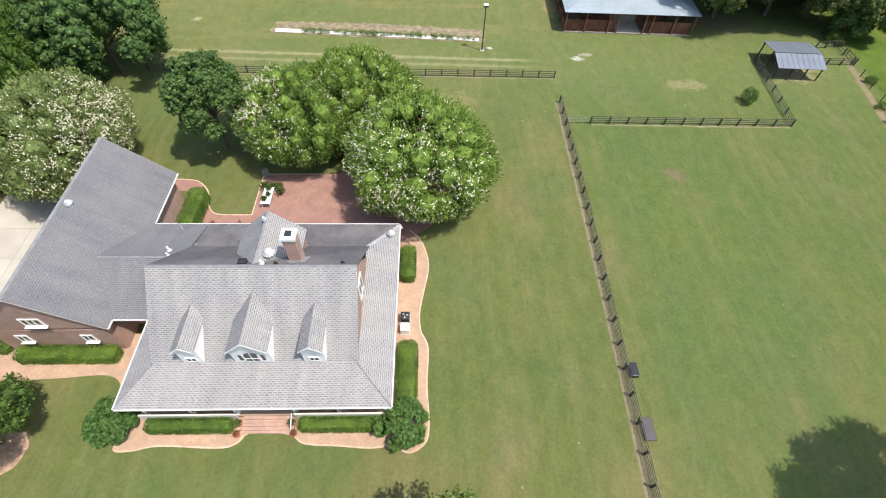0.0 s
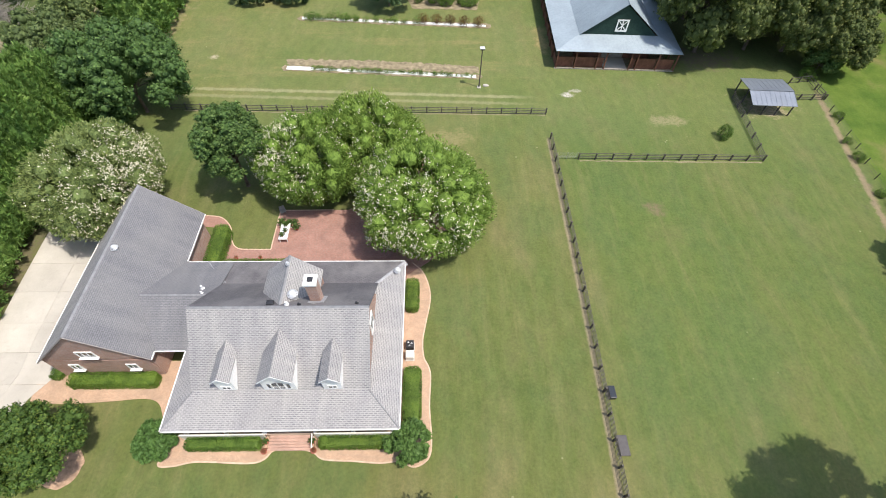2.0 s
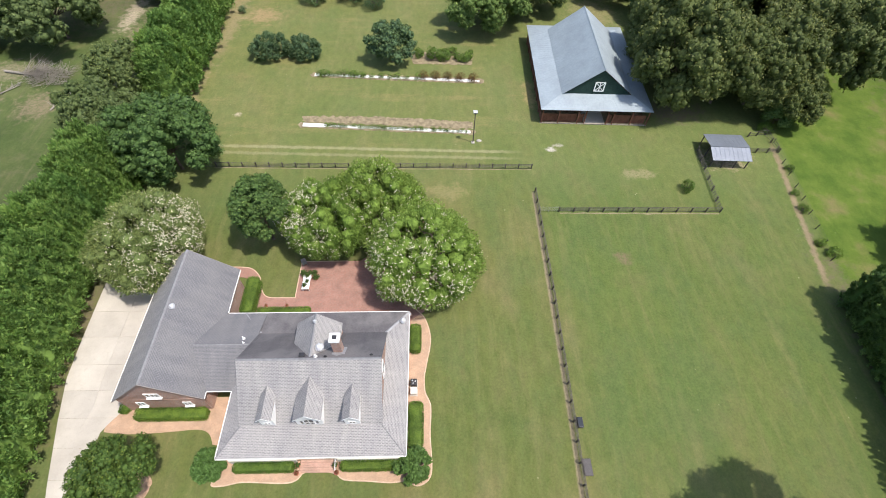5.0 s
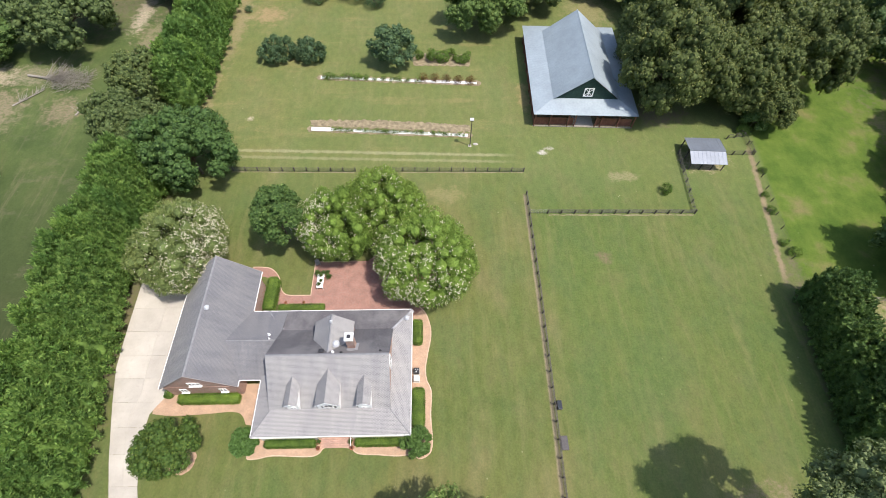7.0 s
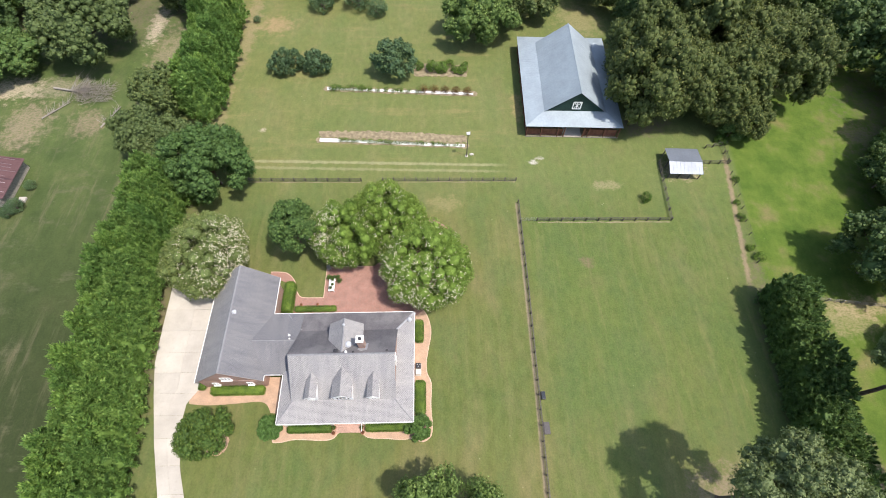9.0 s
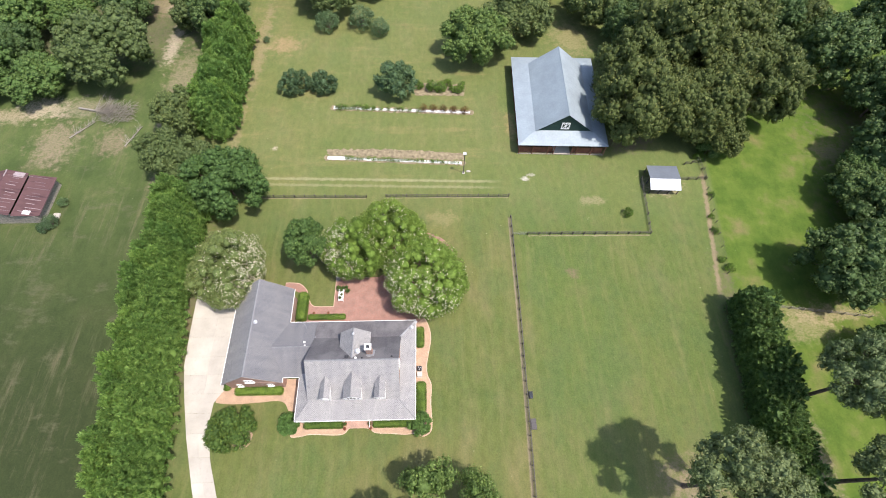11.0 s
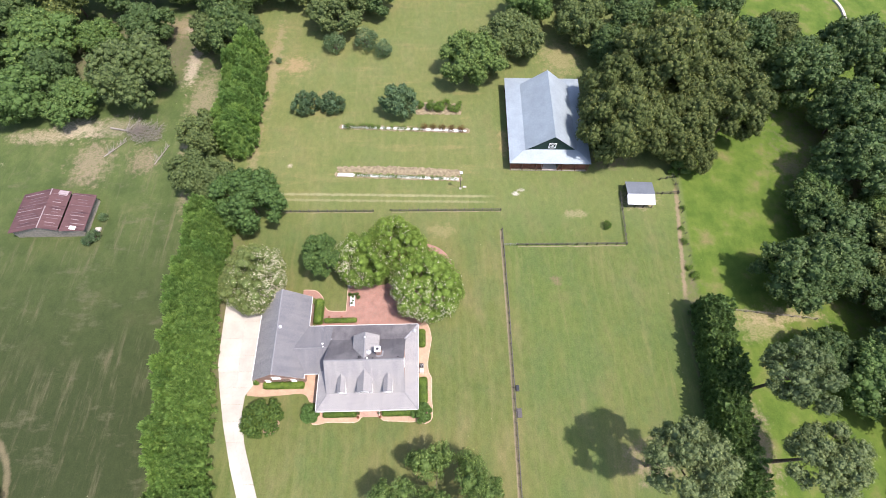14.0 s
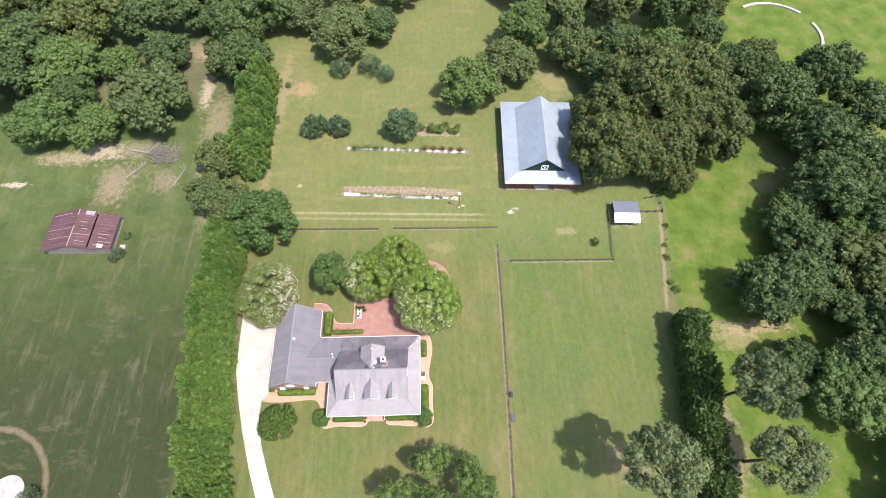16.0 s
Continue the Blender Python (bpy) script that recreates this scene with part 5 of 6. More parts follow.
def crown_mesh(name, r, h, low, n, size, material, seed, lobes=14, long=1.0, dome=False, cover=1.15):
    """A dense rounded crown of many leaf sprays in small clumps; the foot of the plant is at the origin."""
    rng = np.random.default_rng(seed)
    zc, rz = (h + low) / 2, (h - low) / 2
    mean = 2 * math.sqrt(cover / lobes) * (r * r * rz) ** (1 / 3) * 0.8
    p1, p2 = rng.uniform(0, 6.28, 2)
    cs, rs = [], []
    for i in range(lobes):
        a = 2.399963 * i + rng.uniform(-0.5, 0.5)
        k = 1 - 2 * (i + 0.5) / lobes
        k = k * 0.92 + 0.06
        q = math.sqrt(max(0, 1 - k * k))
        bulge = 1 + 0.07 * math.sin(2 * a + p1) + 0.06 * math.sin(3 * a + p2)
        if dome:
            sp = rng.uniform(0.78, 0.92) * bulge
            cs.append((r * sp * q * math.cos(a), r * sp * q * math.sin(a), zc + rz * sp * k))
            rs.append(rng.uniform(0.13, 0.25) * min(r, rz * 1.6))
            continue
        lr = mean * rng.choice([rng.uniform(0.55, 0.85), rng.uniform(0.85, 1.35)])
        sp = max(0.35, rng.uniform(0.84, 1.04) - 0.75 * lr / r) * bulge
        cs.append((r * sp * q * math.cos(a), r * sp * q * math.sin(a), zc + rz * min(sp, 0.92) * k))
        rs.append(lr)
    cs.append((0, 0, zc))
    rs.append((0.9 if dome else 0.5 if rz > 0.7 * r else 0.9) * min(r, rz))
    cs, rs = np.array(cs), np.array(rs)
    lobes = len(rs)
    pick = rng.choice(lobes, n, p=rs ** 2 / (rs ** 2).sum())
    d = rng.normal(0, 1, (n, 3))
    if not dome:
        d[:, 2] += 0.45
    d /= np.linalg.norm(d, axis=1)[:, None]
    out = cs[pick] - np.array([0, 0, zc])
    out /= np.linalg.norm(out, axis=1)[:, None] + 1e-9
    flip = (d * out).sum(1) < -0.25
    d[flip] = -d[flip]
    rad = rs[pick] * (1 + rng.normal(0, 0.10 if dome else 0.12, n)) * np.where(rng.random(n) < 0.2, rng.uniform(0.3, 0.9, n), 1.0)
    pos = cs[pick] + d * rad[:, None] * np.array([1, 1, 1.0 if dome else 0.8])
    if dome:
        # arching shoots: each leaf lies along the way out from the crown's heart, drooping a little
        way = out * 0.8 + d * 0.5 + np.array([0, 0, 0.25]) + rng.normal(0, 0.45, (n, 3))
        way /= np.linalg.norm(way, axis=1)[:, None]
        side = np.cross(way, out + rng.normal(0, 0.5, (n, 3)))
        side /= np.linalg.norm(side, axis=1)[:, None] + 1e-9
        s = (size * rng.uniform(0.55, 1.35, n))[:, None]
        v = np.stack([pos - way * s * 0.5 * long, pos + side * s * 0.26, pos + way * s * 0.5 * long, pos - side * s * 0.26], 1).reshape(-1, 3)
        f = np.arange(n * 4).reshape(n, 4)
        cv, cf = cores(rng, cs, rs * 0.74, 1.0)
        return set_hearts(quads_mesh(name, np.concatenate([v, cv]).tolist(), f.tolist() + (cf + len(v)).tolist(), material), len(f)), cs, rs
    nor = d * 0.6 + out * 0.3 + np.array([0, 0, 0.35])
    v, f = leaf_quads(rng, pos, nor, size * rng.uniform(0.6, 1.3, n), long, 0.5)
    return quads_mesh(name, v.tolist(), f.tolist(), material), cs, rs


def trunk_mesh(name, h, low, r, cs, seed, stems=1, material=None):
    rng = random.Random(seed)
    bm = bmesh.new()
    base = max(0.12, h * 0.018)
    for s in range(stems):
        a = rng.uniform(0, 6.28) + s * 2.4
        off = 0.0 if stems == 1 else 0.35
        foot = Vector((math.cos(a) * off, math.sin(a) * off, -0.05))
        fork = Vector((math.cos(a) * off * 4, math.sin(a) * off * 4, low + (h - low) * 0.28))
        br = base if stems == 1 else base * 0.6
        tube(bm, foot, foot + Vector((0, 0, 0.35)), br * 1.5, br * 1.05, 9)
        mid = foot.lerp(fork, 0.5) + Vector((rng.uniform(-0.1, 0.1), rng.uniform(-0.1, 0.1), 0))
        tube(bm, foot + Vector((0, 0, 0.3)), mid, br * 1.08, br * 0.9, 9)
        tube(bm, mid, fork, br * 0.9, br * 0.62, 9)
        for k in range(s, min(len(cs), 16), stems):
            c = Vector(cs[k])
            tube(bm, fork.lerp(mid, rng.uniform(0, 0.4)), fork.lerp(c, 0.6) + Vector((0, 0, -0.2)), br * 0.42, br * 0.22, 6)
            tube(bm, fork.lerp(c, 0.6) + Vector((0, 0, -0.2)), c, br * 0.22, br * 0.08, 5)
    return mesh_of(bm, material or BARK, name)


def tree_kind(h, r, low, n, size, leaves, seed, lobes=14, stems=1, bark=None, long=1.0, blossom=0, dome=False, cover=1.15, side=(0.0, 0.0)):
    """The meshes of one kind of rounded tree. side: the way, in its own axes, on which it flowers most."""
    crown, cs, rs = crown_mesh("crown", r, h, low, n, size, leaves, seed, lobes, long, dome, cover)
    trunk = trunk_mesh("trunk", h, low, r, cs, seed, stems, bark)
    flowers = None
    if blossom:
        rng = np.random.default_rng(seed + 99)
        pick = rng.choice(len(cs) - 1, blossom)
        d = rng.normal(0, 1, (blossom, 3)) + np.array([0.2, -0.25, 0.55])
        d /= np.linalg.norm(d, axis=1)[:, None]
        pos = cs[pick] + d * (rs[pick] * rng.uniform(1.0, 1.12, blossom))[:, None]
        lean = (pos[:, 0] * side[0] + pos[:, 1] * side[1]) / r
        patch = np.array([noise.noise(Vector(q) * 0.42 + Vector((seed, 0, 0))) for q in pos.tolist()])
        chance = np.clip(0.12 + 1.0 * np.clip(lean, -0.15, 0.9) + 0.45 * patch, 0.03, 1.0)
        keep = np.array([np.min(np.linalg.norm(cs - q, axis=1) / rs) > 0.97 for q in pos]) & (rng.random(blossom) < chance)
        pos, d = pos[keep], d[keep]
        allp = np.concatenate([pos + rng.normal(0, 0.09, pos.shape) for _ in range(4)])
        alld = np.concatenate([d] * 4)
        v, f = leaf_quads(rng, allp, alld, rng.uniform(0.09, 0.21, len(allp)), 1.1, 0.9)
        flowers = quads_mesh("blossom", v.tolist(), f.tolist(), L_BLOOM)
    return crown, trunk, flowers


def bough_kind(h, r, low, n, size, leaves, seed, boughs=14, tufts=9, open_=0.0, long=1.0, stems=1, tuft_r=0.30):
    """The meshes of one kind of spreading tree."""
    crown, cs, rs = bough_crown("crown", r, h, low, n, size, leaves, seed, boughs, tufts, open_, long, tuft_r)
    return crown, trunk_mesh("trunk", h, low, r, cs, seed, stems, None), None


def plant(kind, x, y, scale, turn, label, category="tree", group="", name="tree", zs=1.0):
    crown, trunk, flowers = kind
    ob = thing(name, label, category, group, at=(x, y, 0))
    ob.rotation_euler = (0, 0, turn)
    ob.scale = (scale, scale, scale * zs)
    for nm, me in (("trunk", trunk), ("crown", crown), ("blossom", flowers)):
        if me:
            p = new(nm, me)
            p.parent = ob
    return ob


MYRTLE_W = tree_kind(8.8, 7.2, 1.2, 40000, 0.23, L_GREYER, 13, 190, 4, None, 1.35, 15000, True, side=(0.75, -0.7))
MYRTLE_A = tree_kind(8.4, 6.8, 1.2, 37000, 0.23, L_MYRTLE, 11, 170, 4, None, 1.35, 15000, True, side=(0.1, 0.8))
MYRTLE_C = tree_kind(8.4, 6.8, 1.2, 37000, 0.23, L_MYRTLE, 14, 170, 4, None, 1.35, 7000, True, side=(0.1, 0.1))
MYRTLE_B = tree_kind(8.8, 7.2, 1.2, 40000, 0.23, L_MYRTLE, 12, 190, 4, None, 1.35, 14000, True, side=(0.4, -0.6))
DARK_TREE = bough_kind(12.4, 4.7, 2.6, 15000, 0.28, L_YARD, 21, 26, 11)
BIG_OAKS = [bough_kind(16.5, 9.4, 1.0, 17000, 0.38, L_OAK, 35 + i, 22, 18) for i in range(3)]
TRACK_TREE = bough_kind(13.5, 8.8, 0.8, 21000, 0.33, L_YARD, 58, 26, 15)
GREEN_TREE = bough_kind(13.0, 9.2, 0.8, 17000, 0.38, L_GREEN, 59, 30, 14)
GREY_TREE = bough_kind(13.0, 9.2, 0.8, 17000, 0.38, L_OLIVE, 60, 30, 14)
OAKS = [bough_kind(15.0, 9.4, 1.5, 9500, 0.48, L_OAK, 30 + i, 18, 13) for i in range(2)]
OLIVES = [bough_kind(13.0, 9.4, 0.8, 10000, 0.44, L_OLIVE, 130 + i, 22, 13) for i in range(2)]
LIGHTS = [bough_kind(13.0, 8.2, 1.2, 9000, 0.46, L_LIGHT, 40 + i, 16, 12) for i in range(2)]
DARKS = [bough_kind(14.0, 8.2, 1.2, 9000, 0.48, L_DARK, 50 + i, 17, 12) for i in range(2)]
ROUND = bough_kind(8.6, 5.2, 0.6, 9000, 0.32, L_BLUE, 61, 34, 9)
BUSH = tree_kind(4.4, 4.2, 0.1, 6000, 0.36, L_BLUE, 71, 60, dome=True, long=1.2)
SHRUB = tree_kind(2.4, 1.9, 0.1, 1500, 0.26, L_BOX, 72, 14)
DULL_SHRUB = tree_kind(2.6, 1.7, 0.1, 1800, 0.22, L_BLUE, 73, 14, cover=2.0)
FRONT = bough_kind(8.6, 4.9, 1.2, 15000, 0.25, L_FRONT, 81, 15, 12, 0.25)
PINES = [bough_kind(24.0, 8.6, 12.5, 17000, 0.30, L_PINE, 90 + i, 24, 13, 0.32, 1.2) for i in range(2)]
OPEN_TREE = bough_kind(11.5, 11.6, 2.5, 36000, 0.26, L_GREEN, 95, 24, 11, 0.7, 1.3)

plant(MYRTLE_W, -37.6, 29.2, 1.08, 0.6, "large crepe myrtle covered in white blossom beside the garage wing", group="crepe myrtles", name="crepe_myrtle", zs=1.1)
plant(MYRTLE_A, -13.2, 33.6, 0.98, 2.0, "crepe myrtle with white blossom at the patio edge", group="crepe myrtles", name="crepe_myrtle", zs=1.15)
plant(MYRTLE_C, -5.0, 37.2, 1.02, 4.1, "crepe myrtle with white blossom at the patio edge", group="crepe myrtles", name="crepe_myrtle", zs=1.18)
plant(MYRTLE_B, 2.0, 27.0, 1.14, 5.2, "broad crepe myrtle with white blossom shading the patio", group="crepe myrtles", name="crepe_myrtle")
plant(DARK_TREE, -22.3, 34.0, 1.0, 0.3, "dark green dense tree on the rear lawn")
plant(FRONT, -31.6, -1.2, 0.84, 1.0, "small leafy tree in a mulch ring on the front lawn", zs=1.1)
plant(ROUND, -5.3, 84.5, 1.0, 0.0, "round dark green tree on the lawn")
plant(BUSH, -32.4, 86.3, 1.0, 0.4, "broad rounded dark shrub on the lawn", "shrub", "rounded shrubs", "shrub")
plant(BUSH, -25.0, 86.2, 0.9, 2.4, "broad rounded dark shrub on the lawn", "shrub", "rounded shrubs", "shrub")

rng = random.Random(17)


def grove(rows, kinds, base_r, label, group, zmin=0.9, zmax=1.15):
    for x, y, r in rows:
        plant(rng.choice(kinds), x, y, r / base_r * rng.uniform(0.95, 1.05), rng.uniform(0, 6.28), label, "tree", group, "tree", rng.uniform(zmin, zmax))


WEST_OLIVE = [(-81, 93.5, 11.5)]
WEST_GREEN = [(-113, 86, 9.6), (-97.5, 85.5, 7.6), (-113, 109, 11), (-98, 112, 7), (-144, 88, 10)]
WEST_DARK = [(-110, 128, 11), (-93, 131, 10), (-128, 120, 11), (-129, 103, 10), (-142, 134, 12), (-123, 140, 12), (-78, 137, 9.5), (-142, 112, 11), (-84, 116, 8), (-108, 98, 7)]
NORTHWEST = [(-57.5, 59.5, 6.2), (-62, 126, 10), (-55, 109, 8.6), (-64, 112, 6.5), (-50.5, 55.5, 5.6), (-58.5, 73, 6.0), (-52, 136, 9), (-66, 143, 10)]
NORTH = [(-26, 123, 10), (-13.5, 129, 7), (-41, 135, 7.5), (-28, 143, 9), (36, 150, 10), (20, 158, 10), (-6, 150, 9)]
NORTHEAST = [(36, 124, 9.5), (51, 115, 9), (66, 115, 8.5), (81, 112.5, 9.5), (94, 95.5, 8.5), (108, 106, 8.5), (97, 121, 8), (50, 134, 10), (68, 136, 10), (86, 134, 10), (102, 134, 7), (58, 103, 7)]
OAK_ROWS = [(66, 88, 12.5), (78, 80, 10), (52.2, 68.5, 9.5), (62, 69.5, 9), (69, 69, 8.6), (86, 75, 9.4), (81, 93, 11), (54, 80.5, 9.5), (74, 63, 5.2), (69, 79, 6.5)]
EAST = [(110, 88, 11), (117, 74, 10.5), (121, 62, 11), (136, 83, 11), (112, 55.5, 11), (123, 47, 9), (86, 26.5, 9.6), (97, 30, 9), (102, 39, 8.5), (114, 32, 10), (106, 22, 7), (134, 60, 11), (132, 38, 10), (128, 20, 10), (128, 98, 11), (113, 98.5, 8.5), (101, 103, 8.5), (99, 47, 7.0)]
EAST_LIGHT = [(104, 52, 6.0), (124, 79, 7.0), (117, 44, 6.5)]
SOUTHEAST = [(96.5, 2.5, 9.5), (115, -4, 10), (102, -24, 8.5), (96, -36, 9)]
SOUTHEAST_DARK = [(104, 9, 8.5), (109, -10, 8.5), (112, 16, 8), (88, 9.5, 5.5)]
grove(WEST_OLIVE, OLIVES, 9.4, "olive green spreading tree at the edge of the western woods", "western woods", 0.95, 1.0)
grove(WEST_GREEN, LIGHTS, 8.2, "fresh green broadleaf tree in the western woods", "western woods", 0.75, 0.95)
grove(WEST_DARK, OAKS + DARKS + DARKS, 9.2, "dark broadleaf tree in the western woods", "western woods", 0.85, 1.05)
grove(NORTHWEST, DARKS + OLIVES, 8.6, "dark broadleaf tree beside the cypress row", "hedgerow trees", 0.95, 1.15)
grove(NORTH, OLIVES + DARKS, 9.0, "broadleaf tree at the north end of the lawn", "northern trees", 0.8, 0.95)
plant(TRACK_TREE, -41.6, 50.0, 1.0, 0.0, "large dense deep green tree beside the farm track")
plant(GREEN_TREE, 16.2, 98.5, 1.02, 1.0, "large rounded fresh green tree near the barn", zs=0.98)
plant(GREY_TREE, 28.2, 107.5, 0.98, 3.4, "large rounded grey green tree behind the barn", zs=0.98)
grove(NORTHEAST, OAKS + DARKS + LIGHTS + OLIVES, 9.6, "broadleaf tree in the woods behind the barn", "barn woods")
grove(OAK_ROWS, BIG_OAKS, 9.4, "large spreading oak beside the barn", "barn oaks", 1.1, 1.25)
grove(EAST, OAKS[:1] + DARKS + DARKS, 9.2, "dark broadleaf tree in the eastern woods", "eastern woods", 0.9, 1.1)
grove(EAST_LIGHT, LIGHTS, 8.2, "fresh green young tree in the eastern woods", "eastern woods", 0.9, 1.0)
grove(SOUTHEAST, LIGHTS, 8.4, "tall tree beyond the cypress hedge", "southeastern trees", 0.9, 1.0)
grove(SOUTHEAST_DARK, DARKS, 8.2, "dark broadleaf tree beyond the cypress hedge", "southeastern trees", 1.0, 1.15)
plant(PINES[0], 46.2, -11.4, 0.84, 0.5, "tall grey green tree with open crown on the pasture edge", name="pine_tree", zs=1.25)
plant(PINES[1], 71.8, 2.8, 0.78, 2.5, "tall grey green tree with open crown beyond the cypress hedge", name="pine_tree", zs=1.2)
plant(PINES[0], 72.5, -11.4, 0.80, 4.0, "tall grey green tree with open crown beyond the cypress hedge", name="pine_tree", zs=1.05)
plant(OPEN_TREE, 2.8, -19.9, 1.12, 1.5, "broad open-crowned tree on the front lawn")
for x, y, s in ((-26, 111, 2.0), (-16.5, 112, 2.2), (-11, 108.5, 1.7), (-43.5, 105.5, 0.6)):
    plant(DULL_SHRUB, x, y, s, x, "loose dull green shrub on the far lawn", "shrub", "far shrubs", "shrub")


# ---- cypress rows ----
def cypress_kind(h, r, n, seed, leaves=None, boxy=False):
    """A conifer of upswept feathery plumes round a dense heart; boxy: clipped to an even column."""
    rg = np.random.default_rng(seed)
    k = 150 if boxy else 105
    tk = (np.arange(k) + rg.random(k)) / k
    ak = np.arange(k) * 2.399963 + rg.uniform(-0.3, 0.3, k)

    def profile(t):
        if boxy:
            return r * np.clip(np.minimum(0.9 + 0.25 * t, ((1.03 - t) / 0.16) ** 0.5), 0.05, 1.1)
        return r * np.clip((1 - t) ** 0.62 * (0.72 + 0.5 * np.minimum(1, t * 5)), 0.03, 1.2)
    pk = profile(tk) * rg.uniform(0.62, 1.02, k)
    pick = rg.integers(0, k, n)
    base = np.stack([np.cos(ak) * pk, np.sin(ak) * pk, 0.15 + tk * (h - 0.9)], 1)
    outw = np.stack([np.cos(ak), np.sin(ak), np.zeros(k)], 1)
    axis = outw * 0.55 + np.array([0, 0, 0.85]) + rg.normal(0, 0.15, (k, 3))
    axis /= np.linalg.norm(axis, axis=1)[:, None]
    s = rg.random(n)
    width = (0.17 if boxy else 0.20) * r * np.sqrt(np.clip(1.05 - s, 0, 1))
    off = rg.normal(0, 1, (n, 3))
    off /= np.linalg.norm(off, axis=1)[:, None]
    pos = base[pick] + axis[pick] * (s * 0.62 * r ** 0.5)[:, None] + off * (width * rg.uniform(0.6, 1.1, n))[:, None]
    way = axis[pick] * 0.9 + off * 0.8 + rg.normal(0, 0.25, (n, 3))
    way /= np.linalg.norm(way, axis=1)[:, None]
    side = np.cross(way, off + rg.normal(0, 0.4, (n, 3)))
    side /= np.linalg.norm(side, axis=1)[:, None]
    ln = rg.uniform(0.3, 0.62, n)[:, None]
    wd = rg.uniform(0.08, 0.16, n)[:, None]
    v = np.stack([pos - way * ln * 0.4 + side * wd, pos + way * ln * 0.6, pos - way * ln * 0.4 - side * wd], 1).reshape(-1, 3)
    f = np.arange(n * 3).reshape(n, 3)
    # the dense heart
    rings = np.linspace(0.02, 0.84 if boxy else 0.93, 9)
    ang = np.arange(10) * 2 * math.pi / 10
    hv = np.concatenate([np.stack([np.cos(ang) * profile(q) * 0.7 * rg.uniform(0.85, 1.1, 10), np.sin(ang) * profile(q) * 0.7 * rg.uniform(0.85, 1.1, 10), np.full(10, 0.1 + q * (h - 1.2))], 1) for q in rings])
    hf = [(i * 10 + j, i * 10 + (j + 1) % 10, i * 10 + 10 + (j + 1) % 10, i * 10 + 10 + j) for i in range(8) for j in range(10)] + [tuple(range(80, 90))]
    crown = quads_mesh("crown", np.concatenate([v, hv]).tolist(), f.tolist() + [tuple(q + len(v) for q in p) for p in hf], leaves or L_CYPRESS)
    bm = bmesh.new()
    tube(bm, (0, 0, -0.05), (0, 0, h * 0.5), r * 0.07, r * 0.045, 8)
    tube(bm, (0, 0, h * 0.5), (0, 0, h * 0.9), r * 0.045, 0.015, 8)
    return crown, mesh_of(bm, BARK, "trunk"), None


CYPRESS = [cypress_kind(10.0, 3.5, 6300, 101 + i) for i in range(3)]
HEDGE_CYPRESS = [cypress_kind(10.0, 2.0, 5000, 111 + i, L_HEDGE, True) for i in range(3)]


def cypress_row(line, step, scale, label, group, wob=0.5, kinds=None, tall=1.0):
    for (ax, ay), (bx, by) in zip(line, line[1:]):
        d = Vector((bx - ax, by - ay, 0))
        n = max(1, round(d.length / step))
        for i in range(n):
            p = Vector((ax, ay, 0)) + d * (i / n)
            plant(rng.choice(kinds or CYPRESS), p.x + rng.uniform(-wob, wob), p.y + rng.uniform(-0.4, 0.4), scale * rng.uniform(0.9, 1.12), rng.uniform(0, 6.28), label, "conifer", group, "cypress_tree", rng.uniform(0.92, 1.1) * tall)


WROW = "tall cypress in a dense hedge row along the drive"
cypress_row([(-49.0, 46), (-49.0, 25), (-47.4, 10), (-45.6, -4), (-42.2, -23)], 2.75, 0.92, WROW, "west cypress row", 0.5, tall=1.38)
cypress_row([(-52.3, 47.5), (-52.1, 26), (-50.3, 9), (-48.5, -5.5), (-45.0, -24)], 2.75, 0.95, WROW, "west cypress row", 0.6, tall=1.38)
cypress_row([(-50, 104), (-49.5, 88), (-49.0, 68)], 3.0, 1.15, "tall cypress in a row beside the lawn", "north cypress row", 1.0)
cypress_row([(-53.5, 101), (-53.0, 86), (-52.5, 70)], 3.4, 1.0, "tall cypress in a row beside the lawn", "north cypress row", 1.0)
EROW = "dark cypress in a dense hedge beside the pasture"
cypress_row([(65.2, 20.6), (63.5, 6), (61.8, -7), (60.3, -18), (59.6, -26)], 1.9, 0.95, EROW, "east cypress hedge", 0.2, HEDGE_CYPRESS, 1.02)
cypress_row([(67.3, 19.9), (65.6, 6), (63.9, -7), (62.4, -18), (61.7, -26)], 1.9, 0.97, EROW, "east cypress hedge", 0.2, HEDGE_CYPRESS, 1.0)



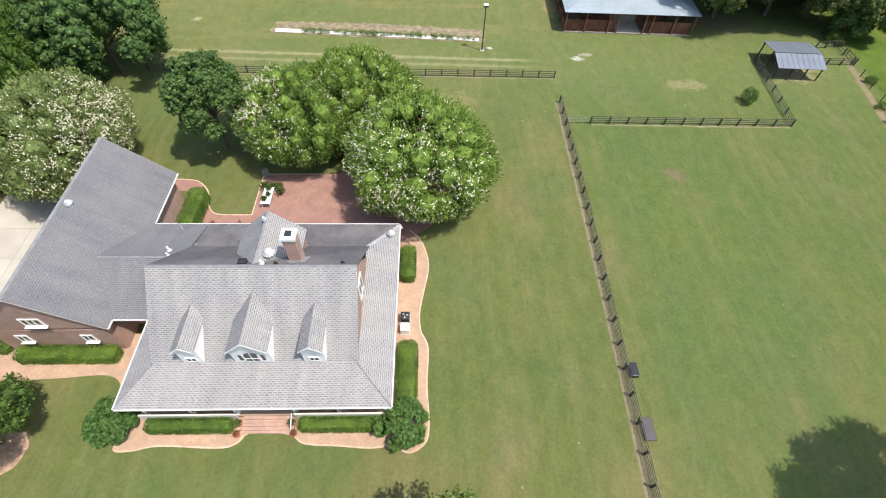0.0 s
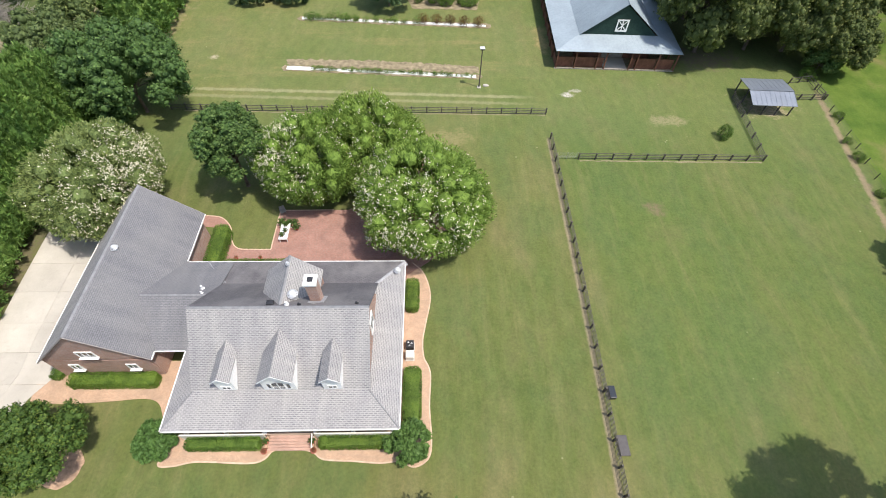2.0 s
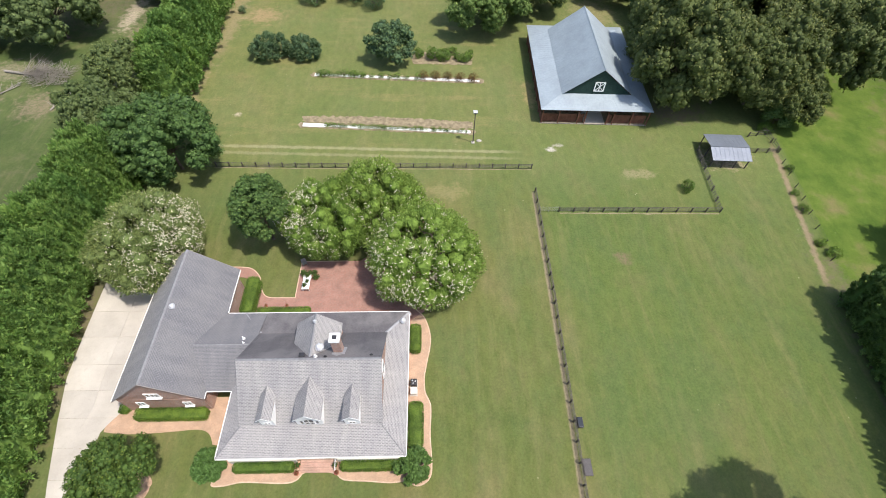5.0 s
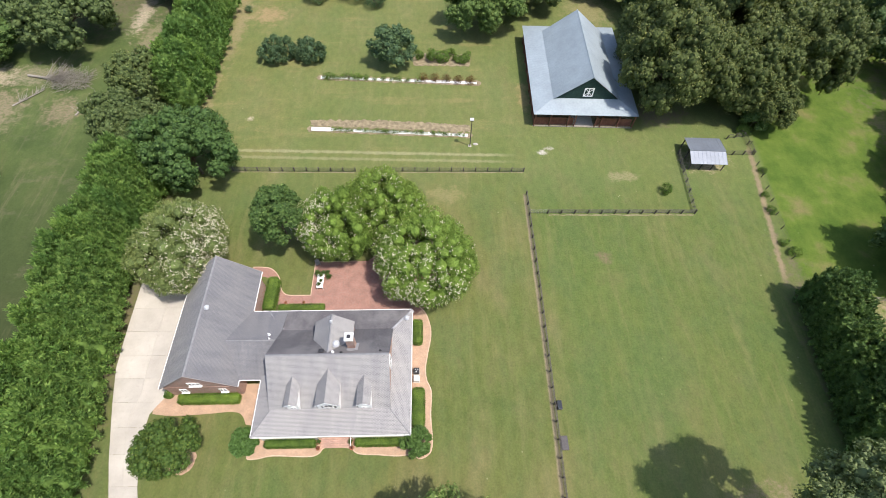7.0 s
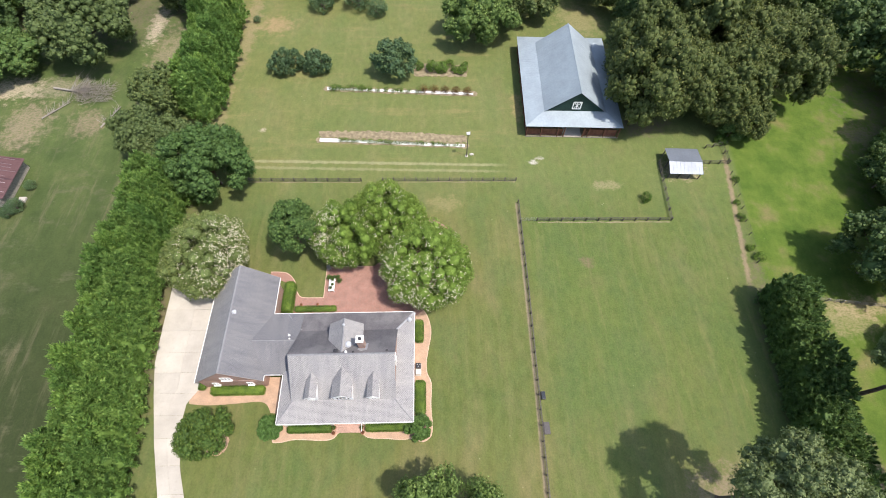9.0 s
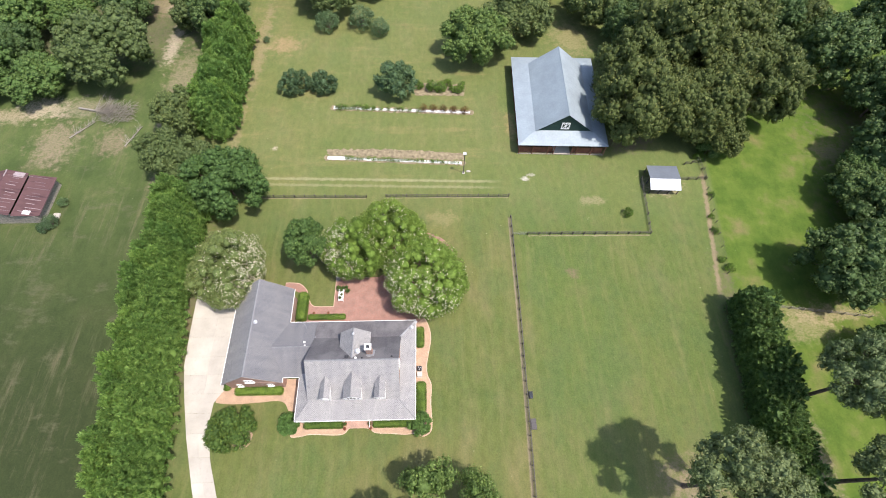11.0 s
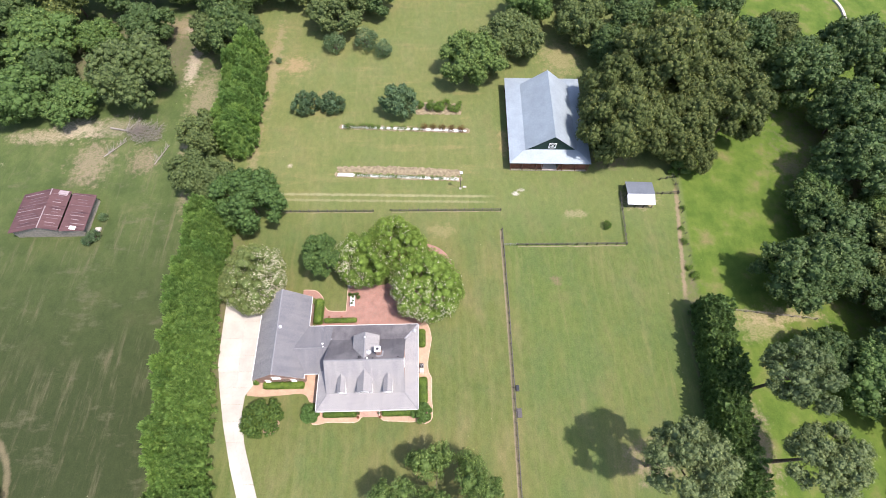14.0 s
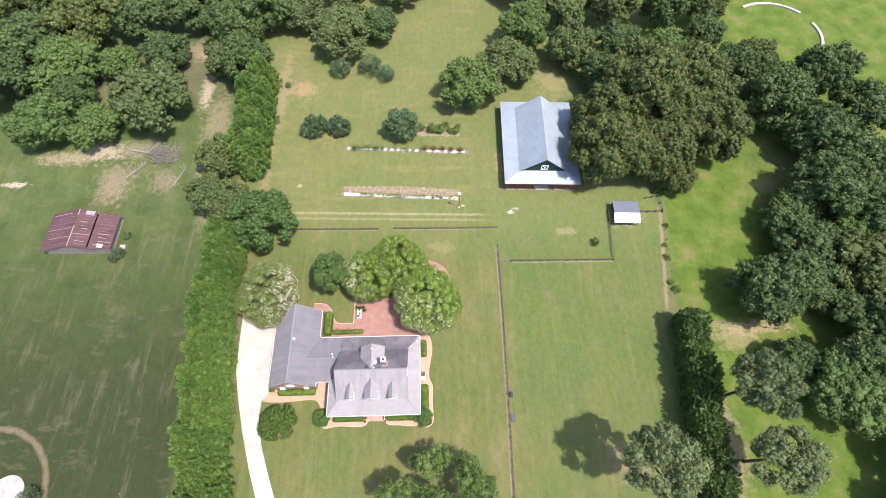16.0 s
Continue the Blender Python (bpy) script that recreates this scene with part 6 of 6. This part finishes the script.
# ---- clipped hedges and corner bushes ----
def hedge(x0, x1, y0, y1, h, label, seed=0):
    rg = np.random.default_rng(seed + 500)
    ob = thing("hedge", label, "hedge", "clipped hedges", at=((x0 + x1) / 2, (y0 + y1) / 2, 0))
    hx, hy = (x1 - x0) / 2, (y1 - y0) / 2
    part("hedge_core", B(-hx + 0.12, hx - 0.12, -hy + 0.12, hy - 0.12, -0.02, h - 0.1, bevel=min(hx, hy) * 0.5), L_BOX, ob)
    area = 4 * hx * hy + 4 * (hx + hy) * h
    n = int(area * 210)
    p = rg.uniform(-1, 1, (n, 3))
    w = np.array([4 * hx * hy, 4 * hy * h, 4 * hx * h])
    ax = rg.choice(3, n, p=w / w.sum())
    for i, k in ((0, 2), (1, 0), (2, 1)):
        m = ax == i
        p[m, k] = np.where(p[m, k] > 0, 1, -1) if k != 2 else 1.0
    nor = np.zeros((n, 3))
    nor[ax == 0, 2] = 1
    nor[ax == 1, 0] = p[ax == 1, 0]
    nor[ax == 2, 1] = p[ax == 2, 1]
    rnd = np.minimum(hx, hy) * 0.75
    pos = np.stack([p[:, 0] * hx, p[:, 1] * hy, (p[:, 2] + 1) / 2 * h], 1)
    # rounded corners in plan
    ex, ey = hx - rnd, hy - rnd
    dx, dy = np.maximum(np.abs(pos[:, 0]) - ex, 0), np.maximum(np.abs(pos[:, 1]) - ey, 0)
    l = np.hypot(dx, dy)
    over = (l > rnd)
    k = np.where(over, rnd / np.maximum(l, 1e-6), 1)
    pos[:, 0] = np.sign(pos[:, 0]) * (np.minimum(np.abs(pos[:, 0]), ex) + dx * k)
    pos[:, 1] = np.sign(pos[:, 1]) * (np.minimum(np.abs(pos[:, 1]), ey) + dy * k)
    pos += rg.normal(0, 0.045, (n, 3))
    v, f = leaf_quads(rg, pos, nor, rg.uniform(0.07, 0.16, n), 1.2, 0.6)
    c = new("leaves", quads_mesh("leaves", v.tolist(), f.tolist(), L_BOX))
    c.parent = ob
    return ob


hedge(-20.2, -13.25, -0.72, 0.3, 1.15, "clipped box hedge below the front porch", 1)
hedge(-7.75, -0.9, -0.72, 0.3, 1.15, "clipped box hedge below the front porch", 2)
hedge(0.0, 1.5, 13.9, 17.9, 1.2, "clipped rounded hedge beside the house wall", 3)
hedge(0.05, 1.85, 1.6, 7.2, 0.9, "clipped hedge with browned leaves beside the house", 4)
hedge(-33.7, -24.9, 5.45, 6.8, 1.15, "clipped box hedge below the garage windows", 5)
hedge(-24.0, -22.2, 19.8, 25.7, 1.7, "clipped rounded hedge behind the garage wing", 6)
hedge(-36.0, -34.8, 6.4, 7.8, 0.7, "small clipped shrub at the garage corner", 7)
hedge(-21.9, -14.4, 20.1, 21.2, 0.6, "low clipped hedge along the rear wall", 8)


def corner_bush(x, y, r, h, seed, label):
    """A rounded bush of leafy rosettes on short stems."""
    plant(bough_kind(h, r, 0.05, 6500, 0.20, L_BUSH, seed, 26, 8, 0.15, 1.7, 5), x, y, 1.0, seed * 0.7, label, "bush", "corner bushes", "bush")


corner_bush(0.75, -0.35, 2.1, 2.4, 7, "spiky green bush at the house corner")
corner_bush(-23.0, 0.0, 1.9, 2.4, 8, "spiky green bush at the house corner")


# ---- garden beds, lamp post, small things ----
def ragged(pts, step, amp, seed):
    """The closed outline with a crumbled edge."""
    rg = random.Random(seed)
    out = []
    for (ax, ay), (bx, by) in zip(pts, pts[1:] + pts[:1]):
        n = max(1, int(math.hypot(bx - ax, by - ay) / step))
        for i in range(n):
            out.append((ax + (bx - ax) * i / n + rg.uniform(-amp, amp) * 0.5, ay + (by - ay) * i / n + rg.uniform(-amp, amp)))
    return out


def bed(x0, x1, ya, yb, w, label, seed, bare_to=0.0):
    """A long planting bed under white film with plants in a row. ya, yb: its middle line's ends."""
    rg = random.Random(seed)
    L = x1 - x0
    ob = thing("garden_bed", label, "garden bed", "garden beds", at=(x0, 0, 0))
    soil = [(0, ya - w * 0.9), (L * 0.5, (ya + yb) / 2 - w), (L, yb - w * 0.9), (L + 0.8, yb), (L, yb + w), (L * 0.5, (ya + yb) / 2 + w), (0, ya + w * 0.9), (-0.6, ya)]
    part("soil", slab([(x, y, 0.05) for x, y in ragged(soil, 0.4, 0.2, seed)], 0.08), SOIL_M, ob)
    n = 40
    bm = bmesh.new()
    pts_l, pts_r = [], []
    for i in range(n + 1):
        x = 0.4 + (L - 0.8) * i / n
        y = ya + (yb - ya) * i / n
        k = 0.36 + rg.uniform(-0.1, 0.1) if i > n * bare_to else 0.5
        pts_l.append((x, y - k, 0.1))
        pts_r.append((x, y + k, 0.1))
    part("film", slab(pts_l + pts_r[::-1], 0.05, bm), FABRIC, ob, "white plastic mulch film")
    return ob


bed(-22.4, 14.2, 79.0, 76.8, 0.9, "long planting bed under white film with young plants", 3)
bed(-22.4, 11.3, 62.2, 60.0, 0.8, "long planting bed under white film with seedlings", 4, 0.13)
solid("trim", slab([(x, y, 0.03) for x, y in ragged([(-22.0, 63.1), (11.4, 60.9), (11.5, 63.0), (-5, 64.6), (-22.6, 65.0)], 0.4, 0.3, 8)], 0.05), SOIL_M, "strip of bare garden soil beside the bed", "soil", kind="structure")

LEAFY = [tree_kind(0.8 + 0.2 * i, 0.55 + 0.1 * i, 0.02, 260, 0.2, L_BOX, 200 + i, 6, cover=3.0) for i in range(2)]
RED_LEAF = foliage("reddish leaves", (0.10, 0.035, 0.02), (0.17, 0.07, 0.03), (0.14, 0.12, 0.04))
REDDY = tree_kind(1.5, 0.6, 0.1, 900, 0.14, RED_LEAF, 210, 6, cover=3.0)
rg = random.Random(9)
for k in range(26):
    x = -20.6 + 22.5 * k / 26 + rg.uniform(-0.3, 0.3)
    if rg.random() < 0.15:
        continue
    plant(rg.choice(LEAFY), x, 79.0 - 2.2 * (x + 22.4) / 36.6 + rg.uniform(-0.2, 0.2), rg.uniform(0.7, 1.5) * (0.95 if x < -12 else 0.75), k, "leafy young plant in the bed", "plant", "bed plants", "garden_plant")
for k in range(5):
    x = 1.6 + 2.7 * k
    plant(REDDY, x, 79.0 - 2.2 * (x + 22.4) / 36.6 + 0.2, 1.1, k, "reddish upright young plant in the bed", "plant", "bed plants", "garden_plant")
for k in range(34):
    x = -17.2 + 28 * k / 34 + rg.uniform(-0.25, 0.25)
    plant(LEAFY[0], x, 62.2 - 2.2 * (x + 22.4) / 33.7 + rg.uniform(-0.15, 0.3), rg.uniform(0.45, 0.85), k, "small seedling in the bed", "plant", "bed seedlings", "garden_plant")
solid("trim", slab([(x, y, 0.04) for x, y in ragged([(-1.8, 87.4), (5, 88.2), (13.2, 87.0), (12.4, 82.9), (5, 83.2), (-0.6, 83.4)], 0.4, 0.25, 9)], 0.06), SOIL_M, "mulched shrub bed beside a tree", "bed", kind="structure")
for x, y, s in ((0.5, 86.3, 0.7), (4.2, 85.6, 1.05), (6.3, 85.2, 0.9), (8.2, 87.0, 0.7), (9.6, 85.0, 0.6), (11.2, 84.6, 0.75), (12.0, 86.4, 0.6)):
    plant(SHRUB, x, y, s, x, "small shrub in the mulched bed", "shrub", "bed shrubs", "shrub")


def lamp_post(x, y, h):
    ob = thing("yard_lamp", "tall dark pole with a square yard lamp", "lamp post", at=(x, y, 0))
    bm = bmesh.new()
    tube(bm, (0, 0, -0.05), (0, 0, h - 0.2), 0.11, 0.08, 10)
    part("pole", bm, BLACK_WOOD, ob)
    bm = bmesh.new()
    box(bm, -0.35, 0.35, -0.35, 0.35, h - 0.22, h, bevel=0.04)
    head = part("lamp_head", bm, DARK_METAL, ob)
    p = new("lamp_cover", mesh_of(B(-0.37, 0.37, -0.37, 0.37, h, h + 0.05), GALV))
    p.parent = head
    bm = bmesh.new()
    box(bm, -0.3, 0.3, -0.3, 0.3, -0.02, 0.12, bevel=0.03)
    part("footing", bm, CONCRETE, ob)


lamp_post(11.2, 57.0, 7.1)
bm = bmesh.new()
bmesh.ops.create_icosphere(bm, subdivisions=2, radius=0.4)
for v in bm.verts:
    v.co = (v.co.x * 1.4, v.co.y * 0.7, max(-0.1, v.co.z * 0.6 + noise.noise(v.co * 3) * 0.1))
st = solid("stone", bm, CONCRETE, "pale stones lying at the lamp post foot", "stone")
st.location = (12.4, 57.4, 0.08)


def ac_unit(x, y, mat_body, fan, label):
    ob = thing("air_conditioner", label, "air conditioner", "air conditioners", at=(x, y, 0.05))
    part("base", B(-0.5, 0.5, -0.5, 0.5, -0.02, 0.08), CONCRETE, ob)
    part("body", B(-0.42, 0.42, -0.42, 0.42, 0.08, 0.85, bevel=0.05), mat_body, ob)
    bm = bmesh.new()
    for i in range(4):
        r = 0.1 + i * 0.085
        for k in range(20):
            a, b = 2 * math.pi * k / 20, 2 * math.pi * (k + 1) / 20
            tube(bm, (r * math.cos(a), r * math.sin(a), 0.875), (r * math.cos(b), r * math.sin(b), 0.875), 0.012, 0.012, 4, False)
    g = part("fan_grille", bm, fan, ob)
    bm = bmesh.new()
    for k in range(3):
        a = k * 2.094
        slab([(0.05 * math.cos(a), 0.05 * math.sin(a), 0.86), (0.33 * math.cos(a), 0.33 * math.sin(a), 0.862), (0.3 * math.cos(a + 0.7), 0.3 * math.sin(a + 0.7), 0.868)], 0.006, bm)
    p = new("fan_blade", mesh_of(bm, GALV))
    p.parent = g


ac_unit(0.62, 9.75, DARK_METAL, DARK_METAL, "dark grey air conditioner on a pad beside the house")
ac_unit(0.62, 8.6, plain("cream enamel", (0.72, 0.70, 0.64), 0.5, 0, 0.05), GALV, "cream air conditioner on a pad beside the house")


def bench():
    ob = thing("garden_table", "long white garden table with potted plants", "table", at=(-15.6, 25.3, 0.06))
    part("top", B(-0.55, 0.55, -1.3, 1.3, 0.66, 0.74, bevel=0.015), WHITE, ob)
    for x in (-0.45, 0.45):
        for y in (-1.15, 1.15):
            part("leg", B(x - 0.05, x + 0.05, y - 0.05, y + 0.05, -0.01, 0.66), WHITE, ob)


bench()


def pot(x, y, z, r, label, leaves=None, mat_=None, s=1.0):
    ob = thing("plant_pot", label, "plant pot", "plant pots", at=(x, y, z))
    bm = bmesh.new()
    tube(bm, (0, 0, 0), (0, 0, r * 1.5), r * 0.7, r, 14)
    tube(bm, (0, 0, r * 1.35), (0, 0, r * 1.55), r * 1.1, r * 1.1, 14)
    part("pot", bm, mat_ or CLAY, ob)
    if leaves:
        p = new("plant", leaves[0])
        p.parent = ob
        p.location = (0, 0, r * 1.3)
        p.scale = (s, s, s)


FLOWERY = tree_kind(0.55, 0.42, 0.0, 1300, 0.12, L_LIGHT, 220, 12, dome=True)
for x, y, z, r, s in ((-16.2, 26.9, 0.06, 0.24, 1.3), (-15.2, 26.9, 0.06, 0.24, 1.1), (-14.3, 26.2, 0.06, 0.26, 1.2), (-14.6, 27.1, 0.06, 0.22, 0.9), (-15.7, 24.5, 0.8, 0.14, 0.8), (-15.4, 25.2, 0.8, 0.13, 0.7), (-15.5, 26.2, 0.8, 0.13, 0.9)):
    pot(x, y, z, r, "terracotta pot with a bushy green plant", FLOWERY, s=s)
for x, y, z in ((-12.75, -0.1, 0.0), (-8.4, -0.1, 0.0)):
    pot(x, y, z + 0.5, 0.27, "pot with a green plant beside the steps", FLOWERY, s=0.75)
for x, y in ((-12.9, -0.85), (-8.25, -0.85)):
    pot(x, y, 0.05, 0.27, "terracotta pot with red flowers beside the steps", (REDDY[0],), s=0.26)
for x in (-20.9, -17.95):
    pot(x, 21.55, 0.05, 0.22, "terracotta pot beside the rear path", (REDDY[0],), s=0.22)


def patio_chair(x, y, turn):
    """A metal garden armchair."""
    ob = thing("patio_chair", "grey metal garden armchair on the patio edge", "chair", at=(x, y, 0.055))
    ob.rotation_euler = (0, 0, turn)
    part("seat", B(-0.32, 0.32, -0.3, 0.3, 0.42, 0.48, bevel=0.02), GREY_BOX_LIGHT, ob)
    bm = bmesh.new()
    vs = [bm.verts.new((x0, y0, z0)) for x0 in (-0.34, 0.34) for y0, z0 in ((0.27, 0.48), (0.32, 0.48), (0.42, 1.0), (0.47, 1.0))]
    bmesh.ops.convex_hull(bm, input=vs)
    part("backrest", bm, GREY_BOX_LIGHT, ob)
    for sx in (-1, 1):
        for sy in (-1, 1):
            bm = bmesh.new()
            tube(bm, (sx * 0.28, sy * 0.25, 0.42), (sx * 0.32, sy * 0.3, -0.003), 0.025, 0.02, 8)
            part("leg", bm, GREY_BOX_LIGHT, ob)
        bm = bmesh.new()
        tube(bm, (sx * 0.35, -0.28, 0.68), (sx * 0.35, 0.36, 0.7), 0.03, 0.03, 8)
        tube(bm, (sx * 0.35, -0.26, 0.68), (sx * 0.33, -0.26, 0.46), 0.02, 0.02, 8)
        part("armrest", bm, GREY_BOX_LIGHT, ob)


GREY_BOX_LIGHT = plain("grey enamelled metal", (0.30, 0.29, 0.27), 0.5, 0.2, 0.15)
patio_chair(-16.5, 28.9, 0.5)


def trough(x, y, w, d, h, material, label, name):
    ob = thing(name, label, "trough", at=(x, y, 0))
    bm = bmesh.new()
    box(bm, -w / 2, w / 2, -d / 2, d / 2, -0.02, h, bevel=0.06)
    part("tub", bm, material, ob)
    part("water" if name == "water_trough" else "lid", B(-w / 2 + 0.08, w / 2 - 0.08, -d / 2 + 0.08, d / 2 - 0.08, h, h + 0.02), GLASS if name == "water_trough" else GREY_BOX, ob)


GREY_BOX = plain("grey plastic", (0.085, 0.078, 0.078), 0.6, 0, 0.15)
trough(21.5, 4.4, 0.7, 1.3, 0.55, DARK_METAL, "dark water trough beside the fence", "water_trough")
trough(21.45, -0.75, 1.0, 1.9, 0.3, GREY_BOX, "grey plastic feed box beside the fence", "feed_box")

# mulch rings
def ring(x, y, r, label, seed):
    rg = random.Random(seed)
    pts = [(x + r * rg.uniform(0.9, 1.1) * math.cos(a), y + r * rg.uniform(0.9, 1.1) * math.sin(a)) for a in [2 * math.pi * i / 18 for i in range(18)]]
    solid("trim", slab([(px, py, 0.04) for px, py in smooth_loop(pts, 3)], 0.06), MULCH, label, "mulch", kind="structure")


ring(-31.2, -2.0, 1.8, "brown mulch ring under the front tree", 1)
ring(0.75, -0.35, 0.9, "brown mulch ring under the corner bush", 2)
plant(SHRUB, 48.35, 44.3, 0.6, 0.3, "small lone tree beside the paddock fence", zs=1.5)
for x, y, s in ((69.5, 49.3, 0.9), (67.6, 43.2, 0.8), (67.2, 39.4, 1.0), (66.6, 32.2, 0.9), (69.6, 60.4, 1.5), (67.6, 30.0, 1.2)):
    plant(SHRUB, x, y, s * 0.5, x * 3, "scrubby sapling along the boundary fence", "shrub", "fence shrubs", "shrub")


plant(LIGHTS[0], 71.6, 61.8, 0.36, 0.8, "fresh green sapling behind the run-in shed", zs=1.1)


# fallen bare tree in the west field
def fallen_tree():
    ob = thing("fallen_tree", "fallen bleached bare tree with bristling branches", "fallen tree", at=(-88, 79.6, 0.3))
    rg = random.Random(4)
    bm = bmesh.new()
    tube(bm, (0, 0, 0), (8, -2.0, 0.3), 0.28, 0.2, 8)
    part("trunk", bm, GREY_WOOD, ob)
    bm = bmesh.new()
    for k in range(70):
        t = rg.uniform(0.55, 1.0)
        a = Vector((8 * t, -2 * t, 0.3))
        d = Vector((rg.uniform(0.2, 1.4), rg.uniform(-1, 0.9), rg.uniform(0, 0.6))).normalized() * rg.uniform(1.5, 6)
        tube(bm, a, a + d * 0.6, 0.06, 0.035, 5)
        for _ in range(2):
            e = d.normalized() * rg.uniform(0.8, 2) + Vector((rg.uniform(-1, 1), rg.uniform(-1, 1), rg.uniform(-0.1, 0.5)))
            tube(bm, a + d * 0.6, a + d * 0.6 + e, 0.03, 0.012, 4)
    part("branches", bm, GREY_WOOD, ob)
    bm = bmesh.new()
    for k in range(380):
        a = Vector((rg.uniform(7, 14.5), -2 + rg.uniform(-3.4, 2.6), rg.uniform(0, 0.5)))
        d = Vector((rg.uniform(-0.3, 1.2), rg.uniform(-0.8, 0.6), rg.uniform(-0.1, 0.7))).normalized() * rg.uniform(1.0, 3.0)
        tube(bm, a, a + d, 0.04, 0.016, 4)
    part("brushwood", bm, GREY_WOOD, ob)


fallen_tree()


def log_pile(x, y, n, turn, seed):
    """Broken limbs lying in the weeds."""
    rg = random.Random(seed)
    ob = thing("fallen_branch", "broken dead branch lying in the weeds", "branch", "fallen branches", at=(x, y, 0.1))
    ob.rotation_euler = (0, 0, turn)
    bm = bmesh.new()
    tube(bm, (0, 0, 0.05), (7.0, rg.uniform(-0.5, 0.5), 0.2), 0.16, 0.07, 7)
    for k in range(n):
        a = Vector((rg.uniform(1, 7), 0, 0.15))
        d = Vector((rg.uniform(0.2, 1), rg.uniform(-1, 1), rg.uniform(0, 0.4))).normalized() * rg.uniform(0.8, 2.4)
        tube(bm, a, a + d, 0.05, 0.015, 5)
    part("limb", bm, GREY_WOOD, ob)


log_pile(-87.0, 69.5, 26, 0.9, 31)
log_pile(-72.5, 66.5, 20, 1.25, 32)
for x, y, s in ((-81.5, 44.0, 1.0), (-82.6, 42.6, 0.8), (-81.0, 49.5, 0.7)):
    plant(DULL_SHRUB, x, y, s, x, "rank weeds beside the old shed", "weeds", "shed weeds", "weed_clump")
solid("trim", slab([(-90.0 + 3.7 * math.cos(a), -13.6 + 3.7 * math.sin(a), 0.06) for a in [2 * math.pi * i / 28 for i in range(28)]], 0.1), OLD_CONCRETE, "round pale concrete pad in the field", "concrete pad", kind="structure")
plant(DULL_SHRUB, -83.6, -14.6, 1.4, 0.4, "dull bush beside the concrete pad", "shrub", "", "shrub")
bl = solid("concrete_block", B(-0.7, 0.7, -0.6, 0.6, -0.02, 0.4, bevel=0.05), CONCRETE, "pale concrete block beside the old shed", "block")
bl.location = (-81.6, 46.2, 0)


# low white curved wall beyond the woods
def curve_wall(cx, cy, r, a0, a1, label):
    bm = bmesh.new()
    n = 24
    pts = [(cx + r * math.cos(math.radians(a0 + (a1 - a0) * i / n)), cy + r * math.sin(math.radians(a0 + (a1 - a0) * i / n))) for i in range(n + 1)]
    inn = [(cx + (r - 0.9) * math.cos(math.radians(a0 + (a1 - a0) * i / n)), cy + (r - 0.9) * math.sin(math.radians(a0 + (a1 - a0) * i / n))) for i in range(n + 1)]
    slab([(x, y, 0.5) for x, y in pts + inn[::-1]], 0.52, bm)
    solid("low_wall", bm, CONCRETE, label, "wall", "curved white walls")


curve_wall(129, 128, 16.5, 40, 120, "low white curved wall on the far lawn")
curve_wall(129, 128, 16.0, -30, 18, "low white curved wall on the far lawn")
